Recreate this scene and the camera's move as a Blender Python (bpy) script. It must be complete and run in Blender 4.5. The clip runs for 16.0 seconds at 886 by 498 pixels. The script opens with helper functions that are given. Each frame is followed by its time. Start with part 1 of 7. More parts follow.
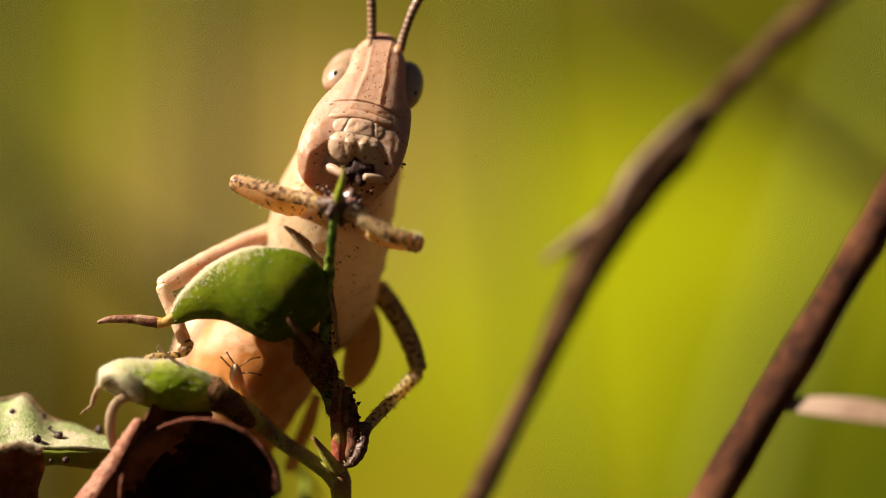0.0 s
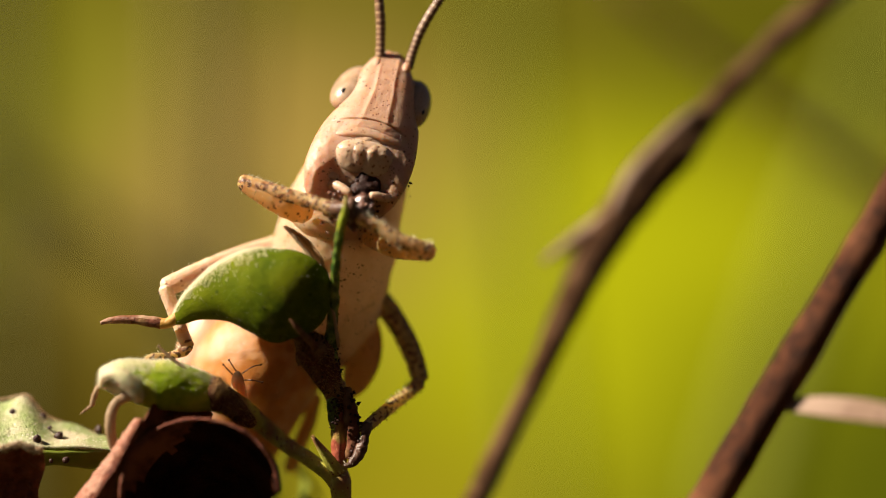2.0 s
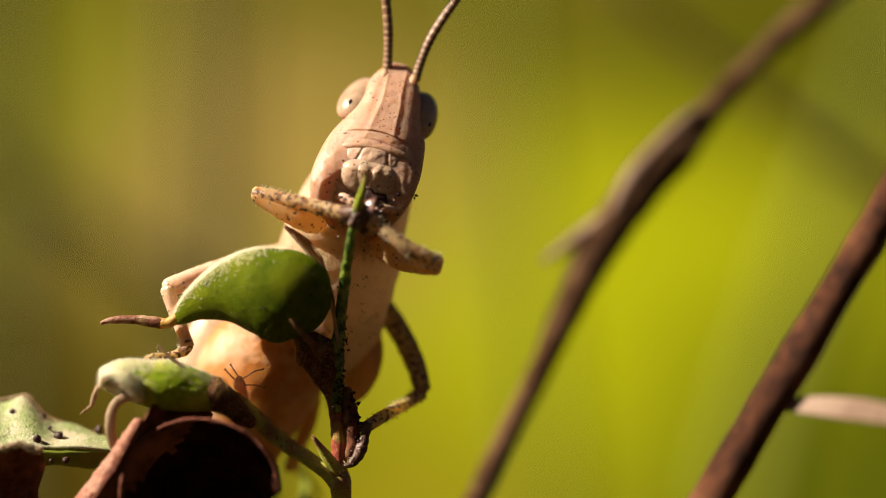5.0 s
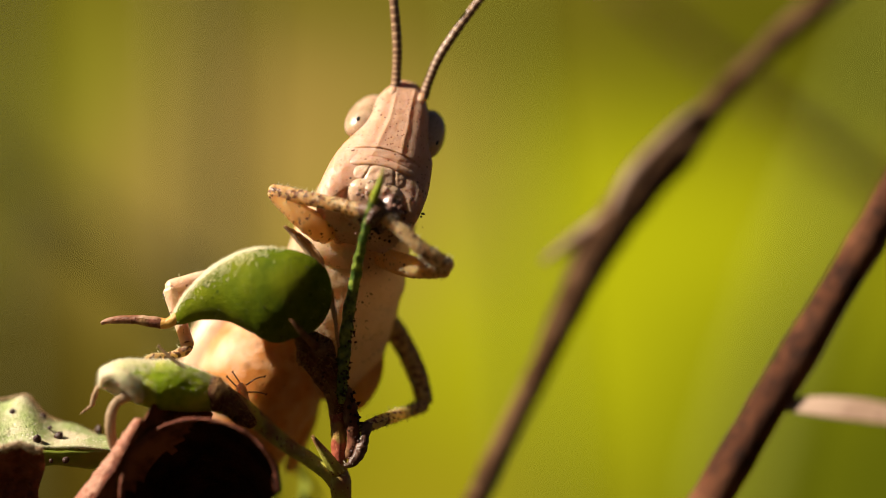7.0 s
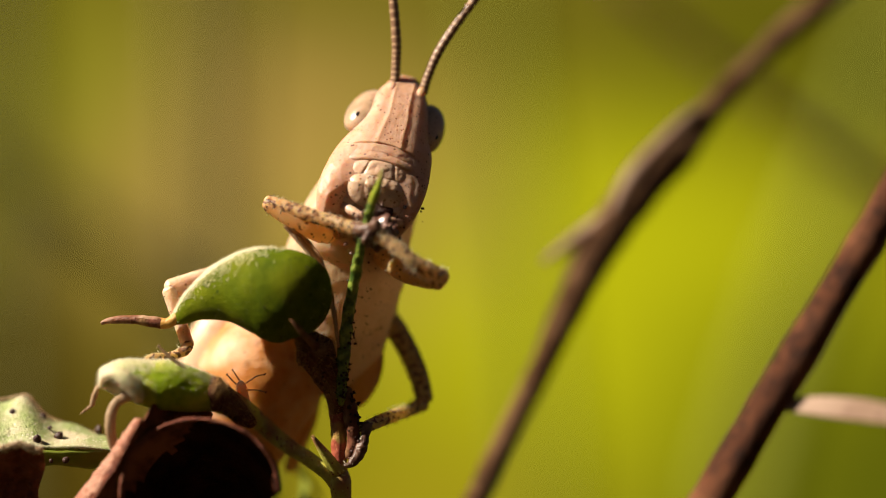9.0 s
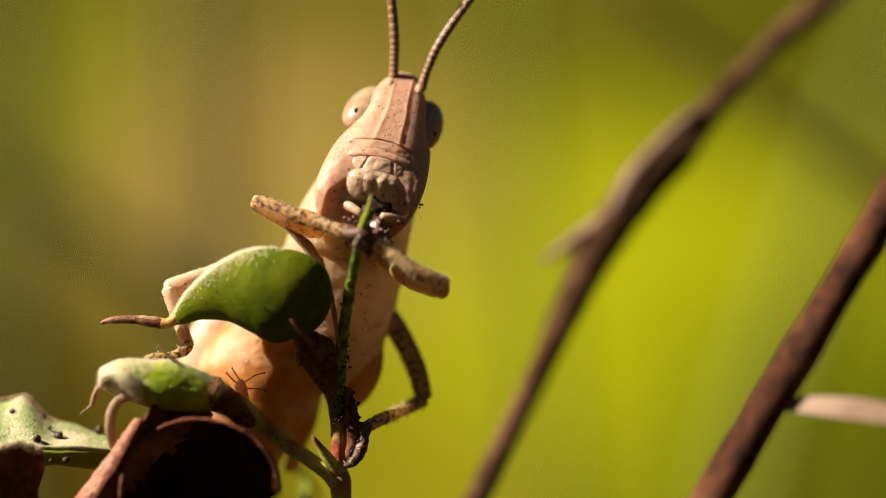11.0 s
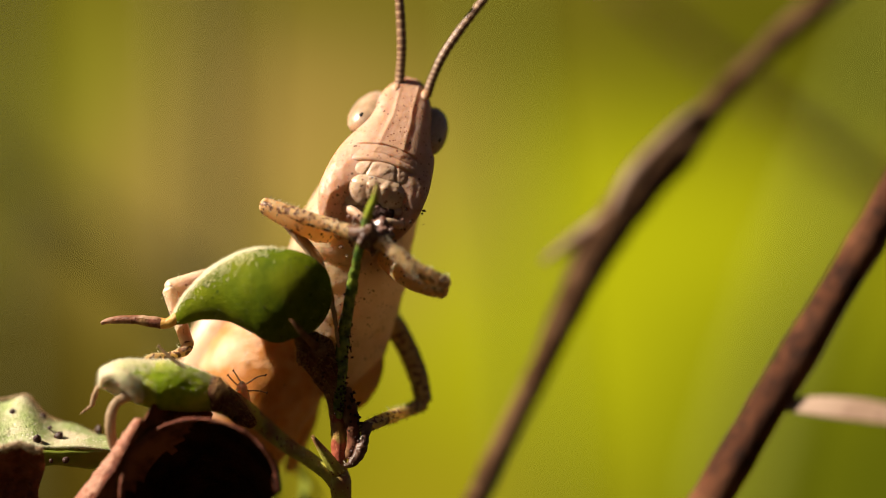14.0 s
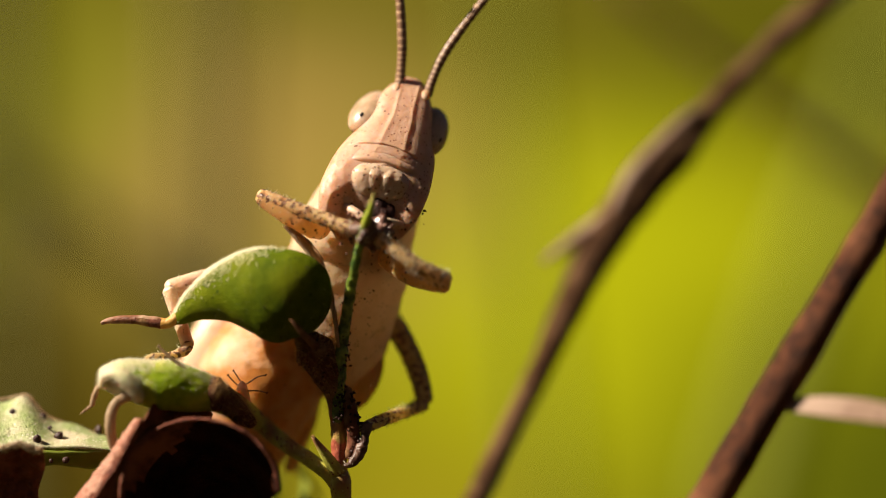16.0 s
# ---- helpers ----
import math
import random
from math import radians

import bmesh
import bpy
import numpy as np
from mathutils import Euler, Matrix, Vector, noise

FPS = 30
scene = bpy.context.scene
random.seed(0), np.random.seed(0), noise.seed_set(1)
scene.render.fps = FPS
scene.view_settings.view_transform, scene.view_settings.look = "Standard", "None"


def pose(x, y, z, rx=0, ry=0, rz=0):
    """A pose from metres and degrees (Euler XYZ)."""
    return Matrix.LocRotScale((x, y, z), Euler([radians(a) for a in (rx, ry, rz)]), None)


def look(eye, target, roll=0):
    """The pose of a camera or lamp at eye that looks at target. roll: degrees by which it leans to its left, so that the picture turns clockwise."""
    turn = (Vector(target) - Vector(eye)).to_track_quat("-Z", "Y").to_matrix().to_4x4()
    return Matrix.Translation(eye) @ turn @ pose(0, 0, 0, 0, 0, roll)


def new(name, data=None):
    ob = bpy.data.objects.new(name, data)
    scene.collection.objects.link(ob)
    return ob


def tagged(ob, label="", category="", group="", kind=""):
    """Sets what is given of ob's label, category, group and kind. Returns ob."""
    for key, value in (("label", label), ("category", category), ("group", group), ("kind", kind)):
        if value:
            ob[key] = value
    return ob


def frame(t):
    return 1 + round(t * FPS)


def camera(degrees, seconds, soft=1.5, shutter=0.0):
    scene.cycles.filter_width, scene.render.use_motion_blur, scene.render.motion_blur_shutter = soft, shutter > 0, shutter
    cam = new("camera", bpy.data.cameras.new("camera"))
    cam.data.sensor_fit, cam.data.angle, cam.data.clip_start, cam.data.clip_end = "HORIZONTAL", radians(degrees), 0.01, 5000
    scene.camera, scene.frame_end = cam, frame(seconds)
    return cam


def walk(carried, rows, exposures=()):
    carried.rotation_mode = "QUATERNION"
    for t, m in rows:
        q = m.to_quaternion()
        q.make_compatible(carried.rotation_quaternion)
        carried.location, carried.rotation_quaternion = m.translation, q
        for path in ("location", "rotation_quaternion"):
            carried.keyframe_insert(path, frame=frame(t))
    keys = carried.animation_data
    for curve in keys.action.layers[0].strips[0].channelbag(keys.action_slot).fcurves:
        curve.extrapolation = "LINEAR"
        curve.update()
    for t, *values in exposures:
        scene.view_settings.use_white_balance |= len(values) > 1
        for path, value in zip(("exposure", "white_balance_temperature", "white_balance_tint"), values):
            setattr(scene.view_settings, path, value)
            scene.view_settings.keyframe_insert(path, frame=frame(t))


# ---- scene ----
# A grasshopper nymph on a pea-like weed, life size. Lengths below are in millimetres (MM) unless said otherwise.
MM = 0.001
cam = camera(20, 16.0, soft=1.0)
EYE = (0.0, -0.13339, 0.15)
cam.data.dof.use_dof = True
cam.data.dof.focus_distance = 0.1343
cam.data.dof.aperture_fstop = 10.0
walk(cam, [(0, look(EYE, (0, 0, 0.15))), (16.0, look(EYE, (0, 0, 0.15)))])

# ---- light ----
SUN_FROM = Vector((-0.745, -0.145, 0.65)).normalized()
world = bpy.data.worlds.new("world")
scene.world = world
world.use_nodes = True
sky = world.node_tree.nodes.new("ShaderNodeTexSky")
sky.sky_type, sky.sun_disc = "NISHITA", False
sky.sun_elevation = math.asin(SUN_FROM.z)
sky.sun_rotation = math.atan2(SUN_FROM.x, SUN_FROM.y)
world.node_tree.links.new(sky.outputs[0], world.node_tree.nodes["Background"].inputs[0])
world.node_tree.nodes["Background"].inputs[1].default_value = 0.008
sun = new("sun", bpy.data.lights.new("sun", "SUN"))
sun.data.energy, sun.data.angle, sun.data.color = 5.0, radians(0.5), (1.0, 0.90, 0.74)
sun.matrix_world = look(SUN_FROM * 2, (0, 0, 0))
scene.view_settings.exposure = 1.21


# ---- materials ----
def mix(nt, fac, a, b, mode="MIX"):
    n = nt.nodes.new("ShaderNodeMix")
    n.data_type, n.blend_type = "RGBA", mode
    for sock, v in ((n.inputs[0], fac), (n.inputs[6], a), (n.inputs[7], b)):
        if isinstance(v, bpy.types.NodeSocket):
            nt.links.new(v, sock)
        elif isinstance(v, tuple):
            sock.default_value = (*v, 1.0)
        else:
            sock.default_value = v
    return n.outputs[2]


def ramp(nt, value, lo, hi):
    n = nt.nodes.new("ShaderNodeMapRange")
    n.inputs[1].default_value, n.inputs[2].default_value = lo, hi
    nt.links.new(value, n.inputs[0])
    return n.outputs[0]


def grain(nt, coord, size, detail=3.0, rough=0.6):
    n = nt.nodes.new("ShaderNodeTexNoise")
    n.inputs["Scale"].default_value = 1.0 / size
    n.inputs["Detail"].default_value = detail
    n.inputs["Roughness"].default_value = rough
    nt.links.new(coord, n.inputs["Vector"])
    return n.outputs[0]


def surface(name, base, alt, third=None, size=0.5, big=3.0, rough=0.5, bump=0.3, fine=0.12, spots=None, sss=0.0,
            glow=0.9, leaf=0.0, leaf_tint=(0.3, 0.4, 0.03), stretch=None, coat=0.0, spec=0.4, relief=0.06, sheen=0.0):
    """A grown surface: two colours mixed by fine grain, a third by large blotches, dark freckles, fine relief."""
    m = bpy.data.materials.new(name)
    m.use_nodes = True
    nt = m.node_tree
    bsdf = nt.nodes["Principled BSDF"]
    tc = nt.nodes.new("ShaderNodeTexCoord")
    coord = tc.outputs["Object"]
    if stretch:
        mp = nt.nodes.new("ShaderNodeMapping")
        mp.inputs["Scale"].default_value = stretch
        nt.links.new(coord, mp.inputs[0])
        coord = mp.outputs[0]
    g1 = grain(nt, coord, size * MM)
    g2 = grain(nt, coord, big * MM, 2.0, 0.5)
    g3 = grain(nt, coord, fine * MM, 2.0, 0.6)
    col = mix(nt, ramp(nt, g1, 0.35, 0.68), base, alt)
    if third:
        col = mix(nt, ramp(nt, g2, 0.45, 0.65), col, third)
    if spots:
        for colour, s, reach, gate in spots:
            v = nt.nodes.new("ShaderNodeTexVoronoi")
            v.inputs["Scale"].default_value = 1.0 / (s * MM)
            nt.links.new(tc.outputs["Object"], v.inputs["Vector"])
            near = ramp(nt, v.outputs["Distance"], reach, reach * 0.6)
            patch = ramp(nt, grain(nt, tc.outputs["Object"], s * 2.7 * MM, 2.0), gate, gate + 0.05)
            both = nt.nodes.new("ShaderNodeMath")
            both.operation = "MULTIPLY"
            nt.links.new(near, both.inputs[0])
            nt.links.new(patch, both.inputs[1])
            col = mix(nt, both.outputs[0], col, colour)
    nt.links.new(col, bsdf.inputs["Base Color"])
    bsdf.inputs["Roughness"].default_value = rough
    bsdf.inputs["Specular IOR Level"].default_value = spec
    if coat:
        bsdf.inputs["Coat Weight"].default_value = coat
        bsdf.inputs["Coat Roughness"].default_value = 0.25
    if sheen:
        bsdf.inputs["Sheen Weight"].default_value = sheen
        bsdf.inputs["Sheen Roughness"].default_value = 0.4
        bsdf.inputs["Sheen Tint"].default_value = (0.85, 0.9, 0.5, 1)
    if sss:
        bsdf.inputs["Subsurface Weight"].default_value = sss
        bsdf.inputs["Subsurface Radius"].default_value = (1.0, 0.62, 0.28)
        bsdf.inputs["Subsurface Scale"].default_value = glow * MM
    if bump:
        b = nt.nodes.new("ShaderNodeBump")
        b.inputs["Strength"].default_value = bump
        b.inputs["Distance"].default_value = relief * MM
        add = nt.nodes.new("ShaderNodeMath")
        add.operation = "ADD"
        wide = nt.nodes.new("ShaderNodeMath")
        wide.operation = "MULTIPLY_ADD"
        nt.links.new(g2, wide.inputs[0])
        wide.inputs[1].default_value = 2.0
        nt.links.new(g1, wide.inputs[2])
        nt.links.new(wide.outputs[0], add.inputs[0])
        nt.links.new(g3, add.inputs[1])
        nt.links.new(add.outputs[0], b.inputs["Height"])
        nt.links.new(b.outputs[0], bsdf.inputs["Normal"])
    if leaf:
        tr = nt.nodes.new("ShaderNodeBsdfTranslucent")
        tr.inputs[0].default_value = (*leaf_tint, 1)
        ms = nt.nodes.new("ShaderNodeMixShader")
        ms.inputs[0].default_value = leaf
        nt.links.new(bsdf.outputs[0], ms.inputs[1])
        nt.links.new(tr.outputs[0], ms.inputs[2])
        nt.links.new(ms.outputs[0], nt.nodes["Material Output"].inputs[0])
    return m


BROWN = (0.10, 0.035, 0.014)
SOOT = (0.012, 0.006, 0.004)
FACE = surface("face_cuticle", (0.60, 0.355, 0.240), (0.52, 0.290, 0.185), (0.55, 0.285, 0.175), 0.45, 1.5, 0.46, 0.35, relief=0.05,
               spots=[((0.42, 0.21, 0.13), 0.26, 0.30, 0.46), (BROWN, 0.40, 0.20, 0.46), (SOOT, 1.1, 0.08, 0.5)], sss=0.55, glow=1.3, leaf=0.1, leaf_tint=(0.95, 0.66, 0.46))
RIDGE = surface("freckled_ridge_cuticle", (0.57, 0.330, 0.220), (0.49, 0.265, 0.165), None, 0.4, 2.0, 0.40, 0.4,
                spots=[((0.25, 0.095, 0.055), 0.21, 0.28, 0.30), (BROWN, 0.8, 0.09, 0.48)], sss=0.4, glow=1.0)
PALE = surface("pale_mouth_cuticle", (0.58, 0.365, 0.245), (0.50, 0.29, 0.18), (0.56, 0.38, 0.265), 0.5, 1.4, 0.46, 0.4,
               spots=[((0.36, 0.17, 0.10), 0.16, 0.34, 0.52), (BROWN, 0.5, 0.09, 0.52)], sss=0.25, coat=0.1)
JAW = surface("amber_jaw_cuticle", (0.44, 0.22, 0.10), (0.34, 0.14, 0.055), (0.50, 0.30, 0.17), 0.4, 1.2, 0.36, 0.4,
              spots=[(BROWN, 0.3, 0.3, 0.45)], sss=0.25, coat=0.1)
LIP = surface("grey_lip_cuticle", (0.57, 0.385, 0.265), (0.49, 0.31, 0.20), (0.52, 0.39, 0.28), 0.5, 1.2, 0.28, 0.3,
              spots=[((0.20, 0.08, 0.04), 0.26, 0.30, 0.36), (SOOT, 0.5, 0.16, 0.42)], sss=0.35, coat=0.2)
BODY = surface("body_cuticle", (0.66, 0.475, 0.31), (0.56, 0.37, 0.20), (0.69, 0.50, 0.335), 0.6, 1.8, 0.38, 0.45, relief=0.09,
               spots=[(BROWN, 0.26, 0.22, 0.50), (SOOT, 0.55, 0.12, 0.46)], sss=0.5, glow=2.5, leaf=0.3, leaf_tint=(0.95, 0.74, 0.44))
BELLY = surface("translucent_belly_cuticle", (0.58, 0.240, 0.060), (0.46, 0.160, 0.026), (0.66, 0.385, 0.215), 0.7, 2.0, 0.30, 0.6, sss=0.4, glow=1.6, relief=0.12,
                spots=[(BROWN, 0.4, 0.14, 0.50), ((0.40, 0.17, 0.05), 1.4, 0.25, 0.45)], leaf=0.08, leaf_tint=(0.90, 0.50, 0.12))
SHANK = surface("speckled_leg_cuticle", (0.80, 0.55, 0.30), (0.70, 0.45, 0.22), None, 0.5, 2.0, 0.42, 0.4,
                spots=[((0.15, 0.055, 0.022), 0.42, 0.44, 0.45), ((0.15, 0.055, 0.022), 0.2, 0.34, 0.46)], sss=0.4, glow=1.5, leaf=0.5, leaf_tint=(0.90, 0.64, 0.30))
BAND = surface("dark_leg_blotch", (0.24, 0.11, 0.055), (0.13, 0.055, 0.025), None, 0.3, 1.0, 0.42, 0.4)
THIGH = surface("amber_thigh_cuticle", (0.78, 0.49, 0.22), (0.70, 0.40, 0.15), None, 0.9, 2.0, 0.32, 0.25,
                spots=[(BROWN, 0.45, 0.26, 0.48)], sss=0.6, glow=1.8, leaf=0.55, leaf_tint=(0.98, 0.68, 0.30))
FOOT = surface("dark_foot_cuticle", (0.085, 0.032, 0.018), (0.034, 0.013, 0.008), (0.140, 0.066, 0.036), 0.25, 0.7, 0.42, 0.7)
HORN = surface("antenna_cuticle", (0.27, 0.15, 0.09), (0.15, 0.07, 0.04), None, 0.25, 1.0, 0.4, 0.3)
JOINT = surface("antenna_joint", (0.50, 0.33, 0.20), (0.42, 0.25, 0.14), None, 0.2, 1.0, 0.4, 0.2)
EYE_SKIN = surface("compound_eye", (0.52, 0.345, 0.235), (0.43, 0.265, 0.165), (0.34, 0.22, 0.13), 0.12, 0.9, 0.34, 0.12, sss=0.4, coat=0.12,
                   spots=[((0.17, 0.09, 0.05), 0.22, 0.26, 0.45)])
BLACK = surface("soot_black", (0.010, 0.007, 0.006), (0.02, 0.012, 0.009), None, 0.1, 1.0, 0.35, 0.3)
CRUMB = surface("chewed_crumb", (0.040, 0.011, 0.006), (0.010, 0.004, 0.003), None, 0.08, 0.5, 0.5, 0.8, spec=0.2)
PULP = surface("wet_chewed_pulp", (0.150, 0.058, 0.036), (0.060, 0.018, 0.010), (0.24, 0.120, 0.085), 0.12, 0.5, 0.3, 0.8, coat=0.3)
POD = surface("green_pod_skin", (0.088, 0.118, 0.002), (0.052, 0.078, 0.0012), (0.125, 0.142, 0.002), 0.5, 3.2, 0.7, 0.8, spec=0.05, fine=0.08,
              spots=[((0.014, 0.026, 0.004), 0.5, 0.18, 0.47), ((0.170, 0.180, 0.010), 0.16, 0.3, 0.5), ((0.010, 0.020, 0.004), 2.4, 0.20, 0.47)])
POD_RIM = surface("woolly_sunlit_rim", (0.78, 0.74, 0.50), (0.64, 0.64, 0.34), (0.80, 0.70, 0.54), 0.2, 1.4, 0.8, 0.8, sss=0.3, glow=0.6)
CALYX = surface("red_brown_calyx", (0.150, 0.050, 0.026), (0.055, 0.016, 0.009), (0.24, 0.13, 0.055), 0.3, 1.2, 0.75, 1.0, spec=0.12)
YOUNG = surface("downy_young_pod_skin", (0.28, 0.36, 0.008), (0.18, 0.27, 0.004), (0.44, 0.45, 0.04), 0.4, 1.8, 0.65, 0.7, spec=0.12)
STEM = surface("green_stem_skin", (0.48, 0.45, 0.08), (0.34, 0.33, 0.045), (0.26, 0.12, 0.05), 0.5, 1.8, 0.45, 0.6,
               spots=[((0.16, 0.03, 0.02), 0.22, 0.34, 0.48), ((0.50, 0.46, 0.16), 0.25, 0.3, 0.52)])
RED_STEM = surface("red_stem_skin", (0.36, 0.090, 0.048), (0.21, 0.040, 0.022), (0.40, 0.32, 0.07), 0.35, 1.3, 0.45, 0.6,
                   spots=[((0.46, 0.26, 0.12), 0.2, 0.32, 0.48), ((0.07, 0.014, 0.010), 0.3, 0.28, 0.5)])
LEAF = surface("green_leaflet", (0.24, 0.28, 0.03), (0.15, 0.19, 0.015), (0.30, 0.28, 0.05), 0.5, 2.0, 0.5, 0.5, leaf=0.4, leaf_tint=(0.42, 0.46, 0.04))
TIP = surface("yellow_green_tip", (0.36, 0.38, 0.03), (0.22, 0.30, 0.02), (0.46, 0.36, 0.10), 0.3, 0.8, 0.35, 0.5, leaf=0.2)
SHOOT = surface("chewed_green_shoot", (0.085, 0.150, 0.022), (0.010, 0.030, 0.008), (0.26, 0.32, 0.045), 0.35, 0.6, 0.25, 0.8, leaf=0.15, coat=0.4, relief=0.10)
# Near-black: the shade inside the curled leaf is in this colour.
DRY_SHADED = surface("shaded_brown_leaf", (0.014, 0.003, 0.0012), (0.003, 0.0008, 0.0005), (0.035, 0.008, 0.003), 0.3, 2.0, 0.6, 1.0, relief=0.16, spec=0.05)
# The withered leaf's lit face: the sun's brightening is in this pink.
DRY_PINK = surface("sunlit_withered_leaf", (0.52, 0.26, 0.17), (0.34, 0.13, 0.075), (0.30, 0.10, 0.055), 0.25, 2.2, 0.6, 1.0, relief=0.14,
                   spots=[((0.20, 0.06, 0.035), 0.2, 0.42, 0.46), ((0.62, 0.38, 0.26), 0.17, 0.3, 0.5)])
BEAK = surface("withered_beak", (0.24, 0.085, 0.035), (0.12, 0.035, 0.015), (0.44, 0.27, 0.16), 0.3, 1.2, 0.55, 0.9)
AMBER = surface("orange_pod_base", (0.50, 0.20, 0.040), (0.36, 0.11, 0.022), (0.46, 0.24, 0.045), 0.3, 1.0, 0.5, 0.6, sss=0.2, glow=0.5)
STRAW = surface("straw", (0.52, 0.36, 0.22), (0.38, 0.24, 0.13), (0.28, 0.15, 0.07), 0.3, 1.5, 0.6, 0.5, leaf=0.25, leaf_tint=(0.60, 0.42, 0.24))
BRACT = surface("dry_bract", (0.66, 0.46, 0.26), (0.52, 0.33, 0.16), (0.34, 0.17, 0.08), 0.3, 1.5, 0.5, 0.6, leaf=0.45, leaf_tint=(0.72, 0.50, 0.26))
SPOTLEAF = surface("pale_green_leaf", (0.42, 0.45, 0.20), (0.26, 0.32, 0.09), (0.56, 0.47, 0.30), 0.35, 1.8, 0.55, 1.0, leaf=0.15, relief=0.09,
                   spots=[((0.10, 0.12, 0.03), 0.30, 0.26, 0.48), ((0.66, 0.60, 0.44), 0.24, 0.34, 0.47)])
TWIG = surface("dead_twig_bark", (0.105, 0.048, 0.020), (0.020, 0.007, 0.004), (0.140, 0.072, 0.036), 0.6, 3.0, 0.8, 1.0, relief=0.2, spec=0.08)
STALK_TAN = surface("dry_grass_stalk", (0.20, 0.145, 0.045), (0.15, 0.11, 0.03), None, 8, 40, 0.8, 0.0)
STALK_OLIVE = surface("olive_grass_stalk", (0.085, 0.078, 0.006), (0.06, 0.055, 0.004), None, 8, 40, 0.8, 0.0)
STALK_LUSH = surface("fresh_grass_stalk", (0.16, 0.17, 0.005), (0.13, 0.15, 0.005), None, 8, 40, 0.8, 0.0)
RED_TWIG = surface("red_brown_twig_bark", (0.105, 0.034, 0.013), (0.020, 0.006, 0.003), (0.17, 0.064, 0.028), 0.6, 3.0, 0.7, 1.0, relief=0.2, spec=0.15)
BLADE = surface("weathered_dry_blade", (0.25, 0.150, 0.095), (0.16, 0.085, 0.050), (0.29, 0.185, 0.125), 0.5, 2.5, 0.7, 0.5)
PINK = surface("pale_pink_leg_cuticle", (0.74, 0.50, 0.36), (0.62, 0.36, 0.23), (0.72, 0.46, 0.30), 0.5, 1.6, 0.36, 0.5, relief=0.08,
               spots=[((0.34, 0.15, 0.08), 0.4, 0.24, 0.50)], sss=0.4, glow=1.5)
OLIVE = surface("olive_leg_cuticle", (0.72, 0.58, 0.27), (0.60, 0.46, 0.18), None, 0.5, 2.0, 0.42, 0.4,
                spots=[((0.20, 0.10, 0.03), 0.45, 0.36, 0.44), (BROWN, 0.2, 0.3, 0.48)], sss=0.4, glow=1.5, leaf=0.45, leaf_tint=(0.85, 0.66, 0.26))
HAIR = surface("pale_hair", (0.86, 0.80, 0.62), (0.78, 0.70, 0.50), None, 0.3, 1.0, 0.5, 0.0, leaf=0.45, leaf_tint=(0.85, 0.78, 0.55))

WART = surface("red_brown_wart", (0.060, 0.016, 0.010), (0.018, 0.006, 0.005), None, 0.1, 0.6, 0.5, 0.8)
DRY_RED = surface("red_brown_leaf", (0.190, 0.048, 0.022), (0.080, 0.018, 0.009), (0.27, 0.088, 0.040), 0.3, 1.4, 0.55, 1.0, relief=0.14, spec=0.2)
GOLD_HAIR = surface("golden_hair", (0.66, 0.46, 0.18), (0.52, 0.33, 0.12), None, 0.3, 1.0, 0.5, 0.0, leaf=0.45, leaf_tint=(0.75, 0.50, 0.18))

# ---- mesh tools (millimetres in, metres in the mesh) ----
ORIGIN = {}
LEGS = {}     # limb pieces by key, for the walk() calls at the end
MOVING = {}   # other moving pieces



def thing(name, at, label, category, group=""):
    ob = new(name)
    ob.empty_display_size = 0.004
    ob.location = Vector(at) * MM
    ORIGIN[ob] = Vector(at)
    return tagged(ob, label, category, group)


def part(name, bm, material, parent, label="", pivot=None):
    """One mesh object under a thing or a part. The bmesh is in world millimetres; pivot is the part's own origin."""
    here = Vector(pivot) if pivot is not None else ORIGIN[parent]
    bmesh.ops.translate(bm, verts=bm.verts, vec=-here)
    bmesh.ops.scale(bm, verts=bm.verts, vec=(MM, MM, MM))
    bmesh.ops.recalc_face_normals(bm, faces=bm.faces)
    me = bpy.data.meshes.new(name)
    bm.to_mesh(me)
    bm.free()
    for m in material if isinstance(material, (list, tuple)) else [material]:
        me.materials.append(m)
    me.shade_smooth()
    ob = new(name, me)
    ob.parent = parent
    ob.location = (here - ORIGIN[parent]) * MM
    ORIGIN[ob] = here
    return tagged(ob, label)


def solo(name, bm, material, at, label, category, group="", kind=""):
    """One mesh that is a whole thing."""
    here = Vector(at)
    bmesh.ops.translate(bm, verts=bm.verts, vec=-here)
    bmesh.ops.scale(bm, verts=bm.verts, vec=(MM, MM, MM))
    bmesh.ops.recalc_face_normals(bm, faces=bm.faces)
    me = bpy.data.meshes.new(name)
    bm.to_mesh(me)
    bm.free()
    for m in material if isinstance(material, (list, tuple)) else [material]:
        me.materials.append(m)
    me.shade_smooth()
    ob = new(name, me)
    ob.location = here * MM
    ORIGIN[ob] = here
    return tagged(ob, label, category, group, kind)


def spline(rows, steps):
    """Smooth rows through the given rows (Catmull-Rom), each a tuple of equal length."""
    a = np.array(rows, float)
    a = np.vstack([2 * a[0] - a[1], a, 2 * a[-1] - a[-2]])
    out = []
    for i in range(1, len(a) - 2):
        for k in range(steps):
            t = k / steps
            p0, p1, p2, p3 = a[i - 1:i + 3]
            out.append(0.5 * (2 * p1 + (p2 - p0) * t + (2 * p0 - 5 * p1 + 4 * p2 - p3) * t * t + (3 * p1 - p0 - 3 * p2 + p3) * t ** 3))
    out.append(a[-2])
    return out


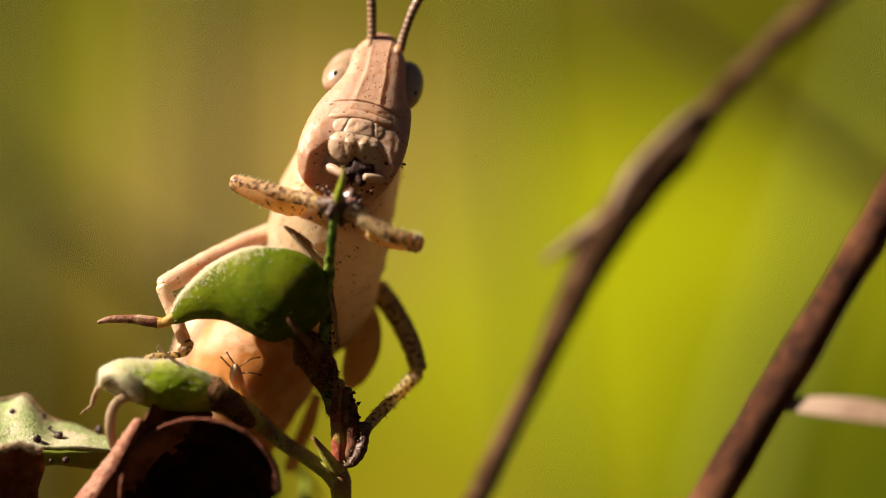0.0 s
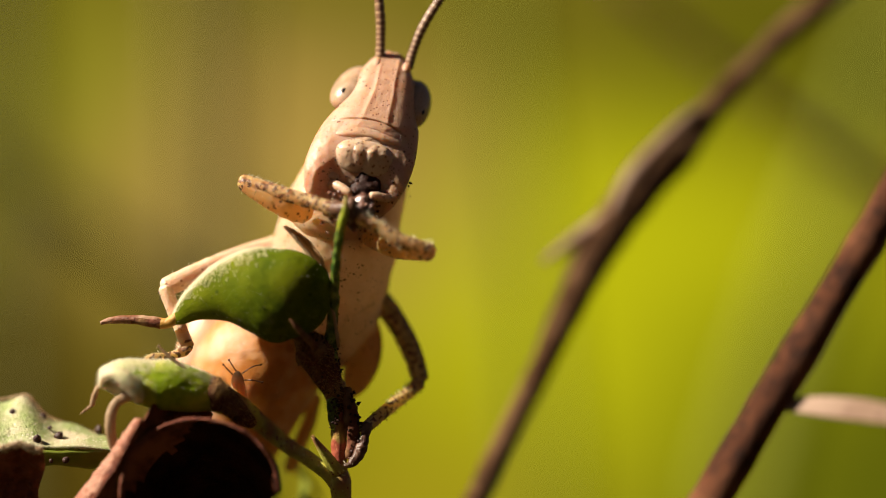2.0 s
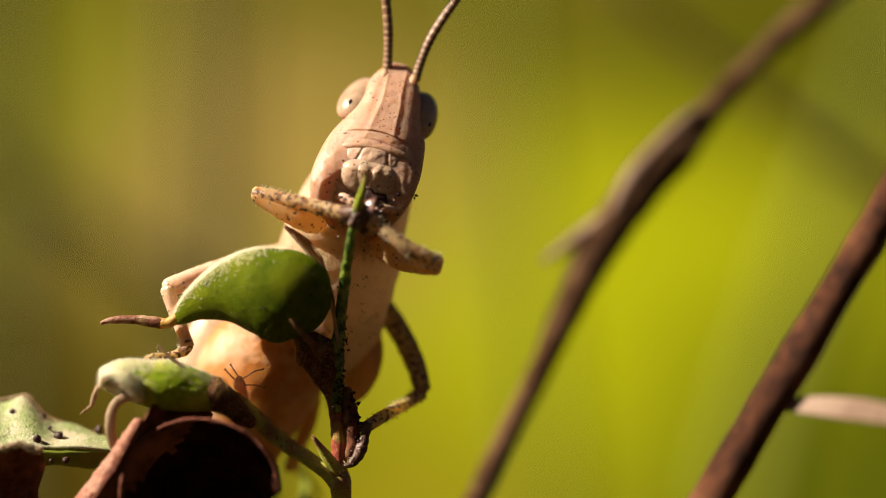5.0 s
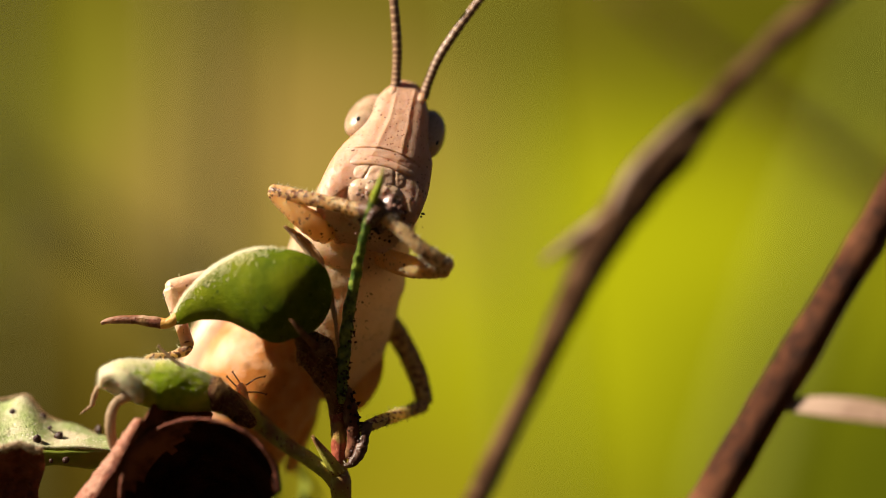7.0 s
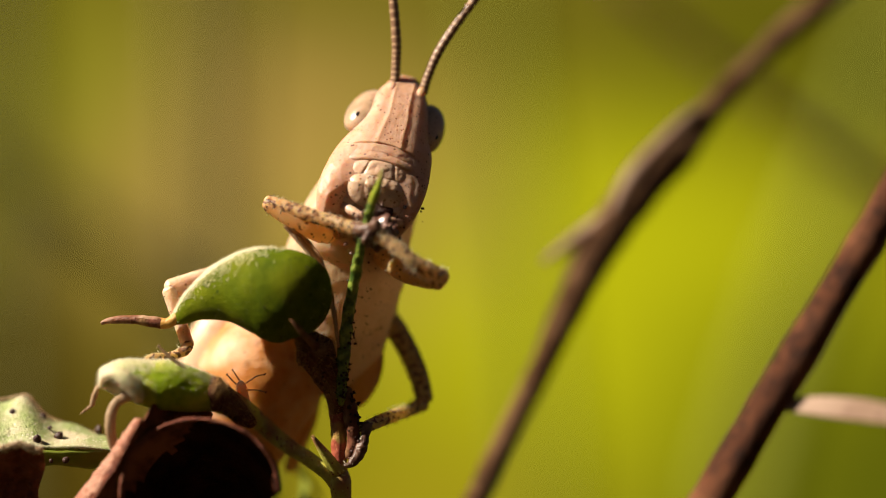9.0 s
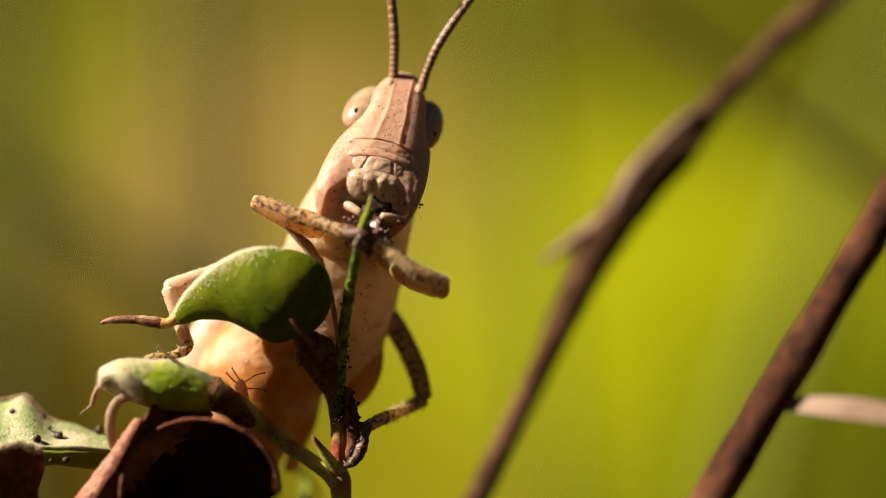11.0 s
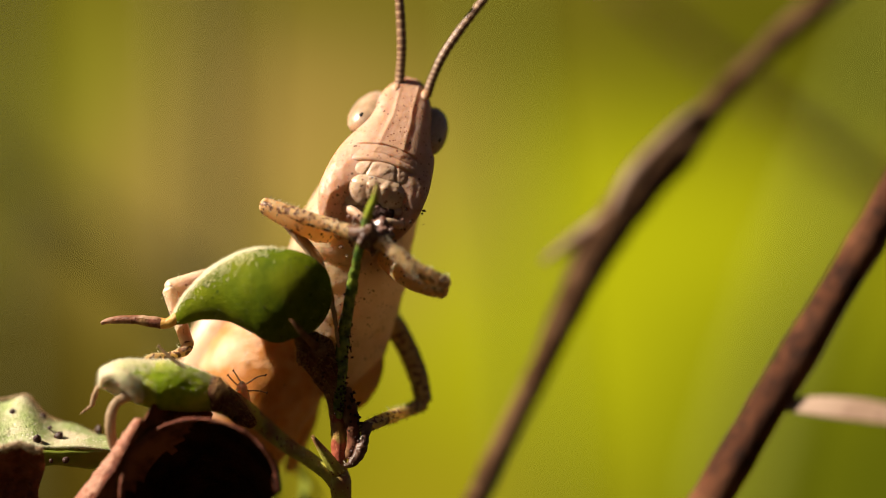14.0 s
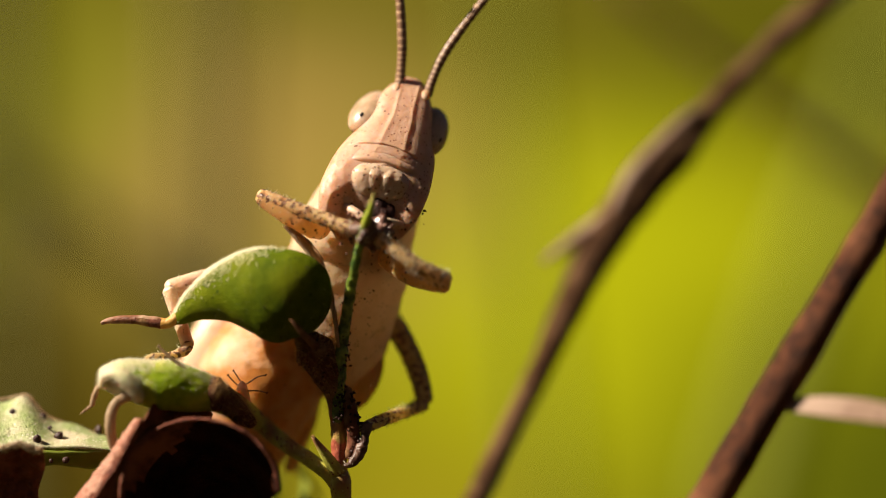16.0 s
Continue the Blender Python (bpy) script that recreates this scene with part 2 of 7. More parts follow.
def tube(rows, steps=6, seg=14, flat=1.0, rough=0.0, rough_size=1.0, wave=None, bm=None, mat=0, seed=0.0):
    """A tapered, rounded rod along rows of (x, y, z, radius). flat: its depth over its width; wave(i, n): radius factor."""
    bm = bm or bmesh.new()
    pts = spline(rows, steps)
    n = len(pts)
    ring0, first = None, None
    side = None
    for i, p in enumerate(pts):
        c = Vector(p[:3])
        r = max(p[3], 0.004) * (wave(i, n) if wave else 1.0)
        t = Vector(pts[min(i + 1, n - 1)][:3]) - Vector(pts[max(i - 1, 0)][:3])
        t.normalize()
        if side is None:
            side = t.cross(Vector((0, 1, 0)))
            if side.length < 0.2:
                side = t.cross(Vector((1, 0, 0)))
        side = (side - t * side.dot(t)).normalized()
        deep = t.cross(side)
        ring = []
        for k in range(seg):
            a = 2 * math.pi * k / seg
            d = side * math.cos(a) + deep * math.sin(a) * flat
            rr = r
            if rough:
                q = (c + d * r) / rough_size + Vector((seed, 0, 0))
                rr *= 1 + rough * (noise.noise(q) + 0.5 * noise.noise(q * 2.3) + 0.3 * noise.noise(q * 5.1))
            ring.append(bm.verts.new(c + d * rr))
        if ring0:
            for k in range(seg):
                f = bm.faces.new((ring0[k], ring0[(k + 1) % seg], ring[(k + 1) % seg], ring[k]))
                f.material_index = mat
        else:
            first = (ring, c, t, r)
        ring0 = ring
    for ring, c, t, r in (first, (ring0, c, -t, r)):
        tip = bm.verts.new(c - t * r * 0.55)
        mid = []
        for v in ring:
            mid.append(bm.verts.new(c + (v.co - c) * 0.72 - t * r * 0.36))
        for k in range(seg):
            bm.faces.new((ring[k], ring[(k + 1) % seg], mid[(k + 1) % seg], mid[k])).material_index = mat
            bm.faces.new((mid[k], mid[(k + 1) % seg], tip)).material_index = mat
    return bm


def pillow(centre, ax, ay, az, power=2.5, nu=20, nv=12, bm=None, rough=0.0, mat=0):
    """A rounded cushion spanned by three half-axes."""
    bm = bm or bmesh.new()
    centre, ax, ay, az = Vector(centre), Vector(ax), Vector(ay), Vector(az)

    def sp(v):
        return math.copysign(abs(v) ** (2 / power), v)
    rings = []
    for j in range(1, nv):
        b = math.pi * j / nv - math.pi / 2
        ring = []
        for i in range(nu):
            a = 2 * math.pi * i / nu
            d = ax * sp(math.cos(b)) * sp(math.cos(a)) + ay * sp(math.cos(b)) * sp(math.sin(a)) + az * sp(math.sin(b))
            if rough:
                d = d * (1 + rough * noise.noise((centre + d) * 2.2))
            ring.append(bm.verts.new(centre + d))
        rings.append(ring)
    lo, hi = bm.verts.new(centre - az), bm.verts.new(centre + az)
    for a, b in zip(rings, rings[1:]):
        for i in range(nu):
            bm.faces.new((a[i], a[(i + 1) % nu], b[(i + 1) % nu], b[i])).material_index = mat
    for i in range(nu):
        bm.faces.new((rings[0][(i + 1) % nu], rings[0][i], lo)).material_index = mat
        bm.faces.new((rings[-1][i], rings[-1][(i + 1) % nu], hi)).material_index = mat
    return bm


def sheet(f, nu, nv, thick, bm=None, mat=0, wobble=0.0, size=2.0):
    """A thin leaf: f(u, v) gives its middle; both faces and the rim are built, with a little crumple."""
    bm = bm or bmesh.new()
    p = [[Vector(f(i / nu, j / nv)) for j in range(nv + 1)] for i in range(nu + 1)]
    top, low = [], []
    for i in range(nu + 1):
        a, b = [], []
        for j in range(nv + 1):
            du = p[min(i + 1, nu)][j] - p[max(i - 1, 0)][j]
            dv = p[i][min(j + 1, nv)] - p[i][max(j - 1, 0)]
            n = du.cross(dv)
            n = n.normalized() if n.length > 1e-9 else Vector((0, -1, 0))
            c = p[i][j] + n * (wobble * noise.noise(p[i][j] / size))
            a.append(bm.verts.new(c + n * thick / 2))
            b.append(bm.verts.new(c - n * thick / 2))
        top.append(a)
        low.append(b)
    faces = []
    for i in range(nu):
        for j in range(nv):
            faces.append(bm.faces.new((top[i][j], top[i + 1][j], top[i + 1][j + 1], top[i][j + 1])))
            faces.append(bm.faces.new((low[i][j], low[i][j + 1], low[i + 1][j + 1], low[i + 1][j])))
    rim = [(i, 0) for i in range(nu)] + [(nu, j) for j in range(nv)] + [(i, nv) for i in range(nu, 0, -1)] + [(0, j) for j in range(nv, 0, -1)]
    for a, b in zip(rim, rim[1:] + rim[:1]):
        faces.append(bm.faces.new((top[a[0]][a[1]], low[a[0]][a[1]], low[b[0]][b[1]], top[b[0]][b[1]])))
    for fc in faces:
        fc.material_index = mat
    return bm


def hairs(ob, count, length, bm_out, seed, keep=None, lean=0.5, thick=0.006, droop=(0, 0, 0)):
    """Fine hairs on a mesh already built; ob's mesh is in metres about its origin. They go into bm_out in world millimetres."""
    rnd = random.Random(seed)
    me = ob.data
    polys = [p for p in me.polygons if keep is None or keep(Vector(p.center) / MM + ORIGIN[ob], p.normal)]
    areas = np.cumsum([p.area for p in polys])
    for _ in range(count):
        pl = polys[int(np.searchsorted(areas, rnd.random() * areas[-1]))]
        vs = [me.vertices[i].co for i in pl.vertices]
        a, b = rnd.random(), rnd.random()
        if len(vs) == 4:
            q = vs[0].lerp(vs[1], a).lerp(vs[3].lerp(vs[2], a), b)
        else:
            q = vs[0].lerp(vs[1], a).lerp(vs[2], b)
        q = q / MM + ORIGIN[ob]
        d = (pl.normal + Vector([rnd.uniform(-lean, lean) for _ in range(3)]) + Vector(droop)).normalized()
        ln = length * rnd.uniform(0.5, 1.2)
        s = d.cross(Vector((rnd.random(), rnd.random(), rnd.random()))).normalized() * thick
        s2 = d.cross(s).normalized() * thick
        base = [bm_out.verts.new(q - d * 0.02 + o) for o in (s, -0.5 * s + 0.87 * s2, -0.5 * s - 0.87 * s2)]
        tip = bm_out.verts.new(q + d * ln)
        for a in range(3):
            bm_out.faces.new((base[a], base[(a + 1) % 3], tip))
    return bm_out


def crumbs(places, seed, bm=None):
    """Small angular grains at (x, y, z, radius)."""
    bm = bm or bmesh.new()
    rnd = random.Random(seed)
    for x, y, z, r in places:
        g = bmesh.ops.create_icosphere(bm, subdivisions=1, radius=r)
        for v in g["verts"]:
            v.co = v.co * rnd.uniform(0.45, 1.5) + Vector((x, y, z))
    return bm


def specks(ob, count, small, big, seed, keep=None):
    """Dark grains sitting on a mesh already built, in world millimetres."""
    rnd = random.Random(seed)
    me = ob.data
    polys = [p for p in me.polygons if p.normal.y < -0.1 and (keep is None or keep(Vector(p.center) / MM + ORIGIN[ob]))]
    areas = np.cumsum([p.area for p in polys])
    out = []
    for _ in range(count):
        pl = polys[int(np.searchsorted(areas, rnd.random() * areas[-1]))]
        vs = [me.vertices[i].co for i in pl.vertices]
        a, b = rnd.random(), rnd.random()
        q = (vs[0].lerp(vs[1], a).lerp(vs[-1].lerp(vs[2], a), b)) / MM + ORIGIN[ob]
        r = small + (big - small) * rnd.random() ** 3
        out.append((q.x, q.y, q.z, r))
    return crumbs(out, seed)


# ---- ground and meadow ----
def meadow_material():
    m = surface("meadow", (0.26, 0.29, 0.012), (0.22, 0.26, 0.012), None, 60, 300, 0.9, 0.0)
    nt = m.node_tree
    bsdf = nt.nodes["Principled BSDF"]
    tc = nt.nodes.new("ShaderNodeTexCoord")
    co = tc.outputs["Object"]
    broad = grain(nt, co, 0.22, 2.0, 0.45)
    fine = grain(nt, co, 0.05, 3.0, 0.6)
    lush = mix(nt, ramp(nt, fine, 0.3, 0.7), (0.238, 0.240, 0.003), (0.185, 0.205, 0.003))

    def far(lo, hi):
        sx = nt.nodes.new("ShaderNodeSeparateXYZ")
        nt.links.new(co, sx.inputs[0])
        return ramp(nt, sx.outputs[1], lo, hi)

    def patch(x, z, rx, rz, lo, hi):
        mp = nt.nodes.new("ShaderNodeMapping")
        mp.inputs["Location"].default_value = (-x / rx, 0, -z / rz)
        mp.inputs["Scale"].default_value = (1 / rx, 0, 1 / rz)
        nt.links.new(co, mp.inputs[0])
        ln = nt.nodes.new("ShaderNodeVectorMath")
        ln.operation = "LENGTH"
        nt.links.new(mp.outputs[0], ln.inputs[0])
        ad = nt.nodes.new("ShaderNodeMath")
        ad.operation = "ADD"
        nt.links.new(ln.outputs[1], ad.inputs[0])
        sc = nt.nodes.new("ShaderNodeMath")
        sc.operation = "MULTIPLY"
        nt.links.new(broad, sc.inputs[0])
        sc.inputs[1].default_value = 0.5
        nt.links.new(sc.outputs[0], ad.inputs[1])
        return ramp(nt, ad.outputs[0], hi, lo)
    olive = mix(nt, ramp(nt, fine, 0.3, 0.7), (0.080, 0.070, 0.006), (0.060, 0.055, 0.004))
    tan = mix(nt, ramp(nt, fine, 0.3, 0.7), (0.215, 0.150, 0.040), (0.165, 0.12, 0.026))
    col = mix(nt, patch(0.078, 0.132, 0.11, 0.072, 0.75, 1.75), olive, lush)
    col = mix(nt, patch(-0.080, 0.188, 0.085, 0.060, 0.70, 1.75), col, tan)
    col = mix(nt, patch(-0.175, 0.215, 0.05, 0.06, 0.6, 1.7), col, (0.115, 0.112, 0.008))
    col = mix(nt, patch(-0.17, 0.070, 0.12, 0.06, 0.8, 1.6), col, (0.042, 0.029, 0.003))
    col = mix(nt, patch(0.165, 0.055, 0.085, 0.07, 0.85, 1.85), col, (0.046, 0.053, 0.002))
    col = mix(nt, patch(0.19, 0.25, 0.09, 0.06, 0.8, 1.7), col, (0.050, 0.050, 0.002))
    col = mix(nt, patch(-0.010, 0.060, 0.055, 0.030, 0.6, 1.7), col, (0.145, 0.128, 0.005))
    # Near ground out of view, darkened like shaded thicket to cut bounced light.
    shaded_litter = mix(nt, ramp(nt, fine, 0.35, 0.65), (0.045, 0.030, 0.010), (0.024, 0.017, 0.006))
    col = mix(nt, far(0.30, 0.55), shaded_litter, col)
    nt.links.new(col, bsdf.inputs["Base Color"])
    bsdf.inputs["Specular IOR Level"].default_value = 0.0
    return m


def ground():
    bm = bmesh.new()
    # The rise behind the camera is unseen, added to block sky light.
    prof = [(-60000, 900), (-4000, 800), (-1500, 620), (-800, 420), (-420, 110), (-300, 20), (-200, 0), (0, 0), (250, 0), (400, 6), (520, 24), (620, 60), (760, 120), (900, 180), (1050, 245), (1250, 320), (1600, 400), (2500, 480), (9000, 520), (60000, 540)]
    xs = [-60000, -9000, -2000, -900, -500, -300, -200, -100, 0, 100, 200, 300, 500, 900, 2000, 9000, 60000]
    grid = [[bm.verts.new((x, y, z + (10 * noise.noise((x / 160, y / 160, 0)) if 200 < y < 2500 and abs(x) < 1500 else 0))) for x in xs] for y, z in prof]
    for a, b in zip(grid, grid[1:]):
        for k in range(len(xs) - 1):
            bm.faces.new((a[k], a[k + 1], b[k + 1], b[k]))
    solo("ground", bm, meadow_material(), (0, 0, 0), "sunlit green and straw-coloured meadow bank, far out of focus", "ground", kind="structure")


# ---- the grasshopper ----
HU = Vector((0.977, 0, -0.211))   # across the face
HV = Vector((-0.211, -0.55, -0.977))  # down the face, which leans back
HW = Vector((0, -1, 0))           # out of the face
HO = Vector((-2.57, 2.80, 156.92))       # between the eyes


def hp(u, v, w=0.0):
    """A place on the head: across, down and out. Below the mouth the throat recedes."""
    q = HO + HU * u + HV * v + HW * w
    cheek = min(1.0, max(0.0, (abs(u + 0.25) - 1.5) / 0.9))
    return q + Vector((0, 0.42 * max(0.0, v - 3.8 - 1.0 * cheek), 0))


def face_rise(v):
    """How far the face stands out at a height v down from between the eyes."""
    vs = (-2.5, -2.0, -1.5, -0.8, 0.0, 0.9, 1.6, 2.4, 3.3, 4.2, 5.0, 5.8, 6.3, 7.0)
    ws = (0.25, 0.75, 1.02, 1.24, 1.36, 1.43, 1.44, 1.32, 1.10, 0.84, 0.60, 0.25, -0.1, -1.6)
    return float(np.interp(v, vs, ws))


# down the face: half width, back depth, sideways drift
HEAD_ROWS = [(-2.5, 0.30, 0.3, 0.05), (-2.38, 0.58, 0.8, 0.05), (-2.0, 0.93, 1.6, 0.04), (-1.5, 1.28, 2.2, 0.03), (-0.8, 1.55, 2.6, 0.04),
             (0.0, 1.74, 2.8, 0.05), (0.9, 2.04, 2.9, -0.06), (1.6, 2.42, 3.0, -0.12), (2.4, 2.66, 3.2, -0.25), (3.3, 2.80, 3.4, -0.36),
             (4.2, 2.82, 3.4, -0.48), (5.0, 2.70, 3.4, -0.56), (5.8, 2.42, 3.4, -0.62), (6.3, 2.05, 3.3, -0.60), (6.7, 1.60, 3.2, -0.50), (7.0, 1.30, 3.0, -0.50)]


def face_front(u, v, hw):
    """The front of the face at u (without drift) and v: three facets above the lip, rounded below it."""
    fr = face_rise(v)
    strip = 0.47 + 0.10 * max(0.0, v + 0.6)
    e = abs(u - 0.03)
    t = min(1.0, abs(u) / hw)
    roof = (fr - 0.30 * max(0.0, e - strip) - 0.05 * max(0.0, e - strip) ** 2) * max(0.0, 1 - t ** 7) ** 0.5
    cheek = min(1.0, max(0.0, (abs(u) - 1.45) / 0.6))
    fr += cheek * (0.09 * max(0.0, min(v, 5.4) - 2.6))
    dome = fr * max(0.0, 1 - t ** 2.3) ** 0.42
    k = min(1.0, max(0.0, (2.9 - v) / 1.2))
    return roof * k + dome * (1 - k)


def head_mesh():
    rows = spline(HEAD_ROWS, 14)
    bm = bmesh.new()
    seg = 160
    prev = None
    for v, hw, bk, drift in rows:
        ring = []
        strip = 0.47 + 0.10 * max(0.0, v + 0.6)
        for k in range(seg):
            a = 2 * math.pi * k / seg
            cu, sw = math.cos(a), math.sin(a)
            u = hw * math.copysign(abs(cu) ** 0.8, cu)
            if sw > 0:
                sag = 1.56 + 0.11 * u * u + 0.05 * u
                up = 1 / (1 + math.exp((v - sag + 0.1) / 0.06))
                e = abs(u - 0.03)
                w = face_front(u, v, hw)
                w += up * (0.035 * math.exp(-((e - strip) / 0.06) ** 2) - 0.03 * math.exp(-((e - strip - 0.25) / 0.18) ** 2))
                # the groove above the lip, with a swollen brim
                side = math.exp(-(u / 2.15) ** 6)
                w -= 0.06 * math.exp(-((v - sag) / 0.04) ** 2) * side
                w += 0.04 * math.exp(-((v - sag + 0.11) / 0.07) ** 2) * side
                w -= 0.07 * (1 - up) * math.exp(-((u + 0.2) / 1.75) ** 4) * math.exp(-((v - 3.4) / 2.2) ** 4)
            else:
                w = bk * math.copysign(abs(sw) ** 0.85, sw)
            q = hp(u + drift, v, w)
            low = min(1.0, max(0.0, (v - 1.6) / 1.5)) * min(1.0, max(0.0, (abs(u) - 1.5) / 0.5))
            fold = low * (0.035 * noise.noise((q.x * 2.6, q.y, q.z * 0.8)) + 0.02 * noise.noise((q.x * 4.0, q.y * 2, q.z * 3.0)))
            q += HW * (0.018 * noise.noise(q * 2.1) + 0.012 * noise.noise(q * 6.0) + fold) + HU * fold * (0.6 if u > 0 else -0.6)
            ring.append(bm.verts.new(q))
        if prev:
            for k in range(seg):
                f = bm.faces.new((prev[k], prev[(k + 1) % seg], ring[(k + 1) % seg], ring[k]))
                m = (k + 0.5) / seg * 2 * math.pi
                uu = hw * math.copysign(abs(math.cos(m)) ** 0.8, math.cos(m))
                if math.sin(m) > 0 and v < 1.5 + 0.11 * uu * uu and abs(uu - 0.03) < strip:
                    f.material_index = 1
        else:
            bm.faces.new(ring[::-1])
        prev = ring
    bm.faces.new(prev)
    return bm


def face_plate(uc, vc, hu, hv, height, power=3.0, bow=0.0, seg=96, rings=30, back=0.35, bm=None):
    """A swollen plate that sits in the face: height(u, v) over it, rolled down to the face at its rim."""
    bm = bm or bmesh.new()

    def place(r, a, k=1.0):
        c, s = math.cos(a), math.sin(a)
        pu = math.copysign(abs(c) ** (2 / power), c) * r
        pv = math.copysign(abs(s) ** (2 / power), s) * r
        u, v = uc + hu * pu, vc + hv * pv
        v += bow * (u - uc) ** 2
        rim = max(0.0, 1 - r ** 5) ** 0.5
        hw = float(np.interp(v, [r[0] for r in HEAD_ROWS], [r[1] for r in HEAD_ROWS]))
        drift = float(np.interp(v, [r[0] for r in HEAD_ROWS], [r[3] for r in HEAD_ROWS]))
        w = face_front(u - drift, v, hw) - 0.24 + (height(u, v) + 0.20) * rim * k - (0 if k else back)
        q = hp(u, v, w)
        return q + HW * 0.014 * noise.noise(q * 5.0) * rim
    top = bm.verts.new(place(0, 0))
    prev = None
    for i in range(1, rings + 1):
        ring = [bm.verts.new(place((i / rings) ** 0.8, 2 * math.pi * k / seg)) for k in range(seg)]
        for k in range(seg):
            if prev:
                bm.faces.new((prev[k], prev[(k + 1) % seg], ring[(k + 1) % seg], ring[k]))
            else:
                bm.faces.new((top, ring[(k + 1) % seg], ring[k]))
        prev = ring
    last = [bm.verts.new(place(0.9, 2 * math.pi * k / seg, 0)) for k in range(seg)]
    for k in range(seg):
        bm.faces.new((prev[k], prev[(k + 1) % seg], last[(k + 1) % seg], last[k]))
    bm.faces.new(last)
    return bm


def lobe(u, v, uc, vc, ru, rv):
    """A rounded swelling, one at its middle and nothing past its rim."""
    return max(0.0, 1 - (abs(u - uc) / ru) ** 2.4 - (abs(v - vc) / rv) ** 2.4) ** 0.55


def clypeus_height(u, v):
    s = v - (1.62 + 0.11 * u * u + 0.05 * u)
    fold = 0.03 * math.exp(-((s - 0.42 - 0.05 * math.sin(u * 2.2)) / 0.05) ** 2) * (0.6 + 0.6 * math.sin(u * 1.7 + 1))
    return 0.05 + 0.09 * math.exp(-((s - 0.72) / 0.22) ** 2) - fold + 0.025 * noise.noise((u * 1.6, v * 4, 0))


def lip_root_height(u, v):
    s = v - 0.06 * u * u
    dents = 0.07 * math.exp(-((u + 0.95 + 0.3 * (s - 2.9)) / 0.07) ** 2) + 0.06 * math.exp(-((u - 0.55 - 0.2 * (s - 2.9)) / 0.07) ** 2)
    return 0.12 + 0.05 * math.cos((u + 0.2) * 2.6) - dents + 0.03 * noise.noise((u * 2.2, v * 3, 1))


def labrum_height(u, v):
    lobes = max(lobe(u, v, -1.05, 4.15, 0.85, 1.0), lobe(u, v, 0.62, 4.25, 0.75, 1.0))
    notch = 0.10 * math.exp(-((u + 0.26) / 0.16) ** 2) * max(0.0, v - 4.0)
    return 0.12 + 0.15 * lobes - notch + 0.11 * lobe(u, v, -0.22, 3.80, 0.60, 0.80) + 0.03 * noise.noise((u * 2.2, v * 2.2, 3))


def eye_mesh(side):
    bm = bmesh.new()
    c = hp(-1.72, -0.1, -0.62) if side < 0 else hp(1.70, 0.14, -0.85)
    long = (HV + HU * (-0.46 if side < 0 else 0.0)).normalized()
    out = (HU * side - HW * 0.1).normalized()
    out = (out - long * out.dot(long)).normalized()
    pillow(c, long * 1.58, HW * 1.28, out * 0.98, 2.1, 48, 30, bm)
    return bm, c, long, out


def antenna_mesh(rows):
    def wave(i, n):
        return 1.0 - 0.07 * (1 if i % 4 == 0 else 0)
    bm = tube(rows, 16, 12, wave=wave)
    for i, f in enumerate(list(bm.faces)):
        if (i // 12) % 4 == 3:
            f.material_index = 1
    return bm


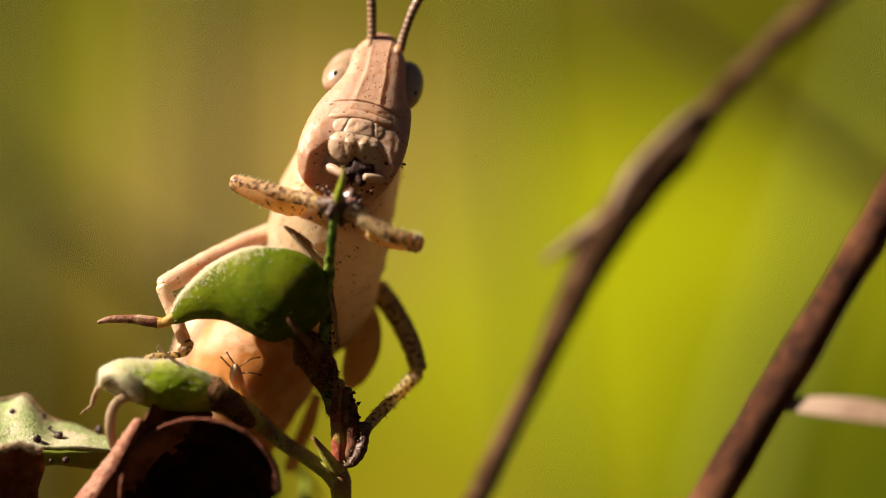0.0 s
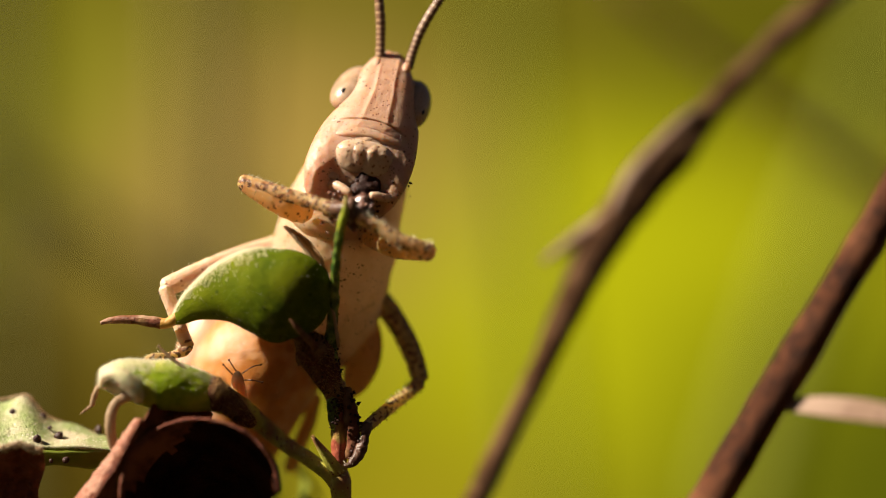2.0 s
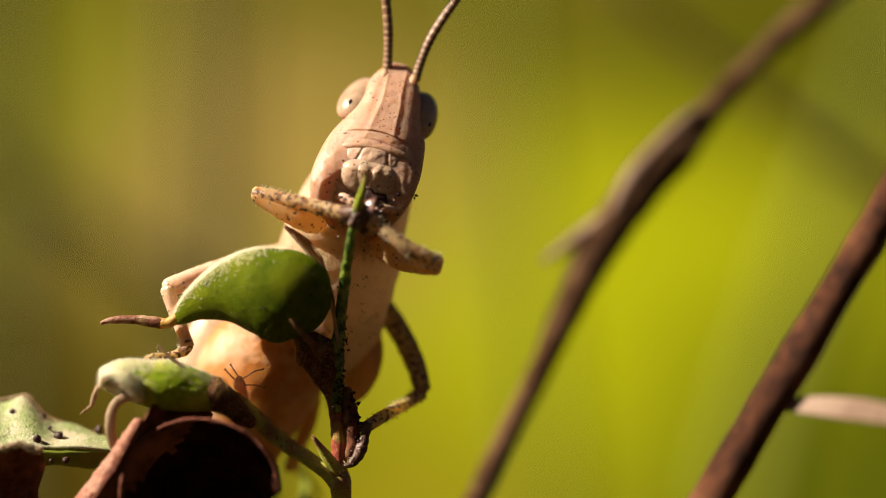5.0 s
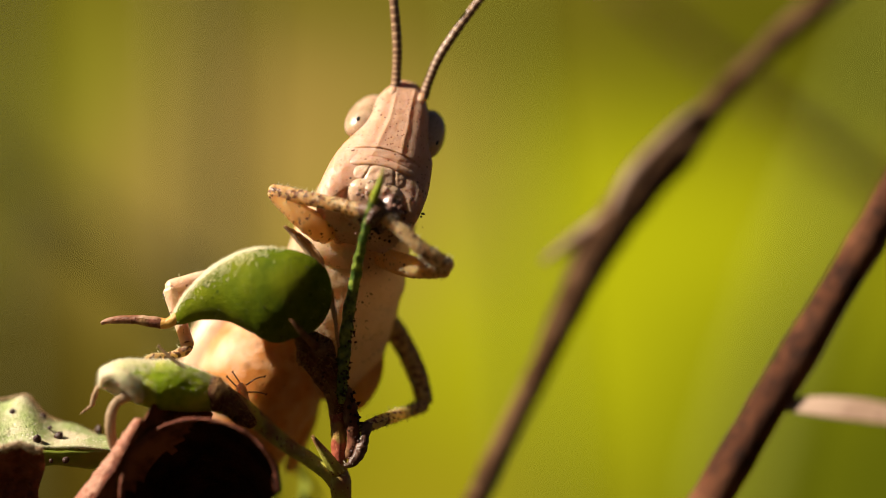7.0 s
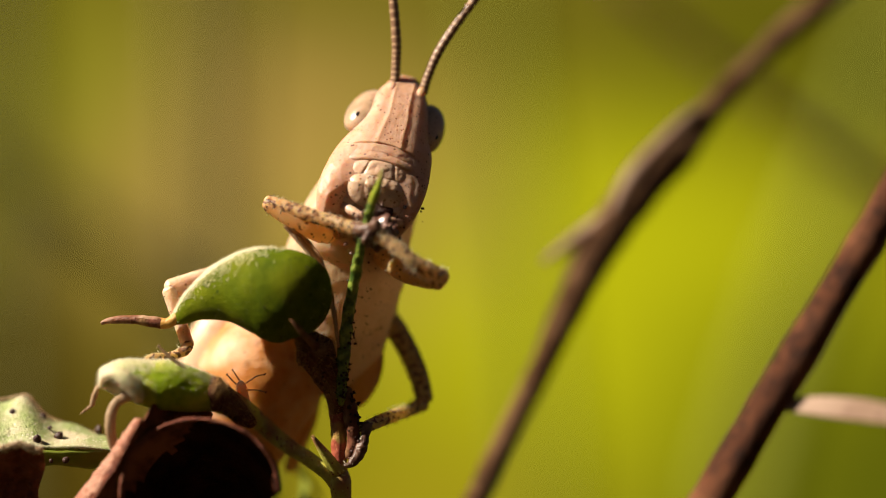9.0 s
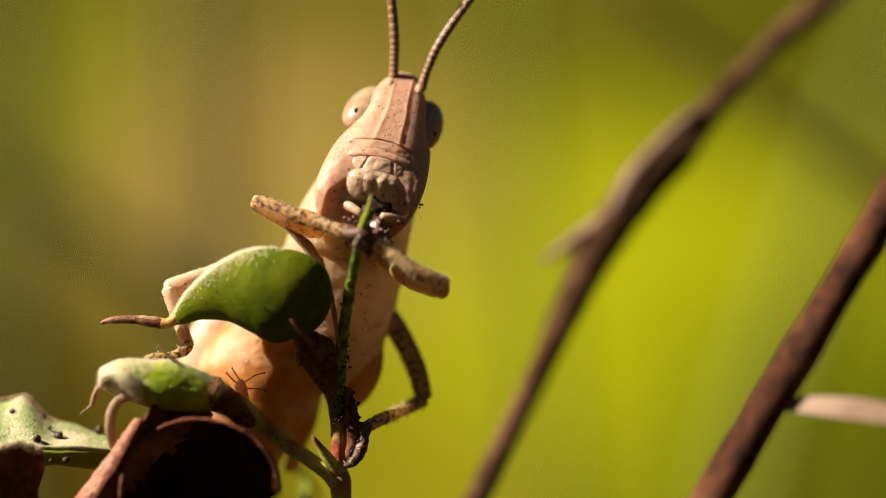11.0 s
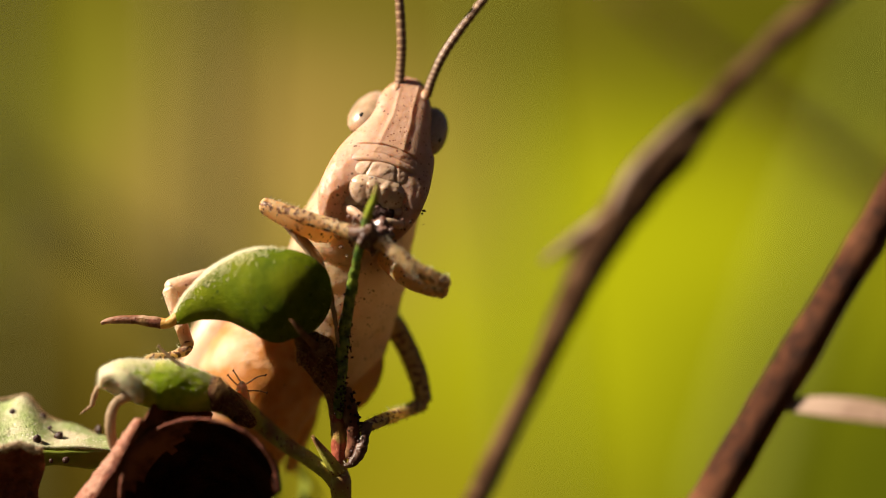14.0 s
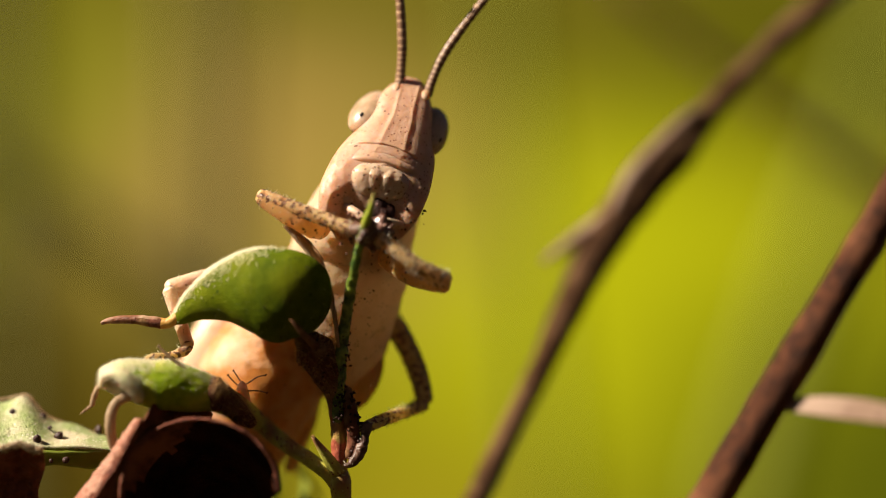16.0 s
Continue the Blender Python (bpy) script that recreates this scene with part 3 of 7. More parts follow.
def grasshopper():
    base = (-5.03, 3.00, 138.99)
    g = thing("grasshopper", base, "pinkish tan grasshopper nymph, brown-speckled, feeding upright on a weed stem", "grasshopper")
    head = MOVING["head"] = part("head", head_mesh(), [FACE, RIDGE], g, "pinkish tan face with a freckled central ridge", pivot=HO)
    for s in (-1, 1):
        bm, c, long, out = eye_mesh(s)
        e = part("eye", bm, EYE_SKIN, head, "glossy tan compound eye with a dark pupil spot")
        a, o = (0.25, 0.25) if s < 0 else (0.24, 0.62)
        spot = c + long * 1.56 * a + out * 0.98 * o + HW * 1.28 * math.sqrt(1 - a * a - o * o)
        part("pupil", pillow(spot, long * 0.17, out * 0.11, HW * 0.06, 2, 16, 8), BLACK, e, "small black pupil spot")
    # antennae with a pale socket each
    part("antenna", antenna_mesh([(-2.68, 3.40, 158.64, 0.28), (-2.61, 3.40, 159.88, 0.25), (-2.58, 3.30, 161.10, 0.26), (-2.70, 3.20, 162.93, 0.25), (-2.92, 3.10, 164.77, 0.23), (-3.31, 2.80, 166.88, 0.21)]), [HORN, JOINT], head, "brown ringed antenna")
    part("antenna", antenna_mesh([(-1.17, 3.50, 158.40, 0.28), (-0.83, 3.50, 159.42, 0.25), (-0.28, 3.50, 160.65, 0.26), (0.68, 3.60, 162.14, 0.25), (1.88, 3.80, 163.76, 0.23), (3.59, 4.10, 165.96, 0.21)]), [HORN, JOINT], head, "brown ringed antenna")
    for u, v in ((-0.62, -1.72), (0.98, -1.72)):
        part("antenna_socket", pillow(hp(u, v, 0.75), HU * 0.22, HV * 0.30, HW * 0.2, 2.2, 16, 10), FACE, head)
    tagged(part("face_dirt", specks(head, 140, 0.015, 0.05, 33, lambda q: q.z < 153.6 and -6.2 < q.x < -0.8), CRUMB, head, "dark crumbs stuck to the chin"), kind="stuff")
    # clypeus: a brim and three lobes under it; the upper lip tucks in below them
    part("clypeus", face_plate(-0.14, 2.06, 2.10, 0.60, clypeus_height, 2.5, 0.10), FACE, head, "pale folded lip plate")
    MOVING["lip_root"] = part("lip_root", face_plate(-0.20, 2.92, 1.62, 0.55, lip_root_height, 3.2, 0.05), PALE, head, "pale lobed root of the upper lip", pivot=hp(0, 3.0, 0))
    MOVING["labrum"] = part("labrum", face_plate(-0.24, 4.12, 1.58, 0.98, labrum_height, 2.6), LIP, head, "pale speckled upper lip", pivot=hp(0, 3.0, 0))
    for s, u in ((-1, -1.42), (1, 1.08)):
        bm = pillow(hp(u - 0.02 * s, 4.20, -0.10), HU * 0.62 + HV * 0.08 * s, HV * 0.95, HW * 0.58, 2.5, 32, 22, rough=0.10)
        MOVING["jaw_a" if s < 0 else "jaw_b"] = part("mandible", bm, PALE, head, "brown-speckled pale jaw", pivot=hp(u, 3.0, 0))
    part("maxilla", pillow(hp(-0.2, 3.7, -0.16), HU * 1.55, HV * 0.95, HW * 0.60, 3.2, 32, 20, rough=0.04), JAW, head, "amber plate behind the jaws")
    mouth = pillow(hp(0.10, 4.82, 0.40), HU * 0.80, HV * 1.00, HW * 0.50, 2.2, 28, 18, rough=0.5)
    part("mouth_opening", mouth, CRUMB, head, "dark wet mouth with chewed crumbs")
    part("palp", tube([(-5.80, 0.90, 152.39, 0.24), (-5.16, 0.00, 152.07, 0.27), (-4.61, -0.40, 151.76, 0.24), (-4.36, -0.50, 151.58, 0.21)], 5, 12), PALE, head, "pale finger-like palp")
    part("palp", tube([(-1.87, 0.80, 151.36, 0.21), (-2.40, 0.00, 151.29, 0.24), (-2.93, -0.40, 151.38, 0.24), (-3.23, -0.50, 151.43, 0.21)], 5, 12), PALE, head, "pale finger-like palp")
    rnd = random.Random(5)
    spots = [(*hp(rnd.gauss(0.35, 0.62), rnd.gauss(5.35, 0.40), rnd.uniform(0.3, 0.8)), rnd.uniform(0.03, 0.10)) for _ in range(130)]
    spots += [(*hp(2.42, 4.45, 0.1), 0.11), (*hp(2.36, 4.62, 0.1), 0.08), (*hp(1.5, 4.6, 0.7), 0.1)]
    tagged(part("food_crumbs", crumbs(spots, 3), CRUMB, head, "dark chewed crumbs stuck round the mouth"), kind="stuff")
    # neck shield and breast
    def folds(i, n):
        return 1.0 + 0.006 * math.sin(i * 0.37 + 1.0)
    bm = tube([(-2.75, 5.60, 156.40, 1.55), (-3.33, 5.40, 154.75, 2.28), (-4.22, 5.00, 152.60, 2.82), (-5.13, 4.60, 150.45, 3.23), (-5.60, 4.80, 148.63, 3.36), (-5.98, 5.20, 146.91, 3.26), (-6.32, 5.80, 145.02, 3.01), (-6.86, 6.60, 143.42, 2.52)], 18, 96, 0.9, 0.030, 1.1, wave=folds)
    MOVING["thorax"] = part("thorax", bm, BODY, g, "peach-coloured breast with fine wrinkles and dark specks", pivot=(-4.47, 4.60, 150.65))
    th = MOVING["thorax"]
    tagged(part("body_dirt", specks(th, 520, 0.014, 0.065, 31, lambda q: abs(q.x + 4.0 + 0.16 * (150 - q.z)) < 1.5 and noise.noise(q * 1.3) > 0.08), CRUMB, th, "dark specks of dirt on the breast"), kind="stuff")
    bm = pillow((-5.87, 2.50, 150.15), Vector((1.9, 0, -0.8)), Vector((0, 1.2, 0)), Vector((0.5, 0, 1.0)), 2.3, rough=0.1)
    MOVING["breast_plate"] = part("breast_plate", bm, BODY, g, "pale smooth breast plate", pivot=(-4.47, 4.60, 150.65))

    def rings(i, n):
        return 1.0 + 0.010 * math.cos(i * 2 * math.pi / 12)
    bm = tube([(-6.27, 6.60, 147.51, 2.36), (-8.45, 6.40, 145.00, 3.22), (-10.10, 6.50, 142.80, 3.44), (-11.30, 7.00, 140.56, 3.30), (-12.40, 8.20, 137.93, 2.90), (-13.30, 10.00, 135.20, 2.20)], 12, 64, 0.95, 0.02, 2.5, wave=rings)
    MOVING["abdomen"] = part("abdomen", bm, BELLY, g, "smooth amber abdomen with faint segment rings")
    bm = tube([(-11.60, 8.60, 147.05, 0.94), (-12.40, 8.30, 145.65, 1.38), (-13.15, 8.20, 144.09, 1.47), (-13.85, 8.60, 142.19, 1.32), (-14.40, 9.60, 139.91, 0.95)], 8, 28, 0.8)
    MOVING["hind_thigh_far"] = part("hind_thigh", bm, PINK, g, "pale peach hind thigh pressed to the flank")
    bm = tube([(-4.29, 6.80, 145.78, 0.57), (-4.14, 5.90, 144.39, 0.85), (-4.34, 5.50, 143.16, 0.97), (-4.75, 5.50, 141.97, 0.75), (-5.07, 5.70, 141.27, 0.38)], 8, 28, 0.8)
    MOVING["hind_thigh_near"] = part("hind_thigh", bm, THIGH, g, "translucent orange hind thigh pressed to the flank")
    # hind foot pointing out between thigh and belly, with four dark-tipped spurs
    bm = tube([(-10.74, 3.00, 140.98, 0.36), (-10.86, 2.20, 142.00, 0.38), (-10.88, 1.80, 142.55, 0.30), (-10.86, 1.65, 142.80, 0.14)], 6, 14)
    foot = MOVING["hind_shin"] = part("hind_shin", bm, PINK, g, "greyish end of a hind shin")
    for rows in ([(-11.07, 1.80, 142.61, 0.09), (-11.41, 1.50, 142.99, 0.08), (-11.60, 1.30, 143.24, 0.06)], [(-10.95, 1.80, 142.85, 0.09), (-11.16, 1.50, 143.23, 0.08), (-11.30, 1.30, 143.49, 0.06)],
                 [(-10.64, 1.80, 142.73, 0.09), (-10.07, 1.50, 143.11, 0.08), (-9.57, 1.30, 143.24, 0.06)], [(-10.58, 1.80, 142.37, 0.09), (-10.01, 1.50, 142.39, 0.08), (-9.51, 1.30, 142.28, 0.06)]):
        sp = part("spur", tube([(*p[:3], p[3] * 0.45) for p in rows], 4, 8, 1, 0.2, 0.2), BAND, foot, "thin brown spur")
        part("spur_tip", pillow(rows[-1][:3], (0.055, 0, 0.02), (0, 0.05, 0), (0.02, 0, 0.06), 2, 12, 8, rough=0.9), CRUMB, sp, "dark clotted spur tip")
    part("hind_shin", tube([(-7.02, 7.20, 141.81, 0.28), (-7.47, 7.40, 140.37, 0.41), (-8.01, 8.00, 139.06, 0.41), (-8.60, 8.80, 137.56, 0.35)], 6, 16), THIGH, g, "pale pink hind shin in the shade")
    legs(g)
    return g


def bristles(path, count, length, seed, thick=0.018):
    bm = bmesh.new()
    rnd = random.Random(seed)
    pts = spline(path, 8)
    for _ in range(count):
        k = rnd.randrange(1, len(pts) - 1)
        c, r = Vector(pts[k][:3]), pts[k][3]
        t = (Vector(pts[k + 1][:3]) - Vector(pts[k - 1][:3])).normalized()
        d = t.cross(Vector((rnd.gauss(0, 1), rnd.gauss(0, 1), rnd.gauss(0, 1)))).normalized()
        d2 = (d + t * rnd.uniform(0.2, 0.8)).normalized()
        s = d2.cross(t).normalized() * thick
        s2 = d2.cross(s).normalized() * thick
        q = c + d * r * 0.95
        base = [bm.verts.new(q + o) for o in (s, -0.5 * s + 0.87 * s2, -0.5 * s - 0.87 * s2)]
        tip = bm.verts.new(q + d2 * length * rnd.uniform(0.5, 1.3))
        for a in range(3):
            bm.faces.new((base[a], base[(a + 1) % 3], tip))
    return bm




def seed_of(key):
    return sum(map(ord, key)) * 0.37


def limb(g, key, name, rows, material, label, flat=0.9, fuzz=0, fuzz_len=0.25, spines=0, pivot=None):
    pads = (lambda i, n: 0.94 + 0.08 * abs(math.sin(i * math.pi / 18))) if "foot" in name else None
    bm = tube(rows, 22, 36, flat, 0.14 if pads else 0.06, 0.4, wave=pads)
    if material in (SHANK, THIGH, OLIVE):
        for f in bm.faces:
            q = f.calc_center_median()
            k = 5.0 if material == THIGH else 4.4
            f.material_index = 1 if noise.noise(q * k + Vector((seed_of(key), 0, 0))) > (0.46 if material == THIGH else 0.15) else 0
    ob = part(name, bm, [material, BAND], g, label, pivot=pivot or rows[0][:3])
    if fuzz:
        tagged(part("leg_hair", bristles(rows, fuzz, fuzz_len, len(rows) + fuzz), HAIR, ob), kind="stuff")
    if spines:
        tagged(part("leg_spines", bristles(rows, spines, 0.26, 7 + spines, 0.03), BLACK, ob, "row of black leg spines"), kind="stuff")
    LEGS[key] = ob
    return ob


def legs(g):
    limb(g, "fl_femur", "front_thigh", [(-9.17, 0.30, 152.68, 0.39), (-8.53, 0.10, 152.25, 0.51), (-7.62, 0.00, 151.65, 0.63), (-6.73, 0.20, 151.17, 0.72), (-6.16, 0.90, 150.88, 0.63)], THIGH, "amber speckled front thigh", fuzz=40)
    limb(g, "fl_tibia", "front_shin", [(-9.26, 0.30, 152.77, 0.44), (-8.52, 0.00, 152.58, 0.42), (-6.99, -0.50, 152.14, 0.38), (-5.48, -1.00, 151.70, 0.37), (-4.27, -1.50, 151.33, 0.36)], SHANK, "brown-banded front shin", fuzz=160, fuzz_len=0.3, spines=20)
    limb(g, "fl_foot", "front_foot", [(-4.45, -1.50, 151.39, 0.39), (-3.97, -1.80, 151.33, 0.41), (-3.61, -2.00, 151.45, 0.38), (-3.40, -2.00, 151.80, 0.24)], FOOT, "dark front foot gripping the shoot", fuzz=10)
    pulp = pillow((-3.46, -0.70, 151.16), (0.85, 0, 0.1), (0, 0.6, 0), (0.1, 0, 0.75), 2, 32, 22, rough=0.9)
    rnd = random.Random(8)
    crumbs([(*(Vector((-3.45, -1.00, 151.16)) + Vector((rnd.gauss(0, 0.75), rnd.uniform(-0.3, 0.3), rnd.gauss(0, 0.6)))), rnd.uniform(0.04, 0.16)) for _ in range(70)], 18, pulp)
    part("chewed_pulp", pulp, PULP, LEGS["fl_foot"], "dark wet chewed pulp between the feet")
    limb(g, "fr_femur", "front_thigh", [(-0.03, -1.30, 148.64, 0.42), (-0.87, -0.90, 148.74, 0.51), (-1.93, 0.00, 149.00, 0.60), (-2.85, 1.20, 149.39, 0.58), (-3.55, 2.80, 149.72, 0.52)], THIGH, "amber speckled front thigh", fuzz=40, pivot=(-0.03, 0.70, 148.64))
    limb(g, "fr_tibia", "front_shin", [(0.06, -1.70, 148.76, 0.51), (-0.57, -2.00, 149.13, 0.45), (-1.47, -2.20, 149.67, 0.39), (-2.50, -2.10, 150.48, 0.36), (-3.32, -1.80, 151.07, 0.39)], SHANK, "brown-banded front shin", fuzz=160, fuzz_len=0.3, spines=20, pivot=(0.06, 0.70, 148.76))
    limb(g, "fr_foot", "front_foot", [(-3.20, -1.50, 151.01, 0.39), (-3.55, -1.80, 151.21, 0.44), (-3.81, -2.00, 151.06, 0.35), (-4.02, -2.00, 150.68, 0.24)], FOOT, "dark front foot gripping the shoot", fuzz=10)
    limb(g, "mr_femur", "middle_thigh", [(-1.00, 5.00, 141.69, 0.47), (-1.22, 5.20, 142.55, 0.53), (-1.69, 5.60, 143.78, 0.56), (-2.38, 6.00, 145.08, 0.60), (-3.21, 6.50, 146.26, 0.63)], OLIVE, "olive-tan speckled middle thigh", fuzz=40)
    limb(g, "mr_tibia", "middle_shin", [(-1.06, 4.80, 141.52, 0.40), (-1.82, 3.90, 141.20, 0.34), (-2.87, 2.60, 140.92, 0.34), (-4.06, 1.20, 140.50, 0.33)], OLIVE, "speckled middle shin with black spines", fuzz=60, spines=80)
    limb(g, "mr_foot", "middle_foot", [(-4.11, 1.10, 140.59, 0.33), (-4.20, 0.90, 139.91, 0.27), (-4.35, 0.80, 139.41, 0.33), (-4.58, 0.60, 138.94, 0.30), (-4.93, 0.40, 138.54, 0.21), (-5.23, 0.30, 138.48, 0.09)], FOOT, "glossy dark middle foot hooked on the stem", fuzz=20)
    limb(g, "ml_femur", "middle_thigh", [(-14.69, 1.60, 147.85, 0.49), (-13.82, 1.90, 148.08, 0.55), (-12.38, 2.80, 148.44, 0.59), (-10.92, 3.80, 148.73, 0.62), (-9.45, 4.80, 148.97, 0.62), (-7.60, 5.60, 149.20, 0.60)], PINK, "pale pink middle thigh", fuzz=40)
    limb(g, "ml_tibia", "middle_shin", [(-14.67, 1.40, 147.79, 0.40), (-14.42, 1.30, 147.00, 0.37), (-13.99, 1.20, 145.79, 0.36), (-13.67, 1.10, 144.88, 0.36)], PINK, "pale speckled middle shin", fuzz=30, spines=14)
    limb(g, "ml_foot", "middle_foot", [(-13.64, 1.10, 145.01, 0.33), (-13.85, 0.80, 144.54, 0.30), (-14.57, 0.50, 144.31, 0.21), (-15.38, 0.20, 144.26, 0.21), (-15.84, 0.00, 144.15, 0.12)], SHANK, "brown speckled middle foot resting on the pod", fuzz=14)


# ---- the weed ----
def weed():
    foot = (-5.54, 2.00, 84.26)
    w = thing("pea_weed", (foot[0], foot[1], 0.0), "small green pea-like weed with two plump pods and withered leaves", "plant")
    root = (foot[0] + 3, foot[1] + 2, 0.0)
    bm = tube([(*root, 0.9), (-4.40, 2.50, 84.02, 0.73), (-5.25, 2.40, 117.66, 0.67), (-5.43, 2.20, 131.43, 0.58), (-5.48, 2.00, 136.02, 0.55), (-5.53, 1.80, 137.41, 0.58), (-5.56, 1.80, 138.02, 0.46)], 8, 20, 1, 0.10, 1.0)
    part("main_stem", bm, STEM, w, "yellow-green upright stem")
    bm = tube([(-5.53, 1.80, 137.56, 0.40), (-5.59, 1.60, 139.71, 0.43), (-5.67, 1.50, 141.54, 0.49), (-5.88, 1.40, 142.75, 0.61)], 12, 20, 1, 0.12, 0.7)
    part("pod_stalk", bm, RED_STEM, w, "reddish speckled pod stalk")
    bm = tube([(-5.41, 1.80, 136.90, 0.46), (-6.22, 2.10, 137.90, 0.43), (-7.45, 2.60, 138.74, 0.40), (-8.66, 3.05, 139.48, 0.43), (-9.78, 3.30, 140.38, 0.49), (-10.53, 2.80, 141.13, 0.54), (-11.29, 1.30, 141.86, 0.54), (-12.10, -0.20, 142.54, 0.60)], 8, 18, 1, 0.12, 0.9)
    part("side_stem", bm, STEM, w, "yellow-green side stem with red flecks")
    bm = sheet(lambda u, v: Vector((-5.57, 1.20, 137.92)).lerp(Vector((-6.99, 0.60, 140.03)), u) + Vector((0.9 * (v - 0.5) * (1 - u) ** 0.8 * 0.9, 0.5 * abs(v - 0.5), 0.3 * (v - 0.5) * (1 - u))), 12, 6, 0.12, wobble=0.1)
    part("stipule", bm, STEM, w, "small pointed green leaflet")
    for a, b, c2, wd in (((-6.90, 9.00, 136.00), (-9.20, 14.00, 137.40), 0.5, 0.9), ((-6.10, 9.00, 135.20), (-8.70, 14.50, 134.60), 0.4, 0.8), ((-10.50, 13.00, 134.00), (-9.60, 15.00, 136.10), 0.2, 0.6), ((-7.80, 10.00, 134.60), (-8.10, 13.00, 136.60), 0.3, 0.45)):
        a, b = Vector(a), Vector(b)
        across = (b - a).cross(Vector((0, 1, 0.6))).normalized() * wd
        bm = sheet(lambda u, v: a.lerp(b, u) + across * (v - 0.5) * 2 * math.sin(math.pi * (0.08 + 0.9 * u)) + Vector((0, 0, c2 * math.sin(math.pi * u))), 14, 6, 0.1, wobble=0.12)
        part("leaflet", bm, LEAF, w, "small green leaflet in the shade")
    # upper pod
    bm = tube([(-14.46, 0.60, 146.08, 0.12), (-13.96, 0.40, 146.36, 0.42), (-13.04, 0.20, 147.03, 0.90), (-11.51, -0.10, 147.63, 1.62), (-9.84, -0.40, 147.76, 2.27), (-8.50, -0.50, 147.52, 2.52), (-7.60, -0.35, 147.20, 2.36), (-7.08, 0.10, 146.90, 1.78), (-6.80, 0.60, 146.75, 1.00)], 22, 96, 0.68, 0.03, 2.5)
    dots = random.Random(21)
    # Pale down by the seam; its spread over sun-facing faces paints a lit rim.
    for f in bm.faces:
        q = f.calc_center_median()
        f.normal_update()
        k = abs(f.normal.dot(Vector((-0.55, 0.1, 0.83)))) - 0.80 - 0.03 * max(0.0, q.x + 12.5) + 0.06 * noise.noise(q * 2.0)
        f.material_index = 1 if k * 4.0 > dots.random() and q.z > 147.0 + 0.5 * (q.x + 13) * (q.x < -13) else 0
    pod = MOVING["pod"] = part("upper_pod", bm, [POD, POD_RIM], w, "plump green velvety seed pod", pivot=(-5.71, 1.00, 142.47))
    # Seam ridge, kept pale so the sunlit top edge reads brighter.
    bm = tube([(-14.05, 0.70, 146.41, 0.15), (-13.33, 0.70, 147.23, 0.18), (-12.20, 0.60, 148.31, 0.18), (-10.81, 0.50, 149.22, 0.15), (-9.29, 0.30, 149.73, 0.12), (-7.78, 0.20, 149.64, 0.09), (-6.86, 0.30, 149.01, 0.09)], 7, 16, 1, 0.15, 0.5)
    seam = part("pod_seam", bm, POD_RIM, pod, "pale woolly seam along the pod")
    bm = tube([(-18.26, 1.00, 146.04, 0.09), (-17.64, 0.90, 146.19, 0.18), (-16.42, 0.80, 146.23, 0.24), (-15.35, 0.70, 146.08, 0.30), (-14.71, 0.60, 146.02, 0.27), (-14.12, 0.50, 146.36, 0.30)], 6, 12, 1, 0.2, 0.6)
    # Maroon middle, kept to the underside so the beak's shade is coloured in.
    for f in bm.faces:
        q = f.calc_center_median()
        x = q.x + 0.25 * noise.noise(q * 4.0)
        f.material_index = 1 if -16.7 < x < -15.0 and q.z < 146.28 else 2 if x >= -15.0 else 0
    part("pod_tip", bm, [BEAK, CALYX, AMBER], pod, "withered brown pod beak with an orange base")
    bm = tube([(-7.64, 0.40, 145.34, 0.42), (-7.10, 0.40, 144.85, 0.90), (-6.63, 0.60, 144.18, 0.96), (-6.16, 0.80, 143.27, 0.75), (-5.81, 1.10, 142.23, 0.54), (-5.67, 1.40, 141.24, 0.42)], 7, 20, 0.8, 0.15, 0.8)
    calyx = part("calyx", bm, CALYX, pod, "red-brown hairy calyx")
    bm = tube([(-6.67, -0.90, 144.82, 0.24), (-7.23, -1.60, 145.44, 0.18), (-7.65, -2.00, 145.95, 0.12), (-7.94, -2.10, 146.31, 0.06)], 5, 8, 0.6)
    part("calyx_tooth", bm, CALYX, pod, "thin red calyx tooth")
    # a dry folded bract behind the pod, with two dark edges
    one = [(-8.43, -0.40, 151.20, 0.07), (-8.05, -0.40, 150.82, 0.13), (-7.60, -0.42, 150.33, 0.15), (-6.70, -0.45, 149.13, 0.16), (-6.16, -0.40, 147.94, 0.15), (-5.78, -0.20, 146.44, 0.15), (-5.55, 0.20, 144.80, 0.13)]
    two = [(-8.36, -0.30, 151.22, 0.05), (-7.70, -0.20, 150.98, 0.07), (-7.00, -0.10, 150.50, 0.08), (-6.30, 0.00, 149.62, 0.10), (-5.98, 0.00, 148.50, 0.11), (-5.68, 0.00, 147.00, 0.12), (-5.48, 0.30, 145.20, 0.10)]
    pa, pb = spline(one, 6), spline(two, 6)
    n = len(pa) - 1

    def between(u, v):
        i = min(n, int(u * n + 0.5))
        return Vector(pa[i][:3]).lerp(Vector(pb[i][:3]), 0.75 * v) + Vector((0, 0.25 * math.sin(math.pi * v), 0))
    bract = part("bract", sheet(between, n, 6, 0.05, wobble=0.12, size=0.4), BRACT, w, "dry straw-coloured folded bract")
    part("bract_edge", tube([(*p[:3], p[3] * 0.6) for p in one], 8, 10, 0.7, 0.35, 0.4), STRAW, bract, "dried brown-flecked edge")
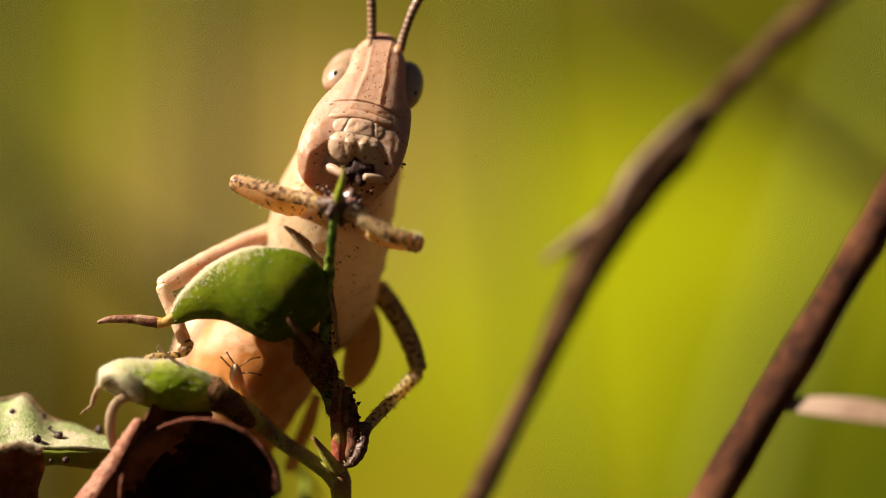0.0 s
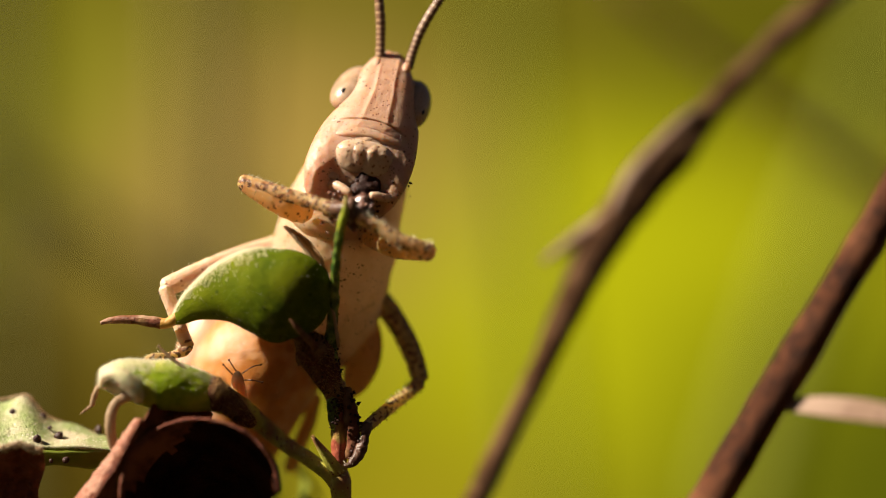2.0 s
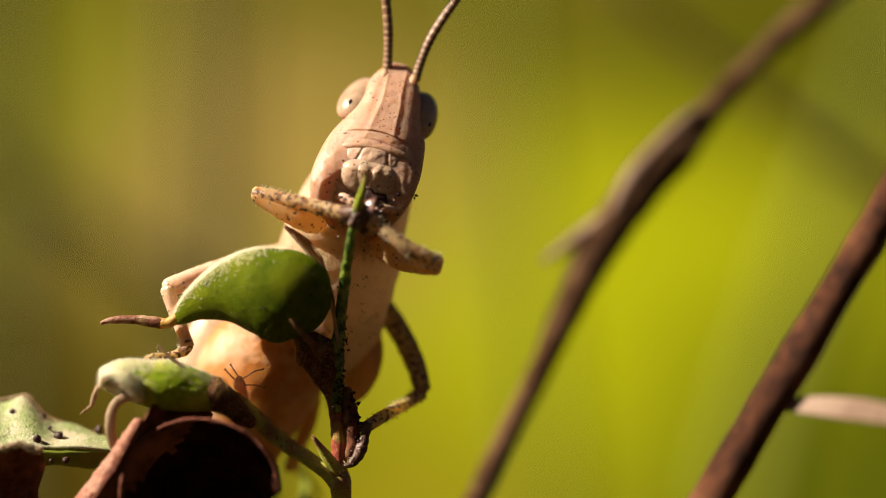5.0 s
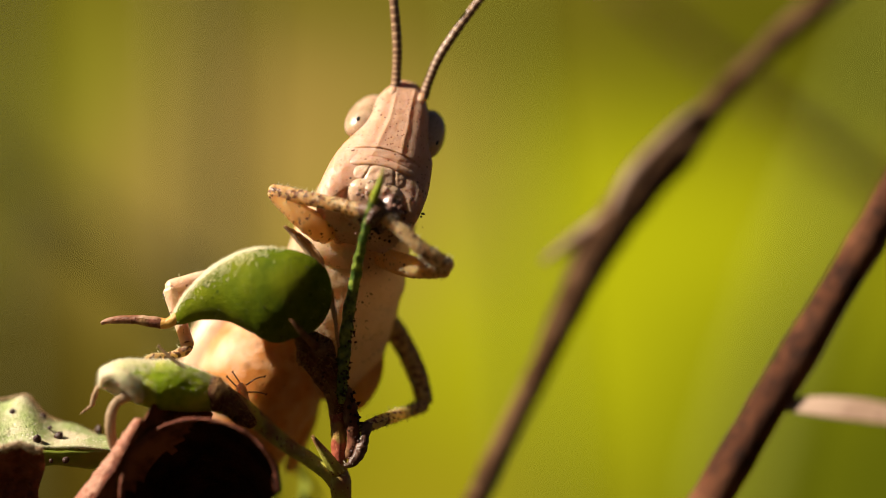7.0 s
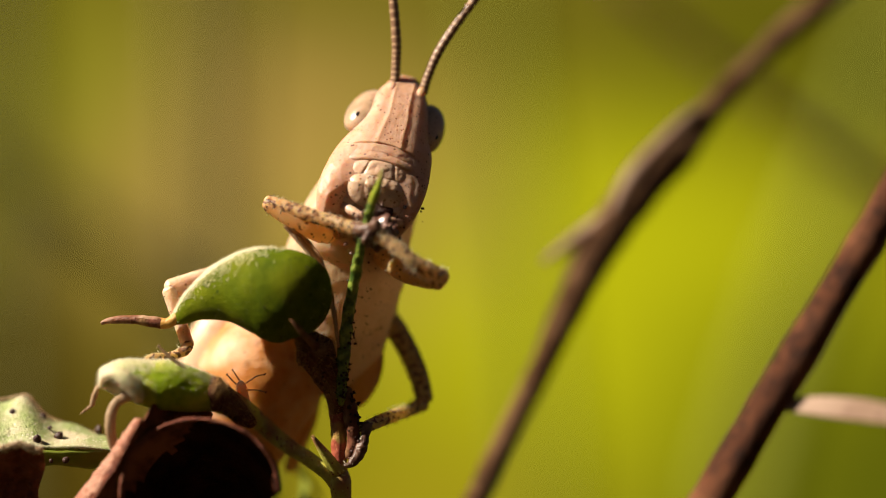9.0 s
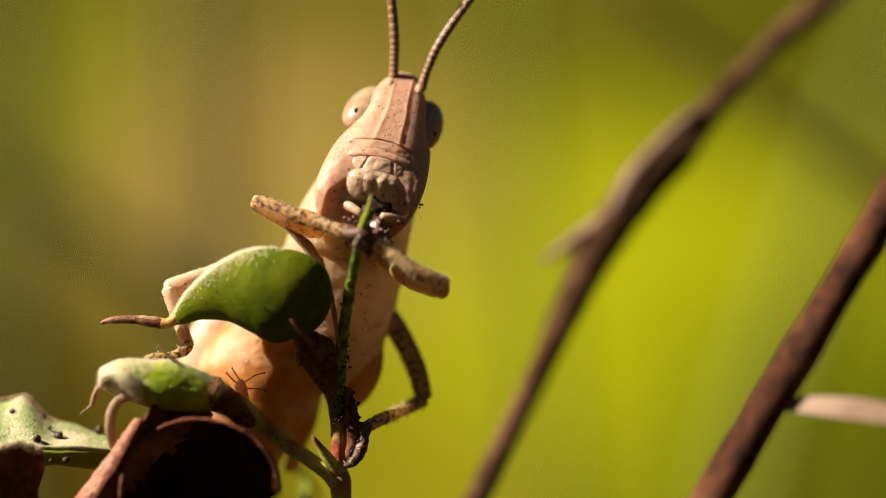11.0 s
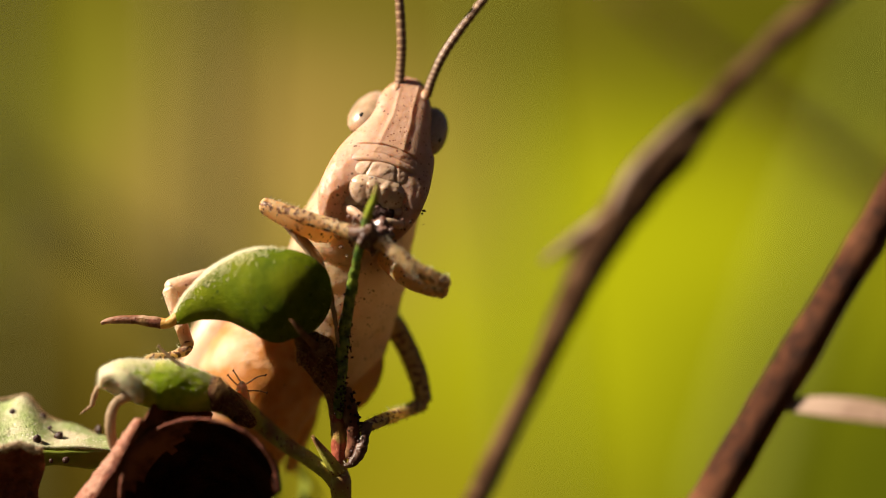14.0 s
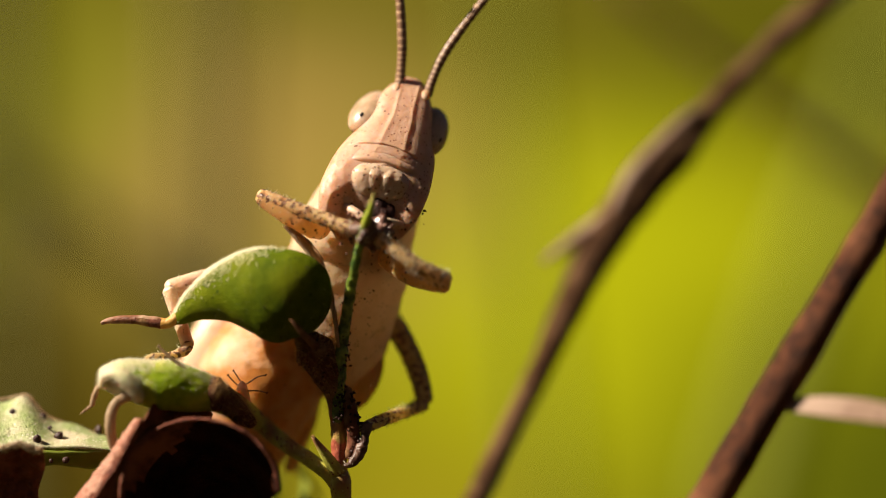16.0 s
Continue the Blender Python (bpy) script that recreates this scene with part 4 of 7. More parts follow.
    # lower pod, blunt and hooded at its free end
    bm = tube([(-18.01, -0.60, 143.16, 0.30), (-17.80, -0.60, 143.19, 0.66), (-16.90, -0.60, 143.13, 1.02), (-15.59, -0.60, 142.89, 1.22), (-14.32, -0.50, 142.74, 1.32), (-13.13, -0.40, 142.49, 1.14), (-12.15, -0.30, 142.19, 0.84), (-11.50, -0.20, 141.79, 0.60)], 22, 80, 0.8, 0.06, 1.4)
    for f in bm.faces:
        q = f.calc_center_median()
        f.material_index = 1 if q.x + 1.2 * noise.noise(q * 1.1) + dots.gauss(0, 0.55) < -16.3 + 0.8 * (143.0 - q.z) * -1.0 * (q.z < 143.0) else 0
    low = part("lower_pod", bm, [YOUNG, POD_RIM], w, "short yellow-green fuzzy pod with a pale end", pivot=(-12.10, -0.20, 142.39))
    bm = tube([(-17.98, -1.00, 142.76, 0.15), (-17.77, -1.30, 143.26, 0.27), (-17.13, -1.60, 143.39, 0.39), (-16.45, -1.80, 142.99, 0.47), (-16.05, -1.70, 142.45, 0.36), (-15.93, -1.50, 142.08, 0.18)], 12, 28, 0.7, 0.16, 0.6)
    hood = part("woolly_hood", bm, POD_RIM, low, "pale woolly hood at the end of the pod")
    bm = tube([(-13.14, -0.30, 142.55, 0.66), (-12.45, -0.30, 142.43, 0.90), (-11.97, -0.30, 142.19, 0.84), (-11.40, 0.00, 141.78, 0.66), (-10.73, 0.60, 141.11, 0.54), (-10.22, 1.10, 140.65, 0.33)], 7, 20, 0.9, 0.15, 0.7)
    husk = part("calyx", bm, CALYX, low, "red-brown hairy calyx")
    bm = tube([(-17.99, -0.50, 142.80, 0.09), (-18.28, -0.60, 142.62, 0.15), (-18.40, -0.60, 142.26, 0.15), (-18.55, -0.60, 141.79, 0.12), (-18.81, -0.60, 141.55, 0.07), (-19.14, -0.60, 141.28, 0.04)], 8, 10, 1, 0.6, 0.25)
    part("withered_style", bm, STRAW, low, "tiny withered tan tendril")
    bm = tube([(-12.30, -0.60, 142.56, 0.09), (-13.53, -0.90, 143.62, 0.09), (-14.41, -1.00, 144.31, 0.09), (-14.89, -1.00, 144.79, 0.06), (-14.98, -1.00, 144.91, 0.09)], 6, 8)
    part("style_thread", bm, STRAW, low, "thin dry thread lying over the pod")
    bm = tube([(-16.53, -1.20, 142.30, 0.27), (-17.16, -1.40, 141.90, 0.27), (-17.44, -1.50, 141.19, 0.27), (-17.45, -1.40, 140.29, 0.27), (-17.23, -1.10, 139.32, 0.24)], 7, 14, 0.5, 0.1, 0.6)
    part("leaf_stalk", bm, STRAW, w, "pale curved leaf stalk")
    tagged(part("pod_dirt", specks(pod, 70, 0.02, 0.08, 35, lambda q: q.x > -9.6), CRUMB, pod, "dark specks of dirt on the pod"), kind="stuff")
    tagged(part("calyx_dirt", specks(calyx, 120, 0.02, 0.08, 36), CRUMB, pod, "dark specks of dirt on the calyx"), kind="stuff")
    fuzz = bmesh.new()
    hairs(pod, 900, 0.15, fuzz, 1, thick=0.006)
    hairs(seam, 1500, 0.22, fuzz, 8, thick=0.008)
    # Extra down on the sun-facing shoulder whitens the lit rim further.
    shoulder = Vector((-0.6, -0.1, 0.8)).normalized()
    hairs(pod, 7000, 0.20, fuzz, 11, keep=lambda q, n: n.dot(shoulder) > 0.62 + 0.05 * max(0.0, q.x + 13.5) + 0.45 * noise.noise(q * 11.0), thick=0.006)
    tagged(part("pod_hair", fuzz, HAIR, pod), kind="stuff")
    fuzz = bmesh.new()
    hairs(calyx, 1600, 0.30, fuzz, 3, thick=0.010)
    tagged(part("calyx_hair", fuzz, GOLD_HAIR, pod), kind="stuff")
    fuzz = bmesh.new()
    hairs(husk, 1800, 0.26, fuzz, 6, thick=0.010)
    tagged(part("calyx_hair", fuzz, GOLD_HAIR, low), kind="stuff")
    fuzz = bmesh.new()
    hairs(hood, 2200, 0.19, fuzz, 4, thick=0.008)
    hairs(hood, 300, 0.30, fuzz, 41, thick=0.013)
    hairs(low, 700, 0.26, fuzz, 2, keep=lambda q, n: n.z > 0.0, thick=0.013)
    hairs(low, 2500, 0.13, fuzz, 12, keep=lambda q, n: q.x < -15.4 - 1.2 * noise.noise(q) and n.y < 0.3 and n.z > -0.3, thick=0.008)
    hairs(low, 4000, 0.13, fuzz, 5, keep=lambda q, n: n.z > 0.4, thick=0.008)
    tagged(part("pod_hair", fuzz, HAIR, low), kind="stuff")
    # withered curled leaves: a cupped one seen from inside, one behind it, and a sunlit folded margin
    c = Vector((-10.80, 4.00, 135.00))

    def cup(u, v):
        a = math.pi * (-0.02 + 1.0 * u)
        rim = Vector((-12.72, -2.20, 136.90)) + Vector((-math.cos(a) * 4.15, 0.5 * math.sin(2 * a), math.sin(a) ** 0.8 * 4.2 if math.sin(a) > 0 else 0.0))
        k = math.sin(v * math.pi / 2)
        q = rim.lerp(c, v ** 1.2)
        return q + Vector((0, 1.2 * (k - v), 0.3 * (k - v)))
    # Red-brown tube added for the thin sunlit line along the rim.
    rim = [tuple(Vector(cup(k / 24, 0.0)) + Vector((0, -0.08, 0.02))) + (0.05 + 0.03 * (k % 3),) for k in range(25)]
    part("leaf_margin", tube(rim, 4, 8, 1, 0.5, 0.4), DRY_RED, w, "thin red-brown margin marking the curled leaf's sunlit rim")
    bm = sheet(cup, 44, 18, 0.14, wobble=0.22, size=1.5)
    # Red-brown above, near-black below: lit and shaded parts of one leaf.
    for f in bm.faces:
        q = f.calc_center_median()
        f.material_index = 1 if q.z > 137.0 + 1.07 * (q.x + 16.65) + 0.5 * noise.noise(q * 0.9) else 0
    part("withered_leaf", bm, [DRY_SHADED, DRY_RED], w, "curled withered leaf, red-brown above, its shaded hollow coloured near-black")

    def back(u, v):
        a = Vector((-18.44, -2.00, 136.29)).lerp(Vector((-15.66, -2.00, 141.16)), u)
        b = Vector((-15.20, 2.60, 135.20)).lerp(Vector((-12.28, 0.60, 141.15)), u)
        q = a.lerp(b, v)
        return q + Vector((0, 0.7 * math.sin(math.pi * v), 1.35 * math.sin(math.pi * v) * u * u))
    part("withered_leaf", sheet(back, 40, 30, 0.14, wobble=0.16, size=0.9), DRY_RED, w, "dark red-brown withered leaf")

    def edge(u, v):
        a = Vector((-19.68, -1.20, 136.50)).lerp(Vector((-16.14, -1.50, 141.07)), u)
        b = Vector((-18.29, -2.20, 136.60)).lerp(Vector((-15.68, -2.10, 141.14)), u)
        k = 4 * u * (1 - u)
        return a.lerp(b, v) + Vector((-0.12 * math.sin(math.pi * v) + 0.1 * k, -0.12 * math.sin(math.pi * v), 0.08 * math.sin(3 * math.pi * u) * v))
    bm = sheet(edge, 60, 14, 0.16, wobble=0.09, size=0.3)
    # Outer strip takes the sunlit pink, inner strip stays red-brown.
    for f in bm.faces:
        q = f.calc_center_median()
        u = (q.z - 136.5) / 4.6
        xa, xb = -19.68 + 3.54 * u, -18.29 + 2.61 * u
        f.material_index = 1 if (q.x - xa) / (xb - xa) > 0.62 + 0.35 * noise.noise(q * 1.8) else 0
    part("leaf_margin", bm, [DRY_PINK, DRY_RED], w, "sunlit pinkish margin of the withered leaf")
    # the shoot that is being eaten
    bm = tube([(-3.18, -2.60, 154.06, 0.04), (-3.33, -2.50, 153.41, 0.15), (-3.57, -2.30, 152.68, 0.22), (-3.90, -1.90, 151.66, 0.24), (-4.21, -1.50, 150.47, 0.24), (-4.51, -0.70, 149.13, 0.30), (-4.86, -0.10, 147.63, 0.30), (-5.14, 0.30, 145.82, 0.33), (-5.33, 0.50, 144.01, 0.33), (-5.43, 0.70, 142.49, 0.30), (-5.44, 0.90, 141.72, 0.18)], 12, 16, 0.8, 0.28, 0.6)
    MOVING["shoot"] = part("eaten_shoot", bm, SHOOT, w, "wet green shoot being chewed", pivot=(-5.45, 0.50, 142.20))
    bm = tube([(-3.15, -2.60, 154.15, 0.06), (-3.30, -2.50, 153.41, 0.18), (-3.51, -2.35, 152.83, 0.24), (-3.66, -2.20, 152.39, 0.24)], 8, 14, 0.8, 0.15, 0.6)
    part("shoot_tip", bm, TIP, MOVING["shoot"], "bright yellow-green torn tip")
    rnd = random.Random(9)
    gr = []
    for _ in range(130):
        h = rnd.uniform(0, 7)
        gr.append((-5.35 + 0.11 * h + rnd.gauss(0, 0.15), 0.45 - 0.12 * max(0, h - 3) + rnd.uniform(-0.35, 0.1), 141.8 + h, rnd.uniform(0.03, 0.09)))
    tagged(part("shoot_dirt", crumbs(gr, 14), CRUMB, MOVING["shoot"], "dark dirt stuck to the shoot"), kind="stuff")
    gr = []
    for _ in range(40):
        gr.append((-4.8 + rnd.gauss(0, 0.2), 1.0 + rnd.uniform(-0.4, 0.3), rnd.uniform(139.2, 142.5), rnd.uniform(0.05, 0.15)))
    tagged(part("dirt_grains", crumbs(gr, 4), CRUMB, w, "dark dirt and frass stuck to the stem"), kind="stuff")
    bm = tube([(-5.21, 1.20, 142.46, 0.30), (-4.96, 1.20, 141.25, 0.42), (-4.78, 1.10, 140.05, 0.39), (-4.90, 1.20, 138.83, 0.27)], 6, 12, 1, 0.4, 0.5)
    part("stem_sheath", bm, CALYX, w, "dark withered sheath beside the stem")
    return w


# ---- other plants ----
def spotted_leaf():
    base = (-26.46, 6.00, 82.32)
    t = thing("spotted_leaf_plant", (base[0], base[1], 0), "pale green leaf with dark wart-like spots on a low stem", "plant")
    part("stem", tube([(base[0], base[1], 0, 0.6), (-26.27, 5.00, 107.70, 0.56), (-25.46, 4.00, 132.73, 0.49), (-25.06, 3.50, 138.95, 0.43), (-24.05, 3.00, 139.91, 0.37)], 6, 12), STEM, t)

    def leaf(u, v):
        top = Vector((-25.65, 5.00, 141.94)).lerp(Vector((-18.05, 4.00, 139.59)), u) + Vector((0, 0, 0.9 * math.exp(-((u - 0.35) / 0.12) ** 2)))
        low = Vector((-24.91, 1.00, 139.39)).lerp(Vector((-17.57, 1.50, 139.11)), u)
        return top.lerp(low, v) + Vector((0, -0.5 * math.sin(math.pi * v), 0.0))
    lf = part("leaf_blade", sheet(leaf, 30, 14, 0.25, wobble=0.35, size=2.0), SPOTLEAF, t, "pale green dry-edged leaf blade")

    rows = [tuple(Vector(leaf(k / 8, 0.0)) + Vector((0, -0.05, 0.03))) + (0.06,) for k in range(9)]
    part("leaf_margin", tube(rows, 8, 8, 1, 0.6, 0.3), STRAW, lf, "dry tan leaf margin")

    def under(u, v):
        a = Vector((-21.88, 1.00, 139.21)).lerp(Vector((-17.76, 1.40, 139.12)), u)
        return a + Vector((0, 1.2 * v, -0.85 * v))
    part("leaf_underside", sheet(under, 16, 6, 0.2, wobble=0.2, size=1.0), LEAF, t, "shaded folded-under green leaf edge")
    for x, y, z, r in ((-21.62, 2.20, 140.85, 0.27), (-21.66, 0.90, 139.85, 0.24), (-20.57, 1.10, 140.02, 0.24), (-18.50, 1.70, 140.31, 0.24), (-23.31, 2.60, 141.19, 0.15), (-21.15, 1.70, 140.40, 0.12), (-20.98, 1.00, 138.67, 0.15), (-20.16, 1.00, 138.70, 0.15)):
        ray = (Vector((x, y, z)) - Vector((0, -133.39, 150.0))).normalized()
        near = min((v.co / MM + ORIGIN[lf] - Vector((0, -133.39, 150.0)) for v in lf.data.vertices), key=lambda d: (d - ray * d.dot(ray)).length)
        q = Vector((0, -133.39, 150.0)) + ray * (near.dot(ray) - 0.2)
        part("wart", pillow(q, (r, 0, 0.2 * r), (0, r * 0.8, 0), (-0.1 * r, 0, r * 0.9), 2.0, 16, 10, rough=0.6), WART, lf, "dark red-brown wart-like spot")

    def curl(u, v):
        top = Vector((-25.02, -1.60, 139.71)).lerp(Vector((-21.09, -1.30, 139.51)), u)
        low = Vector((-25.38, 0.30, 136.20)).lerp(Vector((-21.45, 0.20, 136.21)), u)
        q = top.lerp(low, v)
        return q + Vector((0.15 * math.sin(7 * v), 0.5 * math.sin(math.pi * v), 0.12 * math.sin(11 * u)))
    cl = part("withered_curl", sheet(curl, 50, 30, 0.15, wobble=0.3, size=0.5), DRY_RED, t, "dark crumpled withered leaf end")
    rows = [tuple(Vector(curl(k / 12, 0.0)) + Vector((0, -0.05, 0.06))) + (0.15,) for k in range(13)]
    rim = part("leaf_margin", tube(rows, 8, 12, 1, 0.6, 0.4), STRAW, cl, "dry tan fuzzy leaf margin")
    fuzz = bmesh.new()
    hairs(rim, 900, 0.24, fuzz, 21, thick=0.012)
    tagged(part("margin_hair", fuzz, HAIR, cl), kind="stuff")


def twigs():
    t = thing("twig", (-40.00, 14.00, 0.0), "dead brown weathered twig, slanting upwards", "twig", "dead twigs")
    bm = tube([(-40.00, 14.00, 0.00, 0.90), (-15.80, 13.50, 78.67, 0.73), (-2.59, 13.50, 123.27, 0.73), (0.46, 13.50, 132.19, 0.70), (2.38, 13.88, 136.13, 0.70), (4.25, 15.17, 139.84, 0.71), (6.20, 16.47, 143.63, 0.74), (7.46, 17.37, 146.31, 0.89), (9.12, 18.44, 149.52, 1.17), (11.05, 19.38, 152.37, 1.30), (13.02, 20.19, 154.86, 1.31), (14.44, 20.61, 156.19, 1.17), (16.49, 21.34, 158.46, 0.84), (19.04, 22.24, 161.30, 0.70), (21.70, 23.01, 163.76, 0.77), (24.63, 23.74, 166.12, 0.85), (29.27, 24.93, 169.98, 0.78)], 8, 18, 1, 0.14, 3.0)
    part("branch", bm, TWIG, t)
    part("spur", tube([(11.10, 18.89, 152.70, 0.55), (9.43, 18.52, 151.56, 0.45), (7.70, 18.12, 150.37, 0.37), (6.16, 17.76, 149.29, 0.20)], 6, 12, 1, 0.15, 1.2), BLADE, t, "short weathered broken spur")
    part("peeling_bark", tube([(10.26, 18.18, 152.35, 0.27), (11.51, 18.88, 154.48, 0.42), (13.27, 19.49, 156.39, 0.42), (15.04, 20.06, 158.15, 0.27), (15.75, 20.23, 158.67, 0.14)], 6, 10, 0.8, 0.2, 2), BLADE, t, "pale peeling bark strip")
    t2 = thing("twig", (-8.00, -5.50, 0.0), "dark red-brown woody twig, slanting upwards", "twig", "dead twigs")
    bm = tube([(-8.00, -5.50, 0.00, 1.10), (-6.41, -5.50, 99.41, 1.16), (6.24, -5.50, 125.30, 1.11), (11.71, -5.50, 134.21, 1.08), (13.67, -5.50, 137.23, 1.05), (15.74, -5.50, 140.68, 1.01), (17.69, -5.50, 143.93, 1.00), (19.19, -5.50, 146.43, 0.97), (20.91, -5.50, 149.31, 0.94), (22.35, -5.50, 151.75, 0.94), (26.38, -5.50, 158.65, 0.88)], 8, 18, 1, 0.10, 2.5)
    part("branch", bm, RED_TWIG, t2)

    def blade(u, v):
        a = Vector((16.75, -5.50, 142.10)).lerp(Vector((24.9, -10.00, 141.45)), u)
        wd = 0.62 * math.sin(math.pi * min(1, 0.06 + u * 0.94)) ** 0.8
        return a + Vector((0, 0.5 * (v - 0.5), 1.0 * (v - 0.5) * 2 * wd * 0.9 + 0.15 * math.sin(math.pi * u)))
    part("dry_leaf", sheet(blade, 20, 8, 0.12, wobble=0.15, size=2), BLADE, t2, "narrow pale dry leaf")
    background = (
        ("blurred dark brown weed stem", TWIG, [(14.69, 80.00, 172.61, 0.62), (24.76, 80.00, 164.45, 0.81), (31.96, 80.00, 158.78, 0.91), (39.16, 80.00, 153.31, 0.96), (46.84, 80.00, 146.21, 0.96), (67.96, 80.00, 99.17, 1.05)]),
        ("blurred tan grass stalk", STALK_TAN, [(-37.10, 230.00, 195.85, 1.96), (-35.47, 230.00, 169.70, 2.29), (-34.49, 230.00, 145.18, 2.45), (-33.67, 230.00, 120.66, 2.62), (-33.02, 230.00, 104.31, 2.62)]),
        ("blurred dark green grass stalk", STALK_OLIVE, [(-68.92, 260.00, 199.63, 3.54), (-67.77, 260.00, 171.32, 3.89), (-67.06, 260.00, 144.78, 4.07), (-66.71, 260.00, 118.24, 4.25), (-66.36, 260.00, 100.54, 4.25)]),
        ("blurred olive grass stalk", STALK_OLIVE, [(-25.79, 200.00, 192.06, 1.20), (-27.29, 200.00, 168.07, 1.50), (-27.89, 200.00, 145.58, 1.65), (-28.42, 200.00, 123.08, 1.80), (-28.79, 200.00, 108.09, 1.80)]),
        ("blurred olive grass stalk", STALK_OLIVE, [(-59.49, 180.00, 164.17, 1.83), (-51.03, 180.00, 157.82, 1.97), (-41.16, 180.00, 150.78, 2.11), (-31.29, 180.00, 141.61, 2.11), (-25.66, 180.00, 124.70, 2.11), (-24.25, 180.00, 110.60, 2.11)]),
        ("blurred fresh grass stalk", STALK_LUSH, [(9.79, 320.00, 203.13, 2.65), (12.34, 320.00, 174.57, 2.86), (15.40, 320.00, 152.14, 3.06), (17.95, 320.00, 123.59, 3.06), (19.48, 320.00, 93.00, 3.06)]),
        ("blurred fresh grass stalk", STALK_LUSH, [(83.44, 300.00, 200.78, 2.92), (69.79, 300.00, 163.74, 3.51), (61.99, 300.00, 142.30, 3.70), (55.17, 300.00, 118.91, 3.90), (51.27, 300.00, 95.51, 3.90)]),
    )
    for label, material, rows in background:
        last = rows[-1]
        s = thing("grass_stalk", (last[0], last[1], 0.0), label, "grass stalk", "stalks in the background")
        mid = rows[2]
        part("node", pillow(mid[:3], (mid[3] * 1.35, 0, 0), (0, mid[3] * 1.35, 0), (0, 0, mid[3] * 0.9), 2), material, s)
        part("stalk", tube([*rows, (last[0], last[1], 0.0, last[3])], 8, 12, 1, 0.1, 12), material, s)


ground()
grasshopper_root = grasshopper()
weed()
spotted_leaf()
twigs()


# ---- what moves ----
def at(x, y, z, rx=0, ry=0, rz=0):
    """A pose in millimetres and degrees."""
    return pose(x * MM, y * MM, z * MM, rx, ry, rz)


